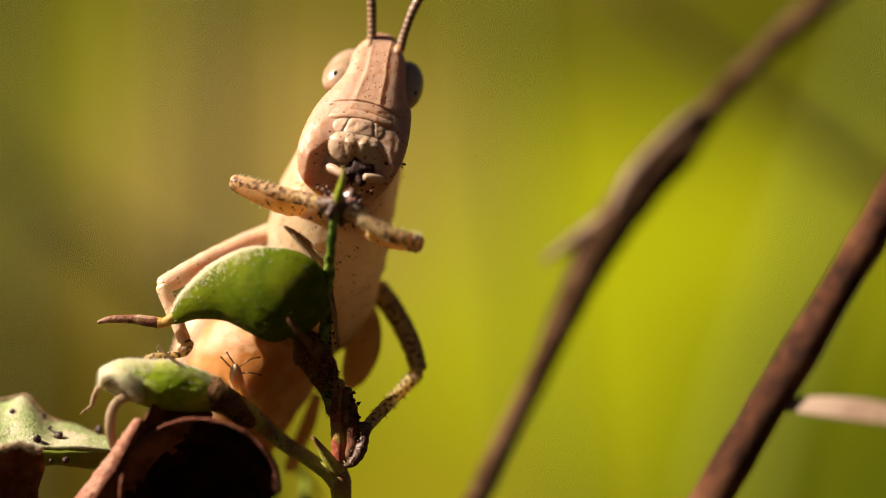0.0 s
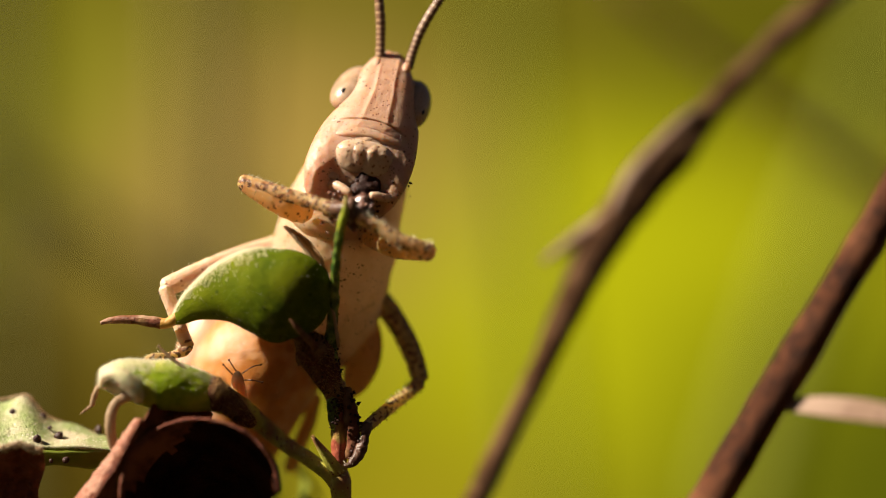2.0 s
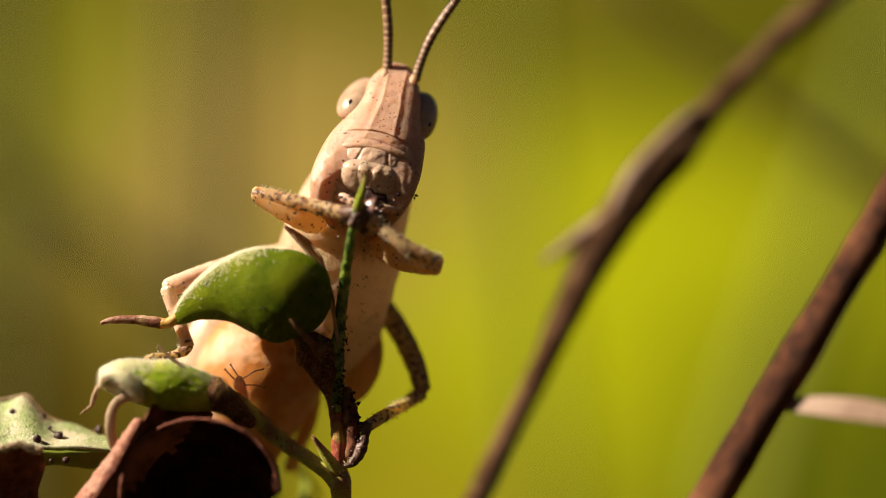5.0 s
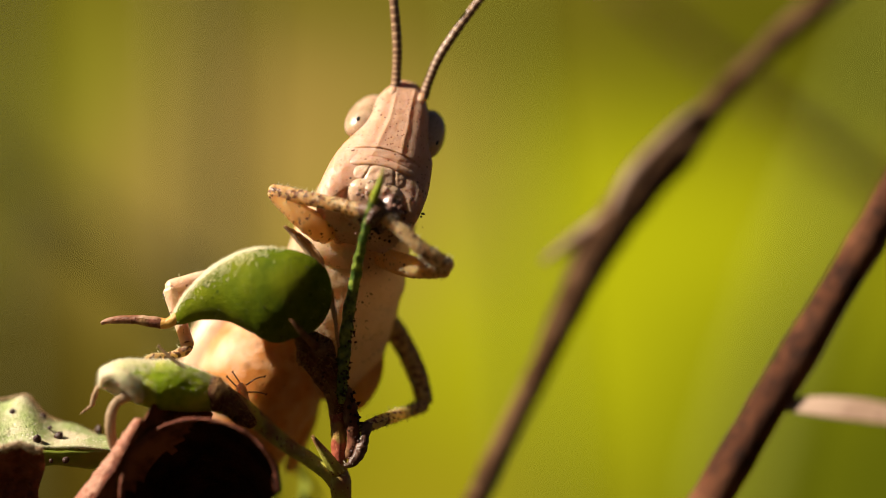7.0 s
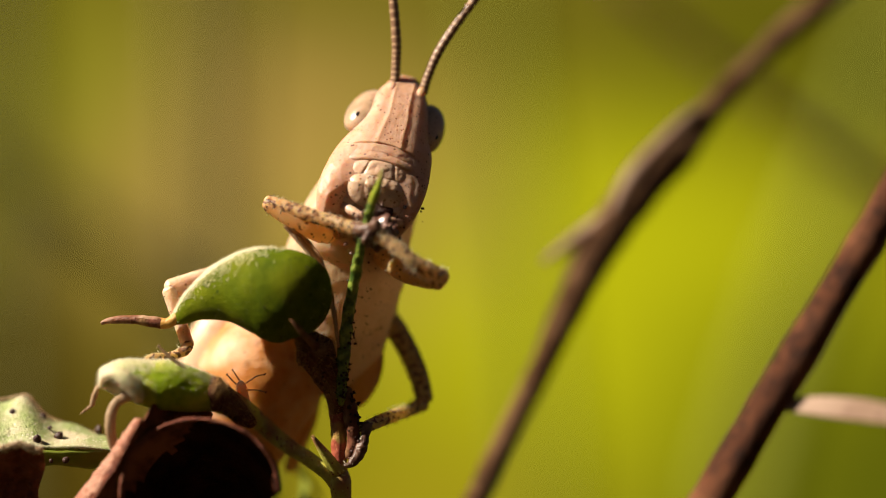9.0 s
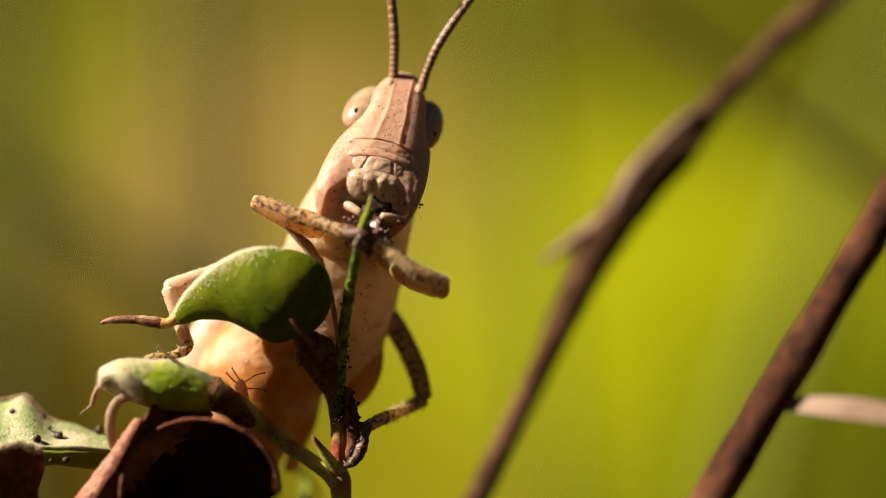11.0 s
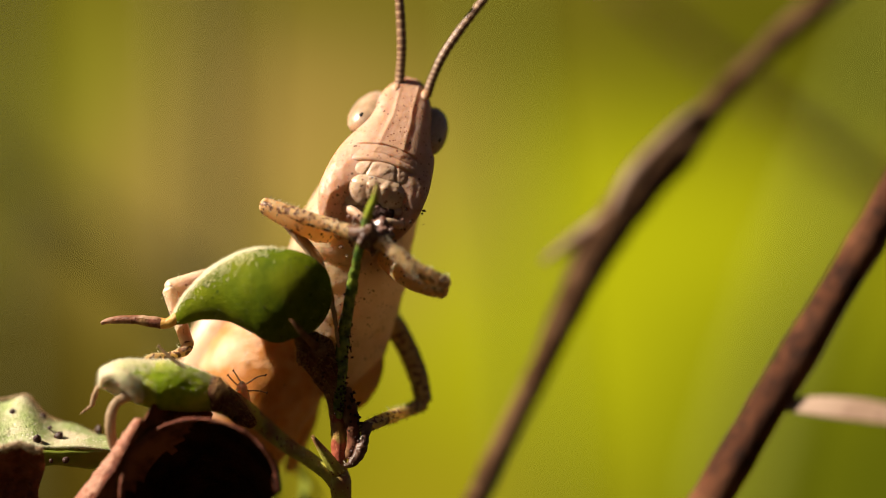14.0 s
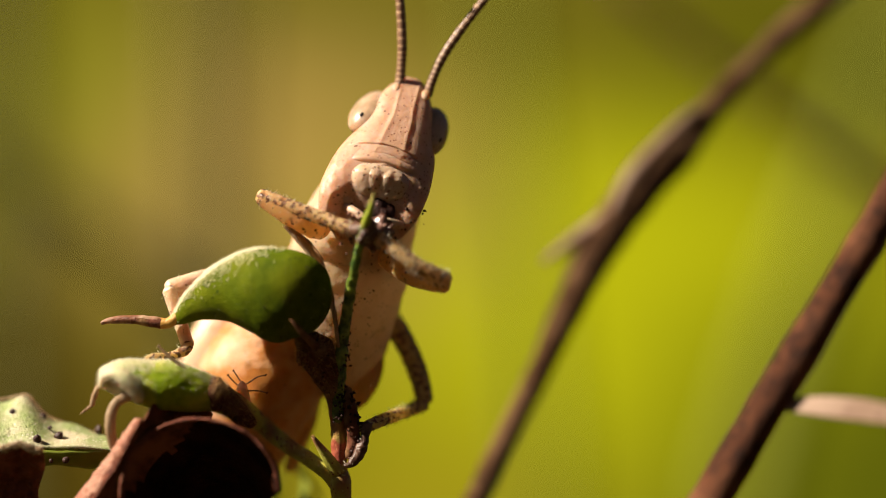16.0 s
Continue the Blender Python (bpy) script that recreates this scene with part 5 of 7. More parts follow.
def motions():
    """Rows of seconds and poses, in the space of the thing that each part belongs to."""
    walk(MOVING["head"], [
        (0, at(1.324, -0.2, 20.324, 0, -2.4)),
        (0.25, at(1.309, -0.2, 20.4, 0, -2.5)),
        (0.5, at(1.294, -0.2, 20.477, 0, -2.6)),
        (0.75, at(1.263, -0.2, 20.661, 0, -2.8)),
        (1, at(1.233, -0.2, 20.844, 0, -2.9)),
        (1.25, at(1.447, -0.2, 20.324, 0, -2.4)),
        (1.5, at(1.661, -0.2, 19.864, 0, -2)),
        (1.75, at(1.707, -0.2, 19.604, 0, -1.7)),
        (2, at(1.753, -0.2, 19.344, 0, -1.4)),
        (2.5, at(1.815, -0.2, 19.313, 0, -1.4)),
        (3, at(1.906, -0.2, 19.344, 0, -1.4)),
        (3.5, at(1.906, -0.2, 19.344, 0, -1.4)),
        (4, at(1.937, -0.2, 19.068, 0, -1.2)),
        (4.2, at(1.968, -0.2, 19.037, 0, -1.1)),
        (5.2, at(2.157, -0.2, 18.629, 0, -0.7)),
        (6.3, at(2.366, -0.2, 18.18, 0, -0.3)),
        (6.5, at(2.427, -0.2, 17.935, 0, 0)),
        (6.75, at(2.488, -0.2, 17.843, 0, 0.1)),
        (7, at(2.55, -0.2, 17.751, 0, 0.1)),
        (7.5, at(2.458, -0.2, 17.904, 0, 0)),
        (8, at(2.458, -0.2, 17.935, 0, 0)),
        (8.5, at(2.488, -0.2, 17.935, 0, 0)),
        (9, at(2.519, -0.2, 18.026, 0, -0.1)),
        (9.2, at(2.458, -0.2, 18.271, 0, -0.4)),
        (10.2, at(2.443, -0.2, 18.242, 0, -0.3)),
        (11.3, at(2.427, -0.2, 18.21, 0, -0.3)),
        (11.5, at(2.458, -0.2, 18.149, 0, -0.02)),
        (12, at(2.611, -0.2, 17.935, 0, 1.18)),
        (12.5, at(2.642, -0.2, 17.873, 0, 1.3)),
        (13, at(2.825, -0.2, 17.659, 0, 1.5)),
        (13.5, at(2.887, -0.2, 17.506, 0, 1.7)),
        (14, at(2.703, -0.2, 17.935, 0, 1.3)),
        (14.5, at(2.642, -0.2, 18.149, 0, 1.1)),
        (15, at(2.642, -0.2, 18.149, 0, 1.1)),
        (15.5, at(2.642, -0.2, 18.149, 0, 1.1)),
        (15.75, at(2.687, -0.2, 18.042, 0, 1.2)),
        (16, at(2.733, -0.2, 17.935, 0, 1.3)),
    ])
    walk(MOVING["thorax"], [
        (0, at(-0.137, 1.6, 13.964, 0, -1.87)),
        (0.25, at(-0.147, 1.6, 14.037, 0, -1.93)),
        (0.5, at(-0.158, 1.6, 14.111, 0, -2)),
        (0.75, at(-0.178, 1.6, 14.288, 0, -2.13)),
        (1, at(-0.199, 1.6, 14.465, 0, -2.27)),
        (1.25, at(-0.055, 1.6, 13.964, 0, -1.87)),
        (1.5, at(0.088, 1.6, 13.521, 0, -1.5)),
        (1.75, at(0.118, 1.6, 13.271, 0, -1.3)),
        (2, at(0.149, 1.6, 13.02, 0, -1.1)),
        (2.5, at(0.19, 1.6, 12.991, 0, -1.1)),
        (3, at(0.251, 1.6, 13.02, 0, -1.1)),
        (3.5, at(0.251, 1.6, 13.02, 0, -1.1)),
        (4, at(0.272, 1.6, 12.755, 0, -0.9)),
        (4.2, at(0.292, 1.6, 12.725, 0, -0.87)),
        (5.2, at(0.419, 1.6, 12.332, 0, -0.57)),
        (6.3, at(0.558, 1.6, 11.9, 0, -0.2)),
        (6.5, at(0.599, 1.6, 11.664, 0, -0.03)),
        (6.75, at(0.64, 1.6, 11.575, 0, 0.03)),
        (7, at(0.681, 1.6, 11.487, 0, 0.1)),
        (7.5, at(0.62, 1.6, 11.634, 0, 0)),
        (8, at(0.62, 1.6, 11.664, 0, -0.03)),
        (8.5, at(0.64, 1.6, 11.664, 0, -0.03)),
        (9, at(0.661, 1.6, 11.752, 0, -0.1)),
        (9.2, at(0.62, 1.6, 11.988, 0, -0.3)),
        (10.2, at(0.61, 1.6, 11.96, 0, -0.27)),
        (11.3, at(0.599, 1.6, 11.929, 0, -0.23)),
        (11.5, at(0.62, 1.6, 11.87, 0, -0.2)),
        (12, at(0.722, 1.6, 11.664, 0, -0.03)),
        (12.5, at(0.742, 1.6, 11.605, 0, 0.03)),
        (13, at(0.864, 1.6, 11.399, 0, 0.2)),
        (13.5, at(0.905, 1.6, 11.251, 0, 0.3)),
        (14, at(0.783, 1.6, 11.664, 0, -0.03)),
        (14.5, at(0.742, 1.6, 11.87, 0, -0.2)),
        (15, at(0.742, 1.6, 11.87, 0, -0.2)),
        (15.5, at(0.742, 1.6, 11.87, 0, -0.2)),
        (15.75, at(0.773, 1.6, 11.767, 0, -0.1)),
        (16, at(0.803, 1.6, 11.664, 0, -0.03)),
    ])
    walk(MOVING["breast_plate"], [
        (0, at(-0.137, 1.6, 13.964, 0, -1.87)),
        (0.25, at(-0.147, 1.6, 14.037, 0, -1.93)),
        (0.5, at(-0.158, 1.6, 14.111, 0, -2)),
        (0.75, at(-0.178, 1.6, 14.288, 0, -2.13)),
        (1, at(-0.199, 1.6, 14.465, 0, -2.27)),
        (1.25, at(-0.055, 1.6, 13.964, 0, -1.87)),
        (1.5, at(0.088, 1.6, 13.521, 0, -1.5)),
        (1.75, at(0.118, 1.6, 13.271, 0, -1.3)),
        (2, at(0.149, 1.6, 13.02, 0, -1.1)),
        (2.5, at(0.19, 1.6, 12.991, 0, -1.1)),
        (3, at(0.251, 1.6, 13.02, 0, -1.1)),
        (3.5, at(0.251, 1.6, 13.02, 0, -1.1)),
        (4, at(0.272, 1.6, 12.755, 0, -0.9)),
        (4.2, at(0.292, 1.6, 12.725, 0, -0.87)),
        (5.2, at(0.419, 1.6, 12.332, 0, -0.57)),
        (6.3, at(0.558, 1.6, 11.9, 0, -0.2)),
        (6.5, at(0.599, 1.6, 11.664, 0, -0.03)),
        (6.75, at(0.64, 1.6, 11.575, 0, 0.03)),
        (7, at(0.681, 1.6, 11.487, 0, 0.1)),
        (7.5, at(0.62, 1.6, 11.634, 0, 0)),
        (8, at(0.62, 1.6, 11.664, 0, -0.03)),
        (8.5, at(0.64, 1.6, 11.664, 0, -0.03)),
        (9, at(0.661, 1.6, 11.752, 0, -0.1)),
        (9.2, at(0.62, 1.6, 11.988, 0, -0.3)),
        (10.2, at(0.61, 1.6, 11.96, 0, -0.27)),
        (11.3, at(0.599, 1.6, 11.929, 0, -0.23)),
        (11.5, at(0.62, 1.6, 11.87, 0, -0.2)),
        (12, at(0.722, 1.6, 11.664, 0, -0.03)),
        (12.5, at(0.742, 1.6, 11.605, 0, 0.03)),
        (13, at(0.864, 1.6, 11.399, 0, 0.2)),
        (13.5, at(0.905, 1.6, 11.251, 0, 0.3)),
        (14, at(0.783, 1.6, 11.664, 0, -0.03)),
        (14.5, at(0.742, 1.6, 11.87, 0, -0.2)),
        (15, at(0.742, 1.6, 11.87, 0, -0.2)),
        (15.5, at(0.742, 1.6, 11.87, 0, -0.2)),
        (15.75, at(0.773, 1.6, 11.767, 0, -0.1)),
        (16, at(0.803, 1.6, 11.664, 0, -0.03)),
    ])
    walk(MOVING["abdomen"], [
        (0, at(-0.284, 0, 0.837)),
        (0.25, at(-0.288, 0, 0.864)),
        (0.5, at(-0.291, 0, 0.891)),
        (0.75, at(-0.299, 0, 0.956)),
        (1, at(-0.307, 0, 1.02)),
        (1.25, at(-0.253, 0, 0.837)),
        (1.5, at(-0.199, 0, 0.676)),
        (1.75, at(-0.188, 0, 0.585)),
        (2, at(-0.176, 0, 0.494)),
        (2.5, at(-0.161, 0, 0.483)),
        (3, at(-0.138, 0, 0.494)),
        (3.5, at(-0.138, 0, 0.494)),
        (4, at(-0.13, 0, 0.397)),
        (4.2, at(-0.123, 0, 0.387)),
        (5.2, at(-0.075, 0, 0.243)),
        (6.3, at(-0.023, 0, 0.086)),
        (6.5, at(-0.008, 0, 0)),
        (6.75, at(0.008, 0, -0.032)),
        (7, at(0.023, 0, -0.064)),
        (7.5, at(0, 0, -0.011)),
        (8, at(0, 0, 0)),
        (8.5, at(0.008, 0, 0)),
        (9, at(0.015, 0, 0.032)),
        (9.2, at(0, 0, 0.118)),
        (10.2, at(-0.004, 0, 0.108)),
        (11.3, at(-0.008, 0, 0.097)),
        (11.5, at(0, 0, 0.075)),
        (12, at(0.038, 0, 0)),
        (12.5, at(0.046, 0, -0.021)),
        (13, at(0.092, 0, -0.097)),
        (13.5, at(0.107, 0, -0.15)),
        (14, at(0.061, 0, 0)),
        (14.5, at(0.046, 0, 0.075)),
        (15, at(0.046, 0, 0.075)),
        (15.5, at(0.046, 0, 0.075)),
        (15.75, at(0.058, 0, 0.038)),
        (16, at(0.069, 0, 0)),
    ])
    walk(MOVING["hind_thigh_far"], [
        (0, at(-0.284, 0, 0.837)),
        (0.25, at(-0.288, 0, 0.864)),
        (0.5, at(-0.291, 0, 0.891)),
        (0.75, at(-0.299, 0, 0.956)),
        (1, at(-0.307, 0, 1.02)),
        (1.25, at(-0.253, 0, 0.837)),
        (1.5, at(-0.199, 0, 0.676)),
        (1.75, at(-0.188, 0, 0.585)),
        (2, at(-0.176, 0, 0.494)),
        (2.5, at(-0.161, 0, 0.483)),
        (3, at(-0.138, 0, 0.494)),
        (3.5, at(-0.138, 0, 0.494)),
        (4, at(-0.13, 0, 0.397)),
        (4.2, at(-0.123, 0, 0.387)),
        (5.2, at(-0.075, 0, 0.243)),
        (6.3, at(-0.023, 0, 0.086)),
        (6.5, at(-0.008, 0, 0)),
        (6.75, at(0.008, 0, -0.032)),
        (7, at(0.023, 0, -0.064)),
        (7.5, at(0, 0, -0.011)),
        (8, at(0, 0, 0)),
        (8.5, at(0.008, 0, 0)),
        (9, at(0.015, 0, 0.032)),
        (9.2, at(0, 0, 0.118)),
        (10.2, at(-0.004, 0, 0.108)),
        (11.3, at(-0.008, 0, 0.097)),
        (11.5, at(0, 0, 0.075)),
        (12, at(0.038, 0, 0)),
        (12.5, at(0.046, 0, -0.021)),
        (13, at(0.092, 0, -0.097)),
        (13.5, at(0.107, 0, -0.15)),
        (14, at(0.061, 0, 0)),
        (14.5, at(0.046, 0, 0.075)),
        (15, at(0.046, 0, 0.075)),
        (15.5, at(0.046, 0, 0.075)),
        (15.75, at(0.058, 0, 0.038)),
        (16, at(0.069, 0, 0)),
    ])
    walk(MOVING["hind_thigh_near"], [
        (0, at(-0.113, 0, 1.196)),
        (0.25, at(-0.115, 0, 1.235)),
        (0.5, at(-0.117, 0, 1.273)),
        (0.75, at(-0.12, 0, 1.365)),
        (1, at(-0.123, 0, 1.457)),
        (1.25, at(-0.101, 0, 1.196)),
        (1.5, at(-0.08, 0, 0.966)),
        (1.75, at(-0.075, 0, 0.836)),
        (2, at(-0.071, 0, 0.706)),
        (2.5, at(-0.064, 0, 0.69)),
        (3, at(-0.055, 0, 0.706)),
        (3.5, at(-0.055, 0, 0.706)),
        (4, at(-0.052, 0, 0.567)),
        (4.2, at(-0.049, 0, 0.552)),
        (5.2, at(-0.03, 0, 0.348)),
        (6.3, at(-0.009, 0, 0.123)),
        (6.5, at(-0.003, 0, 0)),
        (6.75, at(0.003, 0, -0.046)),
        (7, at(0.009, 0, -0.092)),
        (7.5, at(0, 0, -0.015)),
        (8, at(0, 0, 0)),
        (8.5, at(0.003, 0, 0)),
        (9, at(0.006, 0, 0.046)),
        (9.2, at(0, 0, 0.169)),
        (10.2, at(-0.001, 0, 0.154)),
        (11.3, at(-0.003, 0, 0.138)),
        (11.5, at(0, 0, 0.107)),
        (12, at(0.015, 0, 0)),
        (12.5, at(0.018, 0, -0.031)),
        (13, at(0.037, 0, -0.138)),
        (13.5, at(0.043, 0, -0.215)),
        (14, at(0.025, 0, 0)),
        (14.5, at(0.018, 0, 0.107)),
        (15, at(0.018, 0, 0.107)),
        (15.5, at(0.018, 0, 0.107)),
        (15.75, at(0.023, 0, 0.054)),
        (16, at(0.028, 0, 0)),
    ])
    walk(MOVING["hind_shin"], [
        (0, at(-0.284, 0, 0.957)),
        (0.25, at(-0.288, 0, 0.988)),
        (0.5, at(-0.291, 0, 1.018)),
        (0.75, at(-0.299, 0, 1.092)),
        (1, at(-0.307, 0, 1.166)),
        (1.25, at(-0.253, 0, 0.957)),
        (1.5, at(-0.199, 0, 0.773)),
        (1.75, at(-0.188, 0, 0.669)),
        (2, at(-0.176, 0, 0.564)),
        (2.5, at(-0.161, 0, 0.552)),
        (3, at(-0.138, 0, 0.564)),
        (3.5, at(-0.138, 0, 0.564)),
        (4, at(-0.13, 0, 0.454)),
        (4.2, at(-0.123, 0, 0.442)),
        (5.2, at(-0.075, 0, 0.278)),
        (6.3, at(-0.023, 0, 0.098)),
        (6.5, at(-0.008, 0, 0)),
        (6.75, at(0.008, 0, -0.037)),
        (7, at(0.023, 0, -0.074)),
        (7.5, at(0, 0, -0.012)),
        (8, at(0, 0, 0)),
        (8.5, at(0.008, 0, 0)),
        (9, at(0.015, 0, 0.037)),
        (9.2, at(0, 0, 0.135)),
        (10.2, at(-0.004, 0, 0.123)),
        (11.3, at(-0.008, 0, 0.11)),
        (11.5, at(0, 0, 0.086)),
        (12, at(0.038, 0, 0)),
        (12.5, at(0.046, 0, -0.025)),
        (13, at(0.092, 0, -0.11)),
        (13.5, at(0.107, 0, -0.172)),
        (14, at(0.061, 0, 0)),
        (14.5, at(0.046, 0, 0.086)),
        (15, at(0.046, 0, 0.086)),
        (15.5, at(0.046, 0, 0.086)),
        (15.75, at(0.058, 0, 0.043)),
        (16, at(0.069, 0, 0)),
    ])
    walk(LEGS["fl_femur"], [
        (0, at(-5.974, -2.7, 14.47, 1.2, -12.4, -2.9)),
        (0.25, at(-6.019, -2.7, 14.41, 1.4, -13.7, -3.0)),
        (0.5, at(-6.064, -2.7, 14.35, 1.7, -15.0, -3.1)),
        (0.75, at(-6.2, -2.7, 14.229, 2.3, -17.9, -3.5)),
        (1, at(-6.335, -2.7, 14.109, 2.9, -20.6, -3.9)),
        (1.25, at(-6.019, -2.7, 14.335, 1.5, -14.4, -3.1)),
        (1.5, at(-5.703, -2.7, 14.56, 0.4, -8.3, -2.5)),
        (1.75, at(-5.613, -2.7, 14.515, 0.1, -7.0, -2.4)),
        (2, at(-5.523, -2.7, 14.47, -0.1, -5.7, -2.2)),
        (2.5, at(-5.463, -2.7, 14.38, 0.1, -6.4, -2.2)),
        (3, at(-5.343, -2.7, 14.29, 0.3, -7.3, -2.1)),
        (3.5, at(-5.343, -2.7, 13.929, 1.3, -11.7, -2.3)),
        (4, at(-5.192, -2.7, 13.869, 1.1, -10.1, -2.0)),
        (4.2, at(-5.162, -2.7, 13.839, 1.1, -10.2, -2.0)),
        (5.2, at(-4.718, -2.7, 13.853, 0.5, -5.5, -1.1)),
        (6.3, at(-4.23, -2.7, 13.869, -0.2, 0.4, -0.1)),
        (6.5, at(-4.11, -2.7, 14.019, -0.9, 4.7, 0.1)),
        (6.75, at(-4.02, -2.7, 13.989, -0.9, 5.4, 0.2)),
        (7, at(-3.929, -2.7, 13.959, -0.9, 6.2, 0.4)),
        (7.5, at(-4.05, -2.7, 13.839, -0.4, 3.0, 0.2)),
        (8, at(-4.14, -2.7, 13.688)),
        (8.5, at(-4.14, -2.7, 13.538, 0.4, -2.2, -0.0)),
        (9, at(-4.2, -2.7, 13.357, 1.1, -6.0, -0.3)),
        (9.2, at(-4.38, -2.7, 13.237, 1.8, -10.6, -0.8)),
        (10.2, at(-4.61, -2.7, 13.323, 1.5, -10.3, -1.3)),
        (11.3, at(-4.862, -2.7, 13.418, 1.1, -10.0, -1.8)),
        (11.5, at(-4.831, -2.7, 13.418, 1.1, -9.6, -1.8)),
        (12, at(-4.591, -2.7, 13.418, 0.8, -7.3, -1.4)),
        (12.5, at(-4.471, -2.7, 13.418, 0.7, -6.3, -1.1)),
        (13, at(-4.17, -2.7, 13.357, 0.5, -4.3, -0.6)),
        (13.5, at(-4.08, -2.7, 13.237, 0.7, -4.5, -0.4)),
        (14, at(-4.38, -2.7, 13.237, 1.3, -8.8, -1.1)),
        (14.5, at(-4.501, -2.7, 13.267, 1.5, -10.4, -1.3)),
        (15, at(-4.501, -2.7, 13.327, 1.3, -9.5, -1.3)),
        (15.5, at(-4.501, -2.7, 13.327, 1.3, -9.5, -1.3)),
        (15.75, at(-4.531, -2.7, 13.508, 0.7, -6.7, -1.3)),
        (16, at(-4.561, -2.7, 13.688, 0.0, -4.0, -1.3)),
    ])
    walk(LEGS["fl_tibia"], [
        (0, at(-6.064, -2.7, 14.56, -0.8, -1.9, -0.3)),
        (0.25, at(-6.109, -2.7, 14.5, -0.7, -1.6, -0.6)),
        (0.5, at(-6.154, -2.7, 14.44, -0.7, -1.2, -1.0)),
        (0.75, at(-6.29, -2.7, 14.32, -1.1, -2.5, -0.6)),
        (1, at(-6.425, -2.7, 14.199, -1.4, -3.8, -0.3)),
        (1.25, at(-6.109, -2.7, 14.425, -1.8, -6.1, 1.8)),
        (1.5, at(-5.794, -2.7, 14.65, -1.4, -4.3, 0.8)),
        (1.75, at(-5.703, -2.7, 14.605, -0.6, -2.1, 0.5)),
        (2, at(-5.613, -2.7, 14.56, 0.1, 0.2, 0.3)),
        (2.5, at(-5.553, -2.7, 14.47, 0.9, 2.5, 0.1)),
        (3, at(-5.433, -2.7, 14.38, 0.6, 1.7, 0.1)),
        (3.5, at(-5.433, -2.7, 14.019, -0.2, -0.8, 0.4)),
        (4, at(-5.282, -2.7, 13.959, -1.0, -2.6, -0.2)),
        (4.2, at(-5.252, -2.7, 13.929, -1.3, -3.5, -0.3)),
        (5.2, at(-4.809, -2.7, 13.943, -1.2, -3.4, -0.1)),
        (6.3, at(-4.32, -2.7, 13.959, -1.1, -3.2, 0.2)),
        (6.5, at(-4.2, -2.7, 14.109, -0.8, -2.1, 0.0)),
        (6.75, at(-4.11, -2.7, 14.079, -1.1, -3.0, -0.0)),
        (7, at(-4.02, -2.7, 14.049, -1.4, -3.9, -0.1)),
        (7.5, at(-4.14, -2.7, 13.929, -1.0, -2.8, 0.0)),
        (8, at(-4.23, -2.7, 13.778)),
        (8.5, at(-4.23, -2.7, 13.628, -0.0, -0.0, 0.0)),
        (9, at(-4.29, -2.7, 13.448, 0.1, 0.2, 0.0)),
        (9.2, at(-4.471, -2.7, 13.327, -0.1, -0.5, 0.2)),
        (10.2, at(-4.7, -2.7, 13.413, 0.5, 0.9, 0.4)),
        (11.3, at(-4.952, -2.7, 13.508, 1.1, 2.4, 0.6)),
        (11.5, at(-4.922, -2.7, 13.508, 0.9, 1.9, 0.9)),
        (12, at(-4.681, -2.7, 13.508, 0.7, 1.1, 0.9)),
        (12.5, at(-4.561, -2.7, 13.508, 0.8, 2.3, -0.1)),
        (13, at(-4.26, -2.7, 13.448, 0.5, 2.2, -0.9)),
        (13.5, at(-4.17, -2.7, 13.327, 0.1, 1.4, -1.3)),
        (14, at(-4.471, -2.7, 13.327, 0.2, 0.7, -0.2)),
        (14.5, at(-4.591, -2.7, 13.357, 0.3, 0.4, 0.5)),
        (15, at(-4.591, -2.7, 13.418, 0.8, 1.8, 0.4)),
        (15.5, at(-4.591, -2.7, 13.418, 0.6, 1.3, 0.4)),
        (15.75, at(-4.621, -2.7, 13.598, 0.9, 2.1, 0.4)),
        (16, at(-4.651, -2.7, 13.778, 1.2, 2.9, 0.4)),
    ])
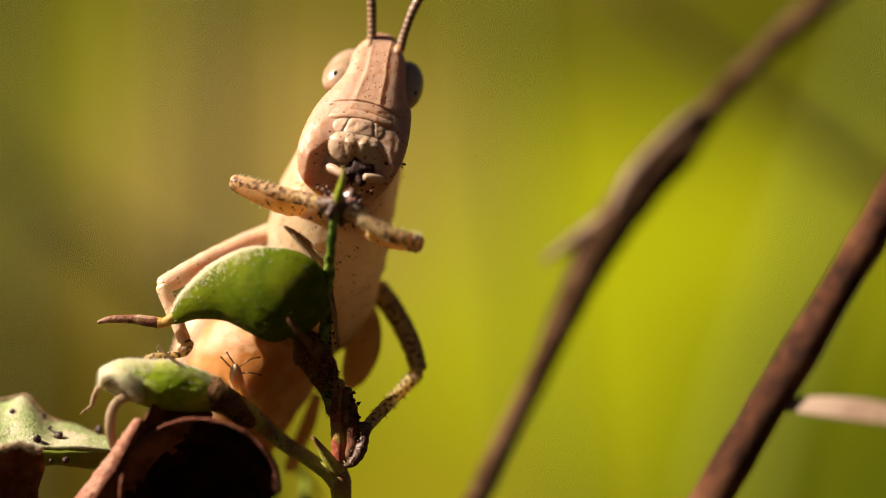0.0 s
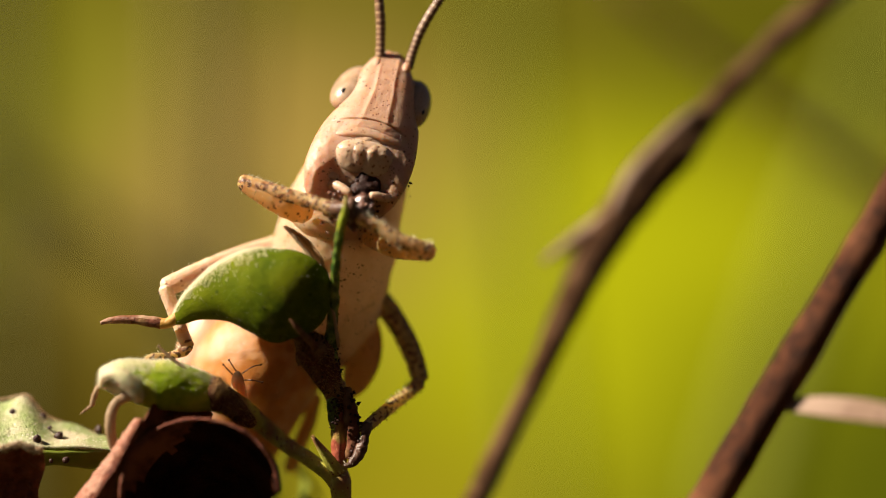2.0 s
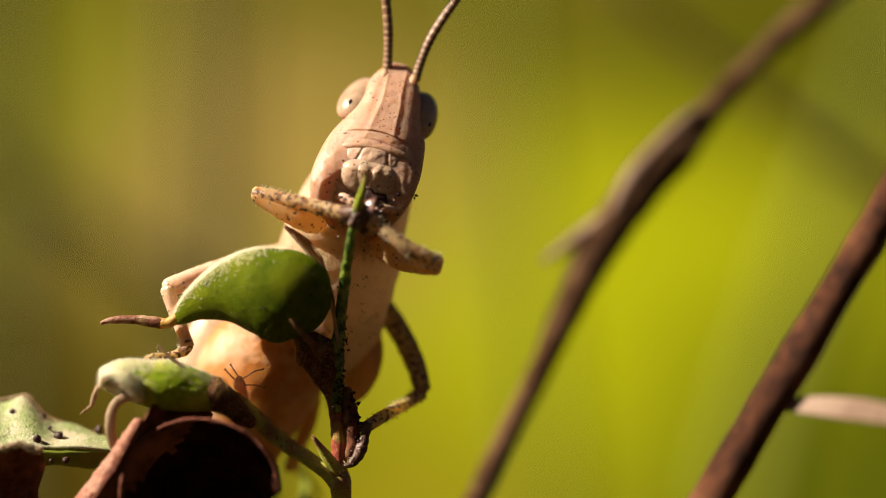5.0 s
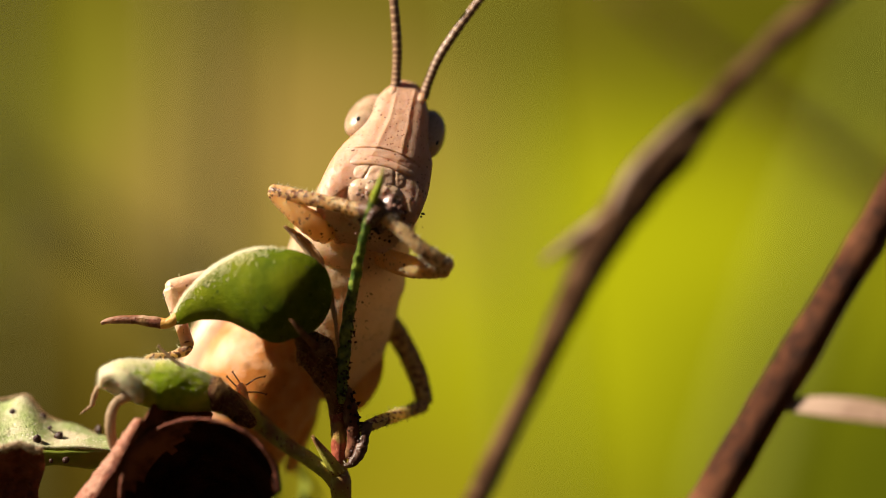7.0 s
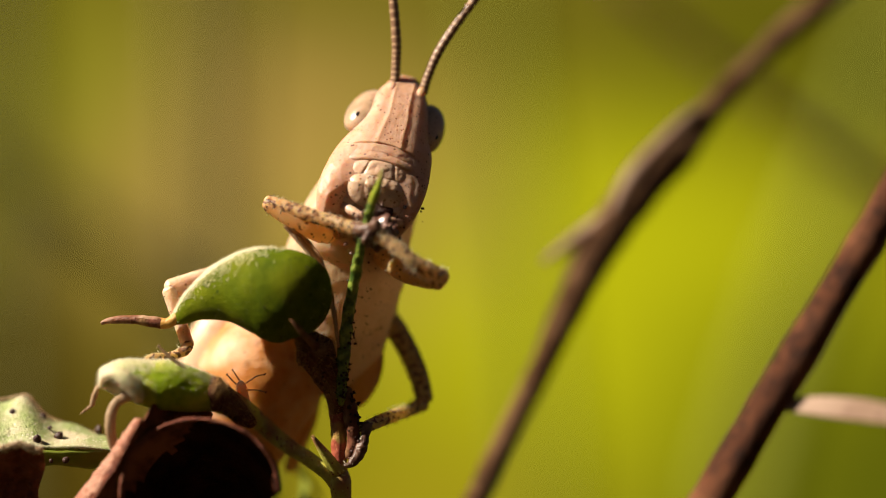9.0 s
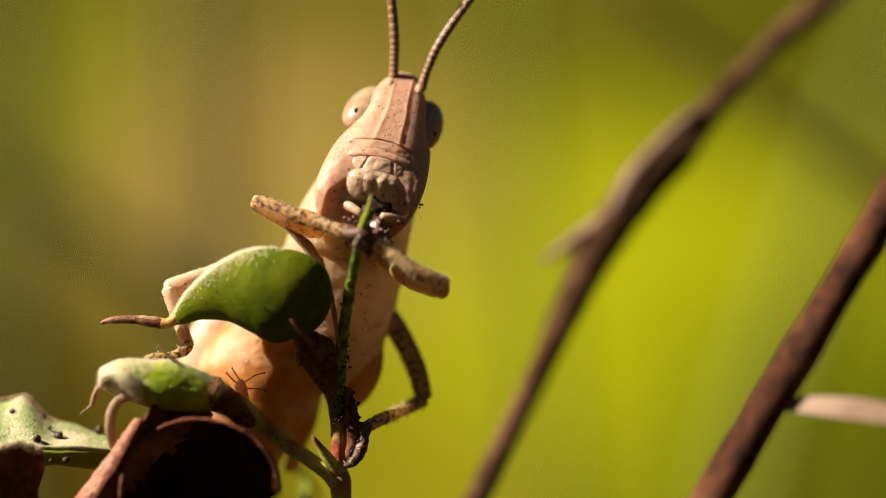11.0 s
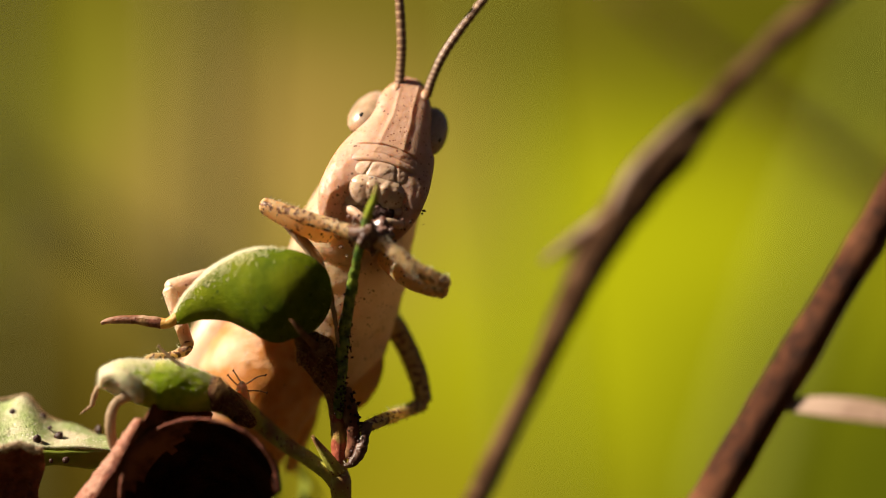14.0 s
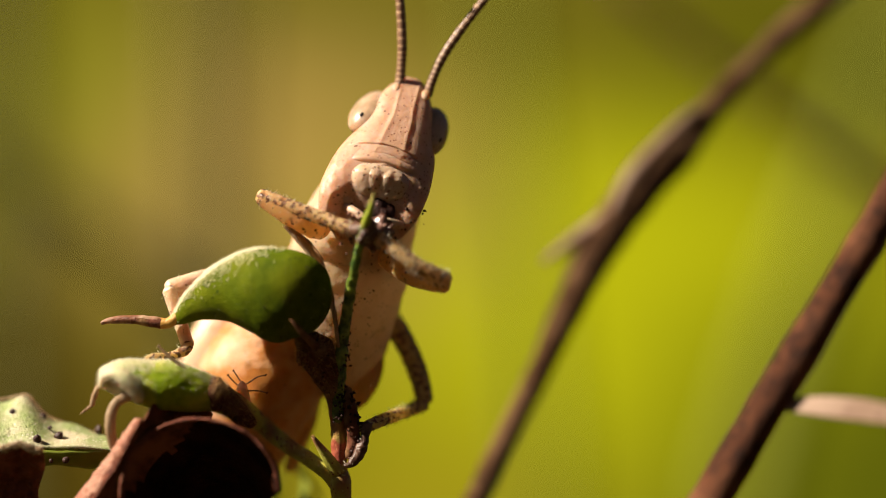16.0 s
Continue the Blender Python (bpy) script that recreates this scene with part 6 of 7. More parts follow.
    walk(LEGS["fl_foot"], [
        (0, at(-1.347, -4.5, 13.415)),
        (0.25, at(-1.48, -4.5, 13.341)),
        (0.5, at(-1.614, -4.5, 13.267)),
        (0.75, at(-1.658, -4.5, 13.252)),
        (1, at(-1.703, -4.5, 13.237)),
        (1.25, at(-0.754, -4.5, 13.593)),
        (1.5, at(-0.754, -4.5, 13.682)),
        (1.75, at(-0.739, -4.5, 13.415)),
        (2, at(-0.724, -4.5, 13.148)),
        (2.5, at(-0.724, -4.5, 12.822)),
        (3, at(-0.605, -4.5, 12.822)),
        (3.5, at(-0.516, -4.5, 12.703)),
        (4, at(-0.537, -4.5, 12.872)),
        (4.2, at(-0.546, -4.5, 12.94)),
        (5.2, at(-0.023, -4.5, 12.926)),
        (6.3, at(0.552, -4.5, 12.911)),
        (6.5, at(0.611, -4.5, 12.961)),
        (6.75, at(0.685, -4.5, 13.025)),
        (7, at(0.759, -4.5, 13.089)),
        (7.5, at(0.67, -4.5, 12.851)),
        (8, at(0.581, -4.5, 12.406)),
        (8.5, at(0.581, -4.5, 12.258)),
        (9, at(0.522, -4.5, 12.05)),
        (9.2, at(0.403, -4.5, 11.991)),
        (10.2, at(0.234, -4.5, 11.906)),
        (11.3, at(0.047, -4.5, 11.813)),
        (11.5, at(0.149, -4.5, 11.847)),
        (12, at(0.403, -4.5, 11.932)),
        (12.5, at(0.225, -4.5, 11.902)),
        (13, at(0.285, -4.5, 11.932)),
        (13.5, at(0.285, -4.5, 11.917)),
        (14, at(0.285, -4.5, 11.902)),
        (14.5, at(0.374, -4.5, 11.902)),
        (15, at(0.344, -4.5, 11.813)),
        (15.5, at(0.344, -4.5, 11.872)),
        (15.75, at(0.314, -4.5, 11.961)),
        (16, at(0.285, -4.5, 12.05)),
    ])
    walk(LEGS["fr_femur"], [
        (0, at(3.794, -2.3, 11.314, 0.1, 1.7, -3.0)),
        (0.25, at(3.794, -2.3, 11.238, 0.9, 3.2, -2.9)),
        (0.5, at(3.794, -2.3, 11.163, 1.8, 4.7, -2.7)),
        (0.75, at(3.704, -2.3, 11.073, 3.3, 7.6, -3.0)),
        (1, at(3.613, -2.3, 10.982, 4.7, 10.4, -3.3)),
        (1.25, at(3.96, -2.3, 11.012, 2.1, 4.9, -2.2)),
        (1.5, at(4.307, -2.3, 11.042, -0.3, 0.1, -0.9)),
        (1.75, at(4.352, -2.3, 10.922, -0.7, -0.7, -0.8)),
        (2, at(4.397, -2.3, 10.801, -1.1, -1.5, -0.7)),
        (2.5, at(4.397, -2.3, 10.56, 0.4, 1.2, -1.0)),
        (3, at(4.548, -2.3, 10.56, 0.5, 1.2, -0.4)),
        (3.5, at(4.397, -2.3, 10.198, 2.9, 5.8, -1.3)),
        (4, at(4.548, -2.3, 10.138, 2.1, 3.8, -0.5)),
        (4.2, at(4.578, -2.3, 10.138, 1.9, 3.5, -0.5)),
        (5.2, at(4.779, -2.3, 10.051, 0.6, 1.0, -0.1)),
        (6.3, at(5, -2.3, 9.957, -0.9, -1.7, 0.4)),
        (6.5, at(5.031, -2.3, 9.927, -1.8, -3.2, 0.4)),
        (6.75, at(5.091, -2.3, 9.881, -2.0, -3.5, 0.5)),
        (7, at(5.151, -2.3, 9.836, -2.1, -3.8, 0.6)),
        (7.5, at(4.94, -2.3, 9.836, -1.4, -2.1, -0.4)),
        (8, at(5, -2.3, 9.655)),
        (8.5, at(5, -2.3, 9.504, 1.0, 1.8, -0.1)),
        (9, at(4.91, -2.3, 9.354, 2.4, 4.6, -0.8)),
        (9.2, at(4.729, -2.3, 9.323, 3.7, 7.4, -1.6)),
        (10.2, at(4.916, -2.3, 9.151, 4.6, 8.0, -0.2)),
        (11.3, at(5.121, -2.3, 8.962, 5.5, 8.6, 1.3)),
        (11.5, at(5.121, -2.3, 8.962, 5.3, 8.3, 1.1)),
        (12, at(5.181, -2.3, 8.871, 5.0, 7.9, 0.8)),
        (12.5, at(5.242, -2.3, 8.871, 4.7, 7.3, 1.0)),
        (13, at(5.332, -2.3, 8.841, 4.0, 6.3, 0.7)),
        (13.5, at(5.362, -2.3, 8.781, 3.7, 5.9, 0.6)),
        (14, at(5.091, -2.3, 8.962, 4.5, 7.8, -0.2)),
        (14.5, at(5.031, -2.3, 9.022, 5.0, 8.8, -0.2)),
        (15, at(5.031, -2.3, 9.022, 5.0, 8.8, -0.2)),
        (15.5, at(5.031, -2.3, 9.022, 5.0, 8.8, -0.2)),
        (15.75, at(5.106, -2.3, 9.112, 4.0, 6.9, -0.1)),
        (16, at(5.181, -2.3, 9.203, 2.9, 5.0, 0.0)),
    ])
    walk(LEGS["fr_tibia"], [
        (0, at(3.885, -2.3, 11.434, 4.0, -9.6, -4.3)),
        (0.25, at(3.885, -2.3, 11.359, 4.0, -10.1, -5.0)),
        (0.5, at(3.885, -2.3, 11.284, 4.0, -10.6, -5.6)),
        (0.75, at(3.794, -2.3, 11.193, 3.5, -9.7, -5.3)),
        (1, at(3.704, -2.3, 11.103, 3.0, -8.9, -5.0)),
        (1.25, at(4.051, -2.3, 11.133, 1.0, -3.2, -1.7)),
        (1.5, at(4.397, -2.3, 11.163, 0.7, -4.5, -3.5)),
        (1.75, at(4.443, -2.3, 11.042, 1.6, -5.9, -3.7)),
        (2, at(4.488, -2.3, 10.922, 2.5, -7.3, -4.0)),
        (2.5, at(4.488, -2.3, 10.68, 3.0, -8.0, -4.1)),
        (3, at(4.639, -2.3, 10.68, 3.0, -8.2, -4.2)),
        (3.5, at(4.488, -2.3, 10.319, 1.5, -4.9, -2.8)),
        (4, at(4.639, -2.3, 10.258, 0.2, -3.8, -3.5)),
        (4.2, at(4.669, -2.3, 10.258, -0.2, -3.4, -3.7)),
        (5.2, at(4.87, -2.3, 10.172, -0.7, -1.2, -2.1)),
        (6.3, at(5.091, -2.3, 10.077, -1.2, 1.6, -0.2)),
        (6.5, at(5.121, -2.3, 10.047, -1.6, 2.5, -0.0)),
        (6.75, at(5.181, -2.3, 10.002, -2.2, 3.5, 0.0)),
        (7, at(5.242, -2.3, 9.957, -2.8, 4.4, 0.0)),
        (7.5, at(5.031, -2.3, 9.957, -1.5, 3.3, 0.8)),
        (8, at(5.091, -2.3, 9.776)),
        (8.5, at(5.091, -2.3, 9.625, -0.0, 0.0, -0.0)),
        (9, at(5, -2.3, 9.474, 0.3, -0.3, 0.2)),
        (9.2, at(4.82, -2.3, 9.444, 0.5, -0.2, 0.6)),
        (10.2, at(5.006, -2.3, 9.272, -0.0, -1.5, -1.5)),
        (11.3, at(5.212, -2.3, 9.082, -0.4, -2.8, -3.4)),
        (11.5, at(5.212, -2.3, 9.082, -0.7, -2.0, -2.9)),
        (12, at(5.272, -2.3, 8.992, -1.7, 0.5, -1.9)),
        (12.5, at(5.332, -2.3, 8.992, -1.4, -1.1, -3.1)),
        (13, at(5.423, -2.3, 8.962, -1.7, -0.7, -3.2)),
        (13.5, at(5.453, -2.3, 8.901, -1.9, -0.6, -3.3)),
        (14, at(5.181, -2.3, 9.082, -1.0, -0.6, -2.1)),
        (14.5, at(5.121, -2.3, 9.142, -0.7, -0.3, -1.3)),
        (15, at(5.121, -2.3, 9.142, -0.2, -1.2, -1.5)),
        (15.5, at(5.121, -2.3, 9.142, -0.5, -0.7, -1.5)),
        (15.75, at(5.197, -2.3, 9.233, -0.5, -1.3, -2.0)),
        (16, at(5.272, -2.3, 9.323, -0.5, -1.9, -2.6)),
    ])
    walk(LEGS["fr_foot"], [
        (0, at(-0.101, -4.5, 13.029)),
        (0.25, at(-0.234, -4.5, 12.955)),
        (0.5, at(-0.368, -4.5, 12.881)),
        (0.75, at(-0.412, -4.5, 12.866)),
        (1, at(-0.457, -4.5, 12.851)),
        (1.25, at(0.492, -4.5, 13.207)),
        (1.5, at(0.492, -4.5, 13.296)),
        (1.75, at(0.507, -4.5, 13.029)),
        (2, at(0.522, -4.5, 12.762)),
        (2.5, at(0.522, -4.5, 12.436)),
        (3, at(0.641, -4.5, 12.436)),
        (3.5, at(0.73, -4.5, 12.317)),
        (4, at(0.708, -4.5, 12.487)),
        (4.2, at(0.7, -4.5, 12.555)),
        (5.2, at(1.223, -4.5, 12.541)),
        (6.3, at(1.797, -4.5, 12.525)),
        (6.5, at(1.857, -4.5, 12.576)),
        (6.75, at(1.931, -4.5, 12.639)),
        (7, at(2.005, -4.5, 12.703)),
        (7.5, at(1.916, -4.5, 12.466)),
        (8, at(1.827, -4.5, 12.021)),
        (8.5, at(1.827, -4.5, 11.872)),
        (9, at(1.768, -4.5, 11.665)),
        (9.2, at(1.649, -4.5, 11.605)),
        (10.2, at(1.48, -4.5, 11.521)),
        (11.3, at(1.293, -4.5, 11.427)),
        (11.5, at(1.395, -4.5, 11.461)),
        (12, at(1.649, -4.5, 11.546)),
        (12.5, at(1.471, -4.5, 11.516)),
        (13, at(1.53, -4.5, 11.546)),
        (13.5, at(1.53, -4.5, 11.531)),
        (14, at(1.53, -4.5, 11.516)),
        (14.5, at(1.619, -4.5, 11.516)),
        (15, at(1.59, -4.5, 11.427)),
        (15.5, at(1.59, -4.5, 11.487)),
        (15.75, at(1.56, -4.5, 11.576)),
        (16, at(1.53, -4.5, 11.665)),
    ])
    walk(LEGS["mr_tibia"], [
        (0, at(3.632, 1.113, 4.237, 18.1, -13.4, -4.3)),
        (0.25, at(3.632, 1.068, 4.284, 18.8, -13.7, -4.8)),
        (0.5, at(3.632, 1.023, 4.33, 19.4, -14.0, -5.3)),
        (0.75, at(3.617, 0.908, 4.454, 21.2, -14.9, -6.4)),
        (1, at(3.601, 0.782, 4.579, 23.1, -15.6, -7.7)),
        (1.25, at(3.663, 1.054, 4.268, 18.7, -13.5, -5.1)),
        (1.5, at(3.725, 1.271, 3.957, 14.8, -11.2, -3.2)),
        (1.75, at(3.725, 1.377, 3.817, 13.0, -10.2, -2.1)),
        (2, at(3.725, 1.474, 3.677, 11.4, -9.2, -1.1)),
        (2.5, at(3.725, 1.534, 3.584, 10.3, -8.6, -0.5)),
        (3, at(3.725, 1.515, 3.615, 10.7, -8.8, -0.7)),
        (3.5, at(3.725, 1.515, 3.615, 10.7, -8.8, -0.7)),
        (4, at(3.787, 1.593, 3.398, 8.4, -7.0, -0.4)),
        (4.2, at(3.787, 1.61, 3.367, 8.1, -6.8, -0.2)),
        (5.2, at(3.876, 1.696, 3.041, 4.9, -4.1, -0.1)),
        (6.3, at(3.974, 1.752, 2.683, 1.5, -1.2, -0.4)),
        (6.5, at(3.974, 1.8, 2.528)),
        (6.75, at(3.974, 1.813, 2.481, -0.5, 0.3, 0.1)),
        (7, at(3.974, 1.825, 2.434, -0.9, 0.7, 0.2)),
        (7.5, at(3.974, 1.8, 2.528)),
        (8, at(3.974, 1.8, 2.528)),
        (8.5, at(3.974, 1.8, 2.528)),
        (9, at(3.974, 1.8, 2.528)),
        (9.2, at(3.974, 1.762, 2.652, 1.2, -0.9, -0.3)),
        (10.2, at(3.944, 1.778, 2.681, 1.4, -1.2, 0.1)),
        (11.3, at(3.912, 1.794, 2.714, 1.7, -1.6, 0.5)),
        (11.5, at(3.912, 1.804, 2.683, 1.4, -1.3, 0.6)),
        (12, at(3.912, 1.851, 2.528, -0.1, -0.2, 0.9)),
        (12.5, at(3.912, 1.876, 2.434, -1.0, 0.5, 1.1)),
        (13, at(3.974, 1.868, 2.248, -2.7, 2.1, 0.5)),
        (13.5, at(3.974, 1.868, 2.248, -2.7, 2.1, 0.5)),
        (14, at(3.912, 1.859, 2.496, -0.4, 0.1, 1.0)),
        (14.5, at(3.912, 1.851, 2.528, -0.1, -0.2, 0.9)),
        (15, at(3.881, 1.876, 2.528, -0.2, -0.2, 1.4)),
        (15.5, at(3.881, 1.876, 2.528, -0.2, -0.2, 1.4)),
        (15.75, at(3.927, 1.843, 2.512, -0.2, -0.0, 0.7)),
        (16, at(3.974, 1.809, 2.496, -0.3, 0.2, 0.1)),
    ])
    walk(LEGS["mr_femur"], [
        (0, at(3.699, 1.313, 4.447, -4.9, -1.9, -1.7)),
        (0.25, at(3.699, 1.268, 4.495, -5.2, -1.9, -1.8)),
        (0.5, at(3.7, 1.223, 4.544, -5.5, -2.0, -2.0)),
        (0.75, at(3.685, 1.108, 4.673, -6.3, -1.9, -2.4)),
        (1, at(3.671, 0.982, 4.802, -7.2, -1.9, -2.8)),
        (1.25, at(3.73, 1.254, 4.48, -5.5, -1.7, -2.1)),
        (1.5, at(3.79, 1.471, 4.16, -4.0, -1.4, -1.5)),
        (1.75, at(3.789, 1.577, 4.015, -3.4, -1.5, -1.1)),
        (2, at(3.789, 1.674, 3.87, -2.8, -1.6, -0.8)),
        (2.5, at(3.788, 1.734, 3.774, -2.1, -0.9, -0.7)),
        (3, at(3.788, 1.715, 3.806, -2.3, -0.4, -1.0)),
        (3.5, at(3.788, 1.715, 3.806, -2.3, -0.4, -1.0)),
        (4, at(3.85, 1.793, 3.585, -1.6, -0.9, -0.5)),
        (4.2, at(3.85, 1.81, 3.553, -1.4, -0.7, -0.5)),
        (5.2, at(3.938, 1.896, 3.222, -0.7, -0.5, -0.2)),
        (6.3, at(4.035, 1.952, 2.86, -0.3, -0.3, -0.0)),
        (6.5, at(4.035, 2, 2.702, -0.0, -0.2, 0.1)),
        (6.75, at(4.035, 2.013, 2.655, 0.0, 0.0, 0.0)),
        (7, at(4.034, 2.025, 2.607, 0.0, 0.3, -0.1)),
        (7.5, at(4.035, 2, 2.702, -0.1, -0.1, 0.0)),
        (8, at(4.035, 2, 2.702)),
        (8.5, at(4.035, 2, 2.702, -0.0, 0.2, -0.1)),
        (9, at(4.035, 2, 2.702, 0.2, 0.7, -0.1)),
        (9.2, at(4.035, 1.962, 2.829, 0.1, 0.7, -0.2)),
        (10.2, at(4.005, 1.978, 2.857, 0.1, 0.7, -0.2)),
        (11.3, at(3.972, 1.994, 2.889, 0.1, 0.6, -0.2)),
        (11.5, at(3.972, 2.004, 2.857, 0.1, 0.7, -0.2)),
        (12, at(3.972, 2.051, 2.699, 0.5, 1.5, -0.2)),
        (12.5, at(3.972, 2.076, 2.604, 0.9, 1.9, -0.2)),
        (13, at(4.034, 2.068, 2.418, 0.8, 2.4, -0.4)),
        (13.5, at(4.034, 2.068, 2.418, 0.4, 2.2, -0.5)),
        (14, at(3.972, 2.059, 2.667, 0.7, 2.2, -0.4)),
        (14.5, at(3.972, 2.051, 2.699, 1.0, 2.5, -0.3)),
        (15, at(3.941, 2.076, 2.697, 1.3, 2.8, -0.3)),
        (15.5, at(3.941, 2.076, 2.697, 1.3, 2.8, -0.3)),
        (15.75, at(3.988, 2.043, 2.684, 0.7, 2.3, -0.4)),
        (16, at(4.035, 2.009, 2.67, 0.2, 1.7, -0.5)),
    ])
    walk(LEGS["ml_femur"], [
        (0, at(-10.028, -1.400, 9.039, 3.5, -13.2, -0.5)),
        (0.25, at(-10.039, -1.400, 9.044, 3.6, -13.6, -0.5)),
        (0.5, at(-10.051, -1.400, 9.050, 3.7, -14.0, -0.5)),
        (0.75, at(-10.080, -1.400, 9.065, 3.9, -14.8, -0.6)),
        (1, at(-10.107, -1.400, 9.079, 4.2, -15.6, -0.7)),
        (1.25, at(-10.028, -1.400, 9.039, 3.5, -13.1, -0.5)),
        (1.5, at(-9.958, -1.400, 9.004, 2.8, -10.7, -0.4)),
        (1.75, at(-9.918, -1.400, 8.984, 2.5, -9.5, -0.3)),
        (2, at(-9.878, -1.400, 8.964, 2.1, -8.1, -0.2)),
        (2.5, at(-9.873, -1.400, 8.961, 2.1, -7.9, -0.2)),
        (3, at(-9.878, -1.400, 8.964, 2.1, -8.0, -0.3)),
        (3.5, at(-9.878, -1.400, 8.964, 2.1, -8.0, -0.3)),
        (4, at(-9.837, -1.400, 8.943, 1.7, -6.5, -0.1)),
        (4.2, at(-9.832, -1.400, 8.941, 1.7, -6.4, -0.1)),
        (5.2, at(-9.770, -1.400, 8.910, 1.1, -4.0, -0.1)),
        (6.3, at(-9.701, -1.400, 8.875, 0.4, -1.4, -0.0)),
        (6.5, at(-9.663, -1.400, 8.857, -0.0, -0.0, 0.0)),
        (6.75, at(-9.649, -1.400, 8.850, -0.1, 0.5, 0.0)),
        (7, at(-9.635, -1.400, 8.843, -0.3, 1.1, -0.0)),
        (7.5, at(-9.659, -1.400, 8.855, -0.0, 0.2, 0.0)),
        (8, at(-9.663, -1.400, 8.857)),
        (8.5, at(-9.663, -1.400, 8.857, -0.0, 0.0, -0.0)),
        (9, at(-9.678, -1.400, 8.864, 0.1, -0.5, -0.1)),
        (9.2, at(-9.715, -1.400, 8.882, 0.5, -1.9, -0.1)),
        (10.2, at(-9.710, -1.400, 8.880, 0.5, -1.7, -0.1)),
        (11.3, at(-9.706, -1.400, 8.877, 0.4, -1.6, -0.1)),
        (11.5, at(-9.697, -1.400, 8.873, 0.3, -1.2, -0.1)),
        (12, at(-9.663, -1.400, 8.857, -0.0, 0.1, -0.1)),
        (12.5, at(-9.654, -1.400, 8.852, -0.1, 0.5, -0.1)),
        (13, at(-9.622, -1.400, 8.836, -0.4, 1.8, -0.2)),
        (13.5, at(-9.598, -1.400, 8.824, -0.7, 2.7, -0.2)),
        (14, at(-9.663, -1.400, 8.857, -0.0, 0.1, -0.2)),
        (14.5, at(-9.697, -1.400, 8.873, 0.3, -1.1, -0.2)),
        (15, at(-9.697, -1.400, 8.873, 0.3, -1.1, -0.2)),
        (15.5, at(-9.697, -1.400, 8.873, 0.3, -1.1, -0.2)),
        (15.75, at(-9.680, -1.400, 8.865, 0.2, -0.5, -0.2)),
        (16, at(-9.663, -1.400, 8.857, -0.0, 0.2, -0.2)),
    ])
    walk(LEGS["ml_tibia"], [
        (0, at(-10.005, -1.600, 8.981, 1.4, -3.3, 2.8)),
        (0.25, at(-10.017, -1.600, 8.987, 1.4, -3.4, 2.9)),
        (0.5, at(-10.029, -1.600, 8.993, 1.4, -3.5, 3.0)),
        (0.75, at(-10.057, -1.600, 9.007, 1.5, -3.8, 3.2)),
        (1, at(-10.085, -1.600, 9.021, 1.6, -4.0, 3.4)),
        (1.25, at(-10.005, -1.600, 8.981, 1.4, -3.3, 2.8)),
        (1.5, at(-9.935, -1.600, 8.947, 1.1, -2.7, 2.3)),
        (1.75, at(-9.896, -1.600, 8.926, 1.0, -2.4, 2.0)),
        (2, at(-9.856, -1.600, 8.906, 0.8, -2.0, 1.7)),
        (2.5, at(-9.851, -1.600, 8.904, 0.8, -2.0, 1.7)),
        (3, at(-9.856, -1.600, 8.906, 0.8, -2.0, 1.7)),
        (3.5, at(-9.856, -1.600, 8.906, 0.8, -2.0, 1.7)),
        (4, at(-9.815, -1.600, 8.885, 0.7, -1.6, 1.4)),
        (4.2, at(-9.810, -1.600, 8.883, 0.7, -1.6, 1.4)),
        (5.2, at(-9.748, -1.600, 8.852, 0.4, -1.0, 0.9)),
        (6.3, at(-9.679, -1.600, 8.818, 0.2, -0.4, 0.3)),
        (6.5, at(-9.642, -1.600, 8.800)),
        (6.75, at(-9.628, -1.600, 8.793, -0.1, 0.1, -0.1)),
        (7, at(-9.613, -1.600, 8.786, -0.1, 0.3, -0.2)),
        (7.5, at(-9.637, -1.600, 8.797, -0.0, 0.0, -0.0)),
        (8, at(-9.642, -1.600, 8.800)),
        (8.5, at(-9.642, -1.600, 8.800)),
        (9, at(-9.656, -1.600, 8.806, 0.1, -0.1, 0.1)),
        (9.2, at(-9.693, -1.600, 8.825, 0.2, -0.5, 0.4)),
        (10.2, at(-9.688, -1.600, 8.822, 0.2, -0.5, 0.4)),
        (11.3, at(-9.684, -1.600, 8.820, 0.2, -0.4, 0.4)),
        (11.5, at(-9.675, -1.600, 8.815, 0.1, -0.3, 0.3)),
        (12, at(-9.642, -1.600, 8.800)),
        (12.5, at(-9.632, -1.600, 8.795, -0.0, 0.1, -0.1)),
        (13, at(-9.600, -1.600, 8.778, -0.2, 0.4, -0.4)),
        (13.5, at(-9.577, -1.600, 8.767, -0.3, 0.6, -0.6)),
        (14, at(-9.642, -1.600, 8.800)),
        (14.5, at(-9.675, -1.600, 8.815, 0.1, -0.3, 0.3)),
        (15, at(-9.675, -1.600, 8.815, 0.1, -0.3, 0.3)),
        (15.5, at(-9.675, -1.600, 8.815, 0.1, -0.3, 0.3)),
        (15.75, at(-9.658, -1.600, 8.807, 0.1, -0.2, 0.1)),
        (16, at(-9.642, -1.600, 8.800)),
    ])
    # chewing: how far the lip is drawn up and the jaws stand apart
    chew = ((0, 0.0), (0.4, 0.0), (0.7, 0.15), (1.0, 1.0), (1.2, 0.8), (1.6, 0.15), (2.0, 0.9), (2.6, 1.0), (3.2, 0.9), (3.5, 1.0), (3.8, 0.6), (4.2, 0.4), (5.2, 0.1), (6.3, 0.0),
            (9.2, 0.0), (11.3, 0.15), (12.0, 0.0), (15.7, 0.0), (15.9, 0.75), (16.0, 1.0))
    shut = hp(0, 3.0, 0) - HO
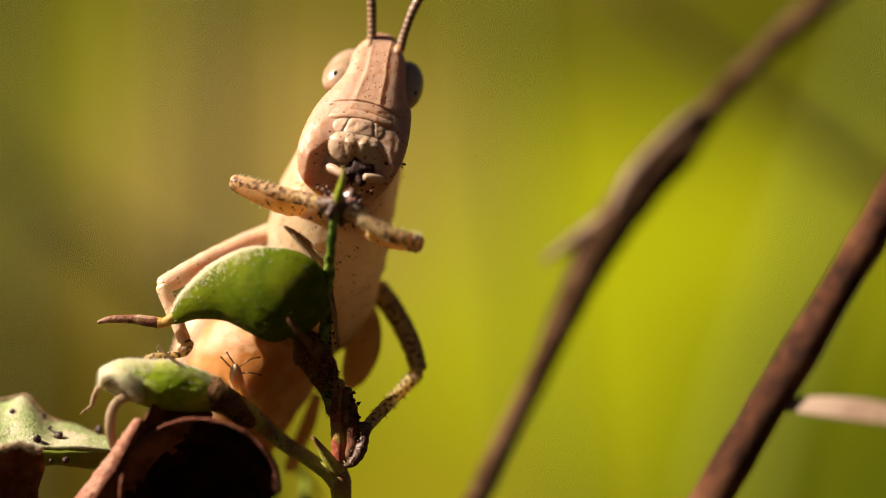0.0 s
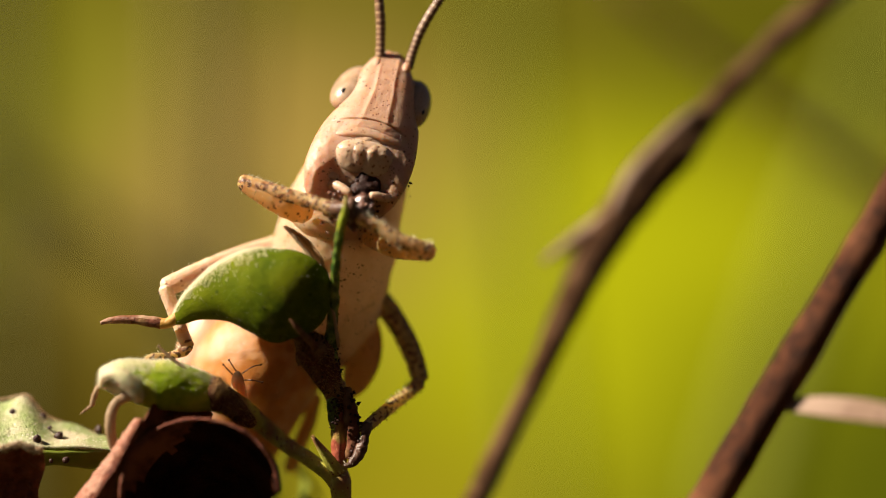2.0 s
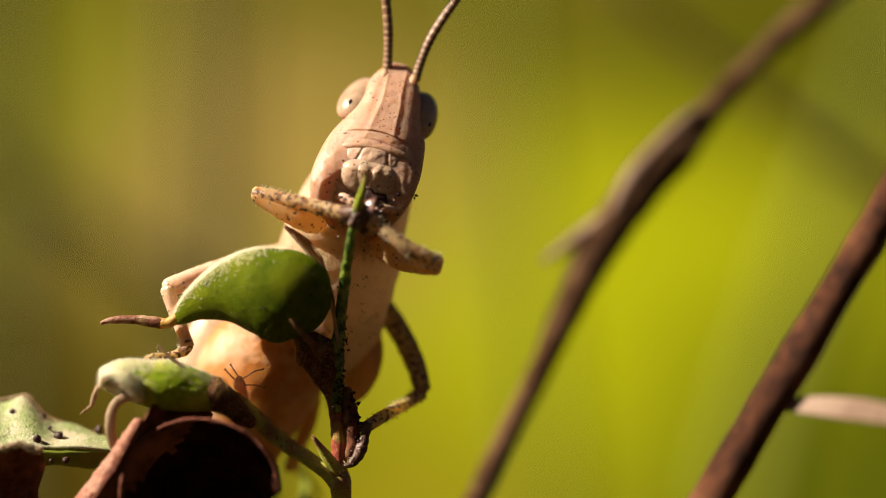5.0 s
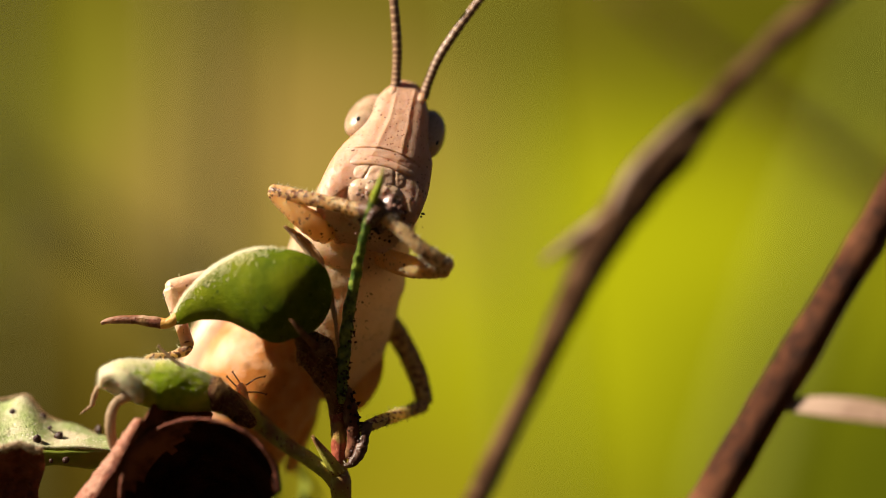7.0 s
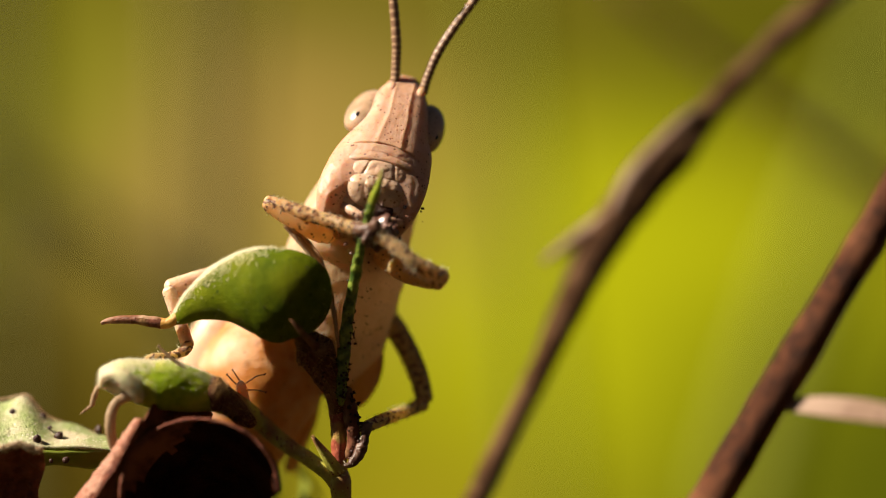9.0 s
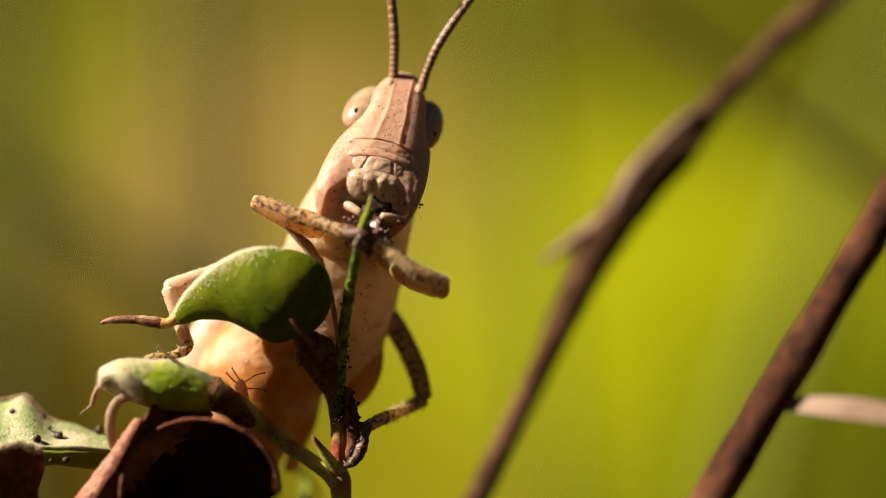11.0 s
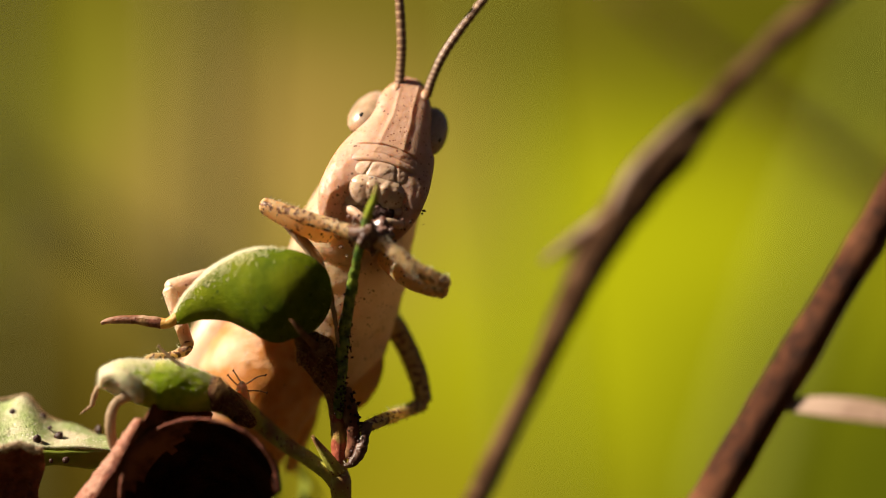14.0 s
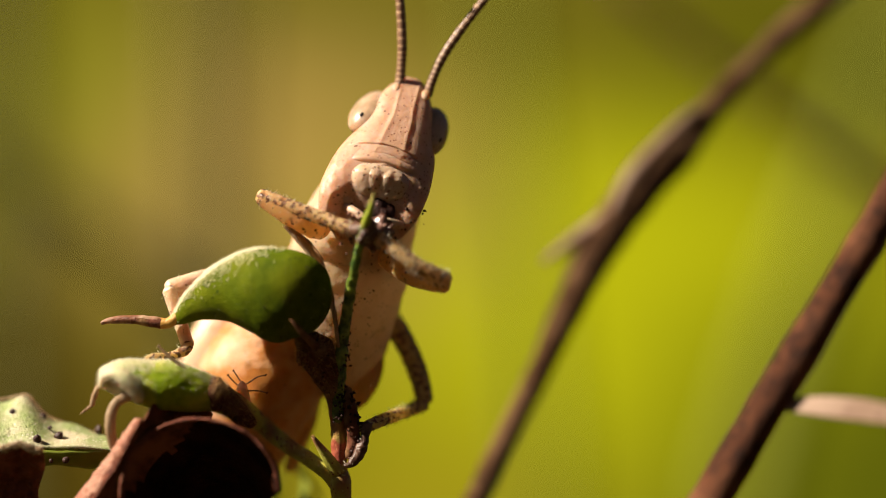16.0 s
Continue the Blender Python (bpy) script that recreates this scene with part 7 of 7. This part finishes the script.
    walk(MOVING["labrum"], [(t, at(*(shut - HV * 0.50 * o + HW * 0.22 * o), -3 * o)) for t, o in chew])
    walk(MOVING["lip_root"], [(t, at(*(shut - HV * 0.50 * o + HW * 0.02 * o))) for t, o in chew])
    for key, u, side in (("jaw_a", -1.42, -1), ("jaw_b", 1.08, 1)):
        rest = hp(u, 3.0, 0) - HO
        walk(MOVING[key], [(t, at(*(rest + HU * 0.26 * side * o - HV * 0.05 * o))) for t, o in chew])
    walk(MOVING["shoot"], [
        (0, at(-0.663, -1.493, 142.175, -0.1, -5.7, -1.5)),
        (0.25, at(-0.666, -1.485, 142.143, -0.1, -6.0, -1.5)),
        (0.5, at(-0.668, -1.477, 142.112, -0.0, -6.2, -1.6)),
        (0.75, at(-0.686, -1.393, 141.8, 0.4, -6.8, -1.9)),
        (1, at(-0.696, -1.306, 141.492, 0.8, -7.5, -2.2)),
        (1.25, at(-0.505, -1.168, 141.044, 1.5, -7.6, -2.3)),
        (1.5, at(-0.311, -1.02, 140.601, 2.2, -7.7, -2.6)),
        (1.75, at(-0.313, -1.045, 140.673, 2.1, -7.1, -2.4)),
        (2, at(-0.314, -1.07, 140.748, 1.9, -6.5, -2.2)),
        (2.5, at(-0.3, -1.118, 140.892, 1.7, -5.8, -1.9)),
        (3, at(-0.221, -1.373, 141.729, 0.5, -4.7, -1.3)),
        (3.5, at(-0.193, -1.389, 141.786, 0.4, -4.5, -1.3)),
        (4, at(-0.204, -1.362, 141.69, 0.5, -4.5, -1.3)),
        (4.2, at(-0.208, -1.351, 141.651, 0.6, -4.4, -1.3)),
        (5.2, at(-0.078, -1.417, 141.889, 0.3, -2.8, -0.8)),
        (6.3, at(0.085, -1.49, 142.162, 0.0, -1.0, -0.3)),
        (6.5, at(0.091, -1.499, 142.197, -0.0, -0.7, -0.2)),
        (6.75, at(0.099, -1.51, 142.241, -0.1, -0.3, -0.1)),
        (7, at(0.108, -1.522, 142.286, -0.1, 0.1, 0.0)),
        (7.5, at(0.094, -1.503, 142.214, -0.0, -0.0, 0.0)),
        (8, at(0.08, -1.485, 142.143, 0.1, -0.1, -0.0)),
        (8.5, at(0.085, -1.492, 142.169, 0.0, -0.1, -0.0)),
        (9, at(0.091, -1.499, 142.196, 0.0, -0.1, -0.0)),
        (9.2, at(0.085, -1.49, 142.162, 0.0, -1.0, -0.3)),
        (10.2, at(-0.019, -1.317, 141.539, 0.8, -1.3, -0.5)),
        (11.3, at(-0.124, -1.104, 140.863, 1.8, -1.6, -0.8)),
        (11.5, at(-0.109, -1.145, 140.986, 1.6, -1.4, -0.7)),
        (12, at(-0.068, -1.243, 141.294, 1.2, -0.8, -0.4)),
        (12.5, at(-0.085, -1.219, 141.221, 1.3, -0.6, -0.4)),
        (13, at(-0.079, -1.255, 141.337, 1.2, 0.3, -0.1)),
        (13.5, at(-0.058, -1.273, 141.393, 1.0, -0.3, -0.3)),
        (14, at(-0.04, -1.293, 141.462, 0.9, -0.7, -0.4)),
        (14.5, at(-0.024, -1.314, 141.531, 0.8, -1.0, -0.4)),
        (15, at(-0.033, -1.299, 141.478, 0.9, -1.0, -0.4)),
        (15.5, at(-0.033, -1.299, 141.478, 0.9, -1.0, -0.4)),
        (15.75, at(-0.072, -1.227, 141.245, 1.2, -1.1, -0.5)),
        (16, at(-0.11, -1.153, 141.013, 1.6, -1.1, -0.6)),
    ])
    walk(MOVING["pod"], [
        (0, at(-0.352, -1, 142.504)),
        (0.5, at(-0.352, -1, 142.504)),
        (1, at(-0.352, -1, 142.504)),
        (1.25, at(-0.276, -1, 142.489)),
        (1.5, at(-0.201, -1, 142.474)),
        (2, at(-0.201, -1, 142.474)),
        (3.5, at(-0.201, -1, 142.474)),
        (6.3, at(-0.171, -1, 142.474)),
        (9, at(-0.171, -1, 142.474)),
        (12, at(-0.171, -1, 142.474)),
        (16, at(-0.171, -1, 142.474)),
    ])


motions()
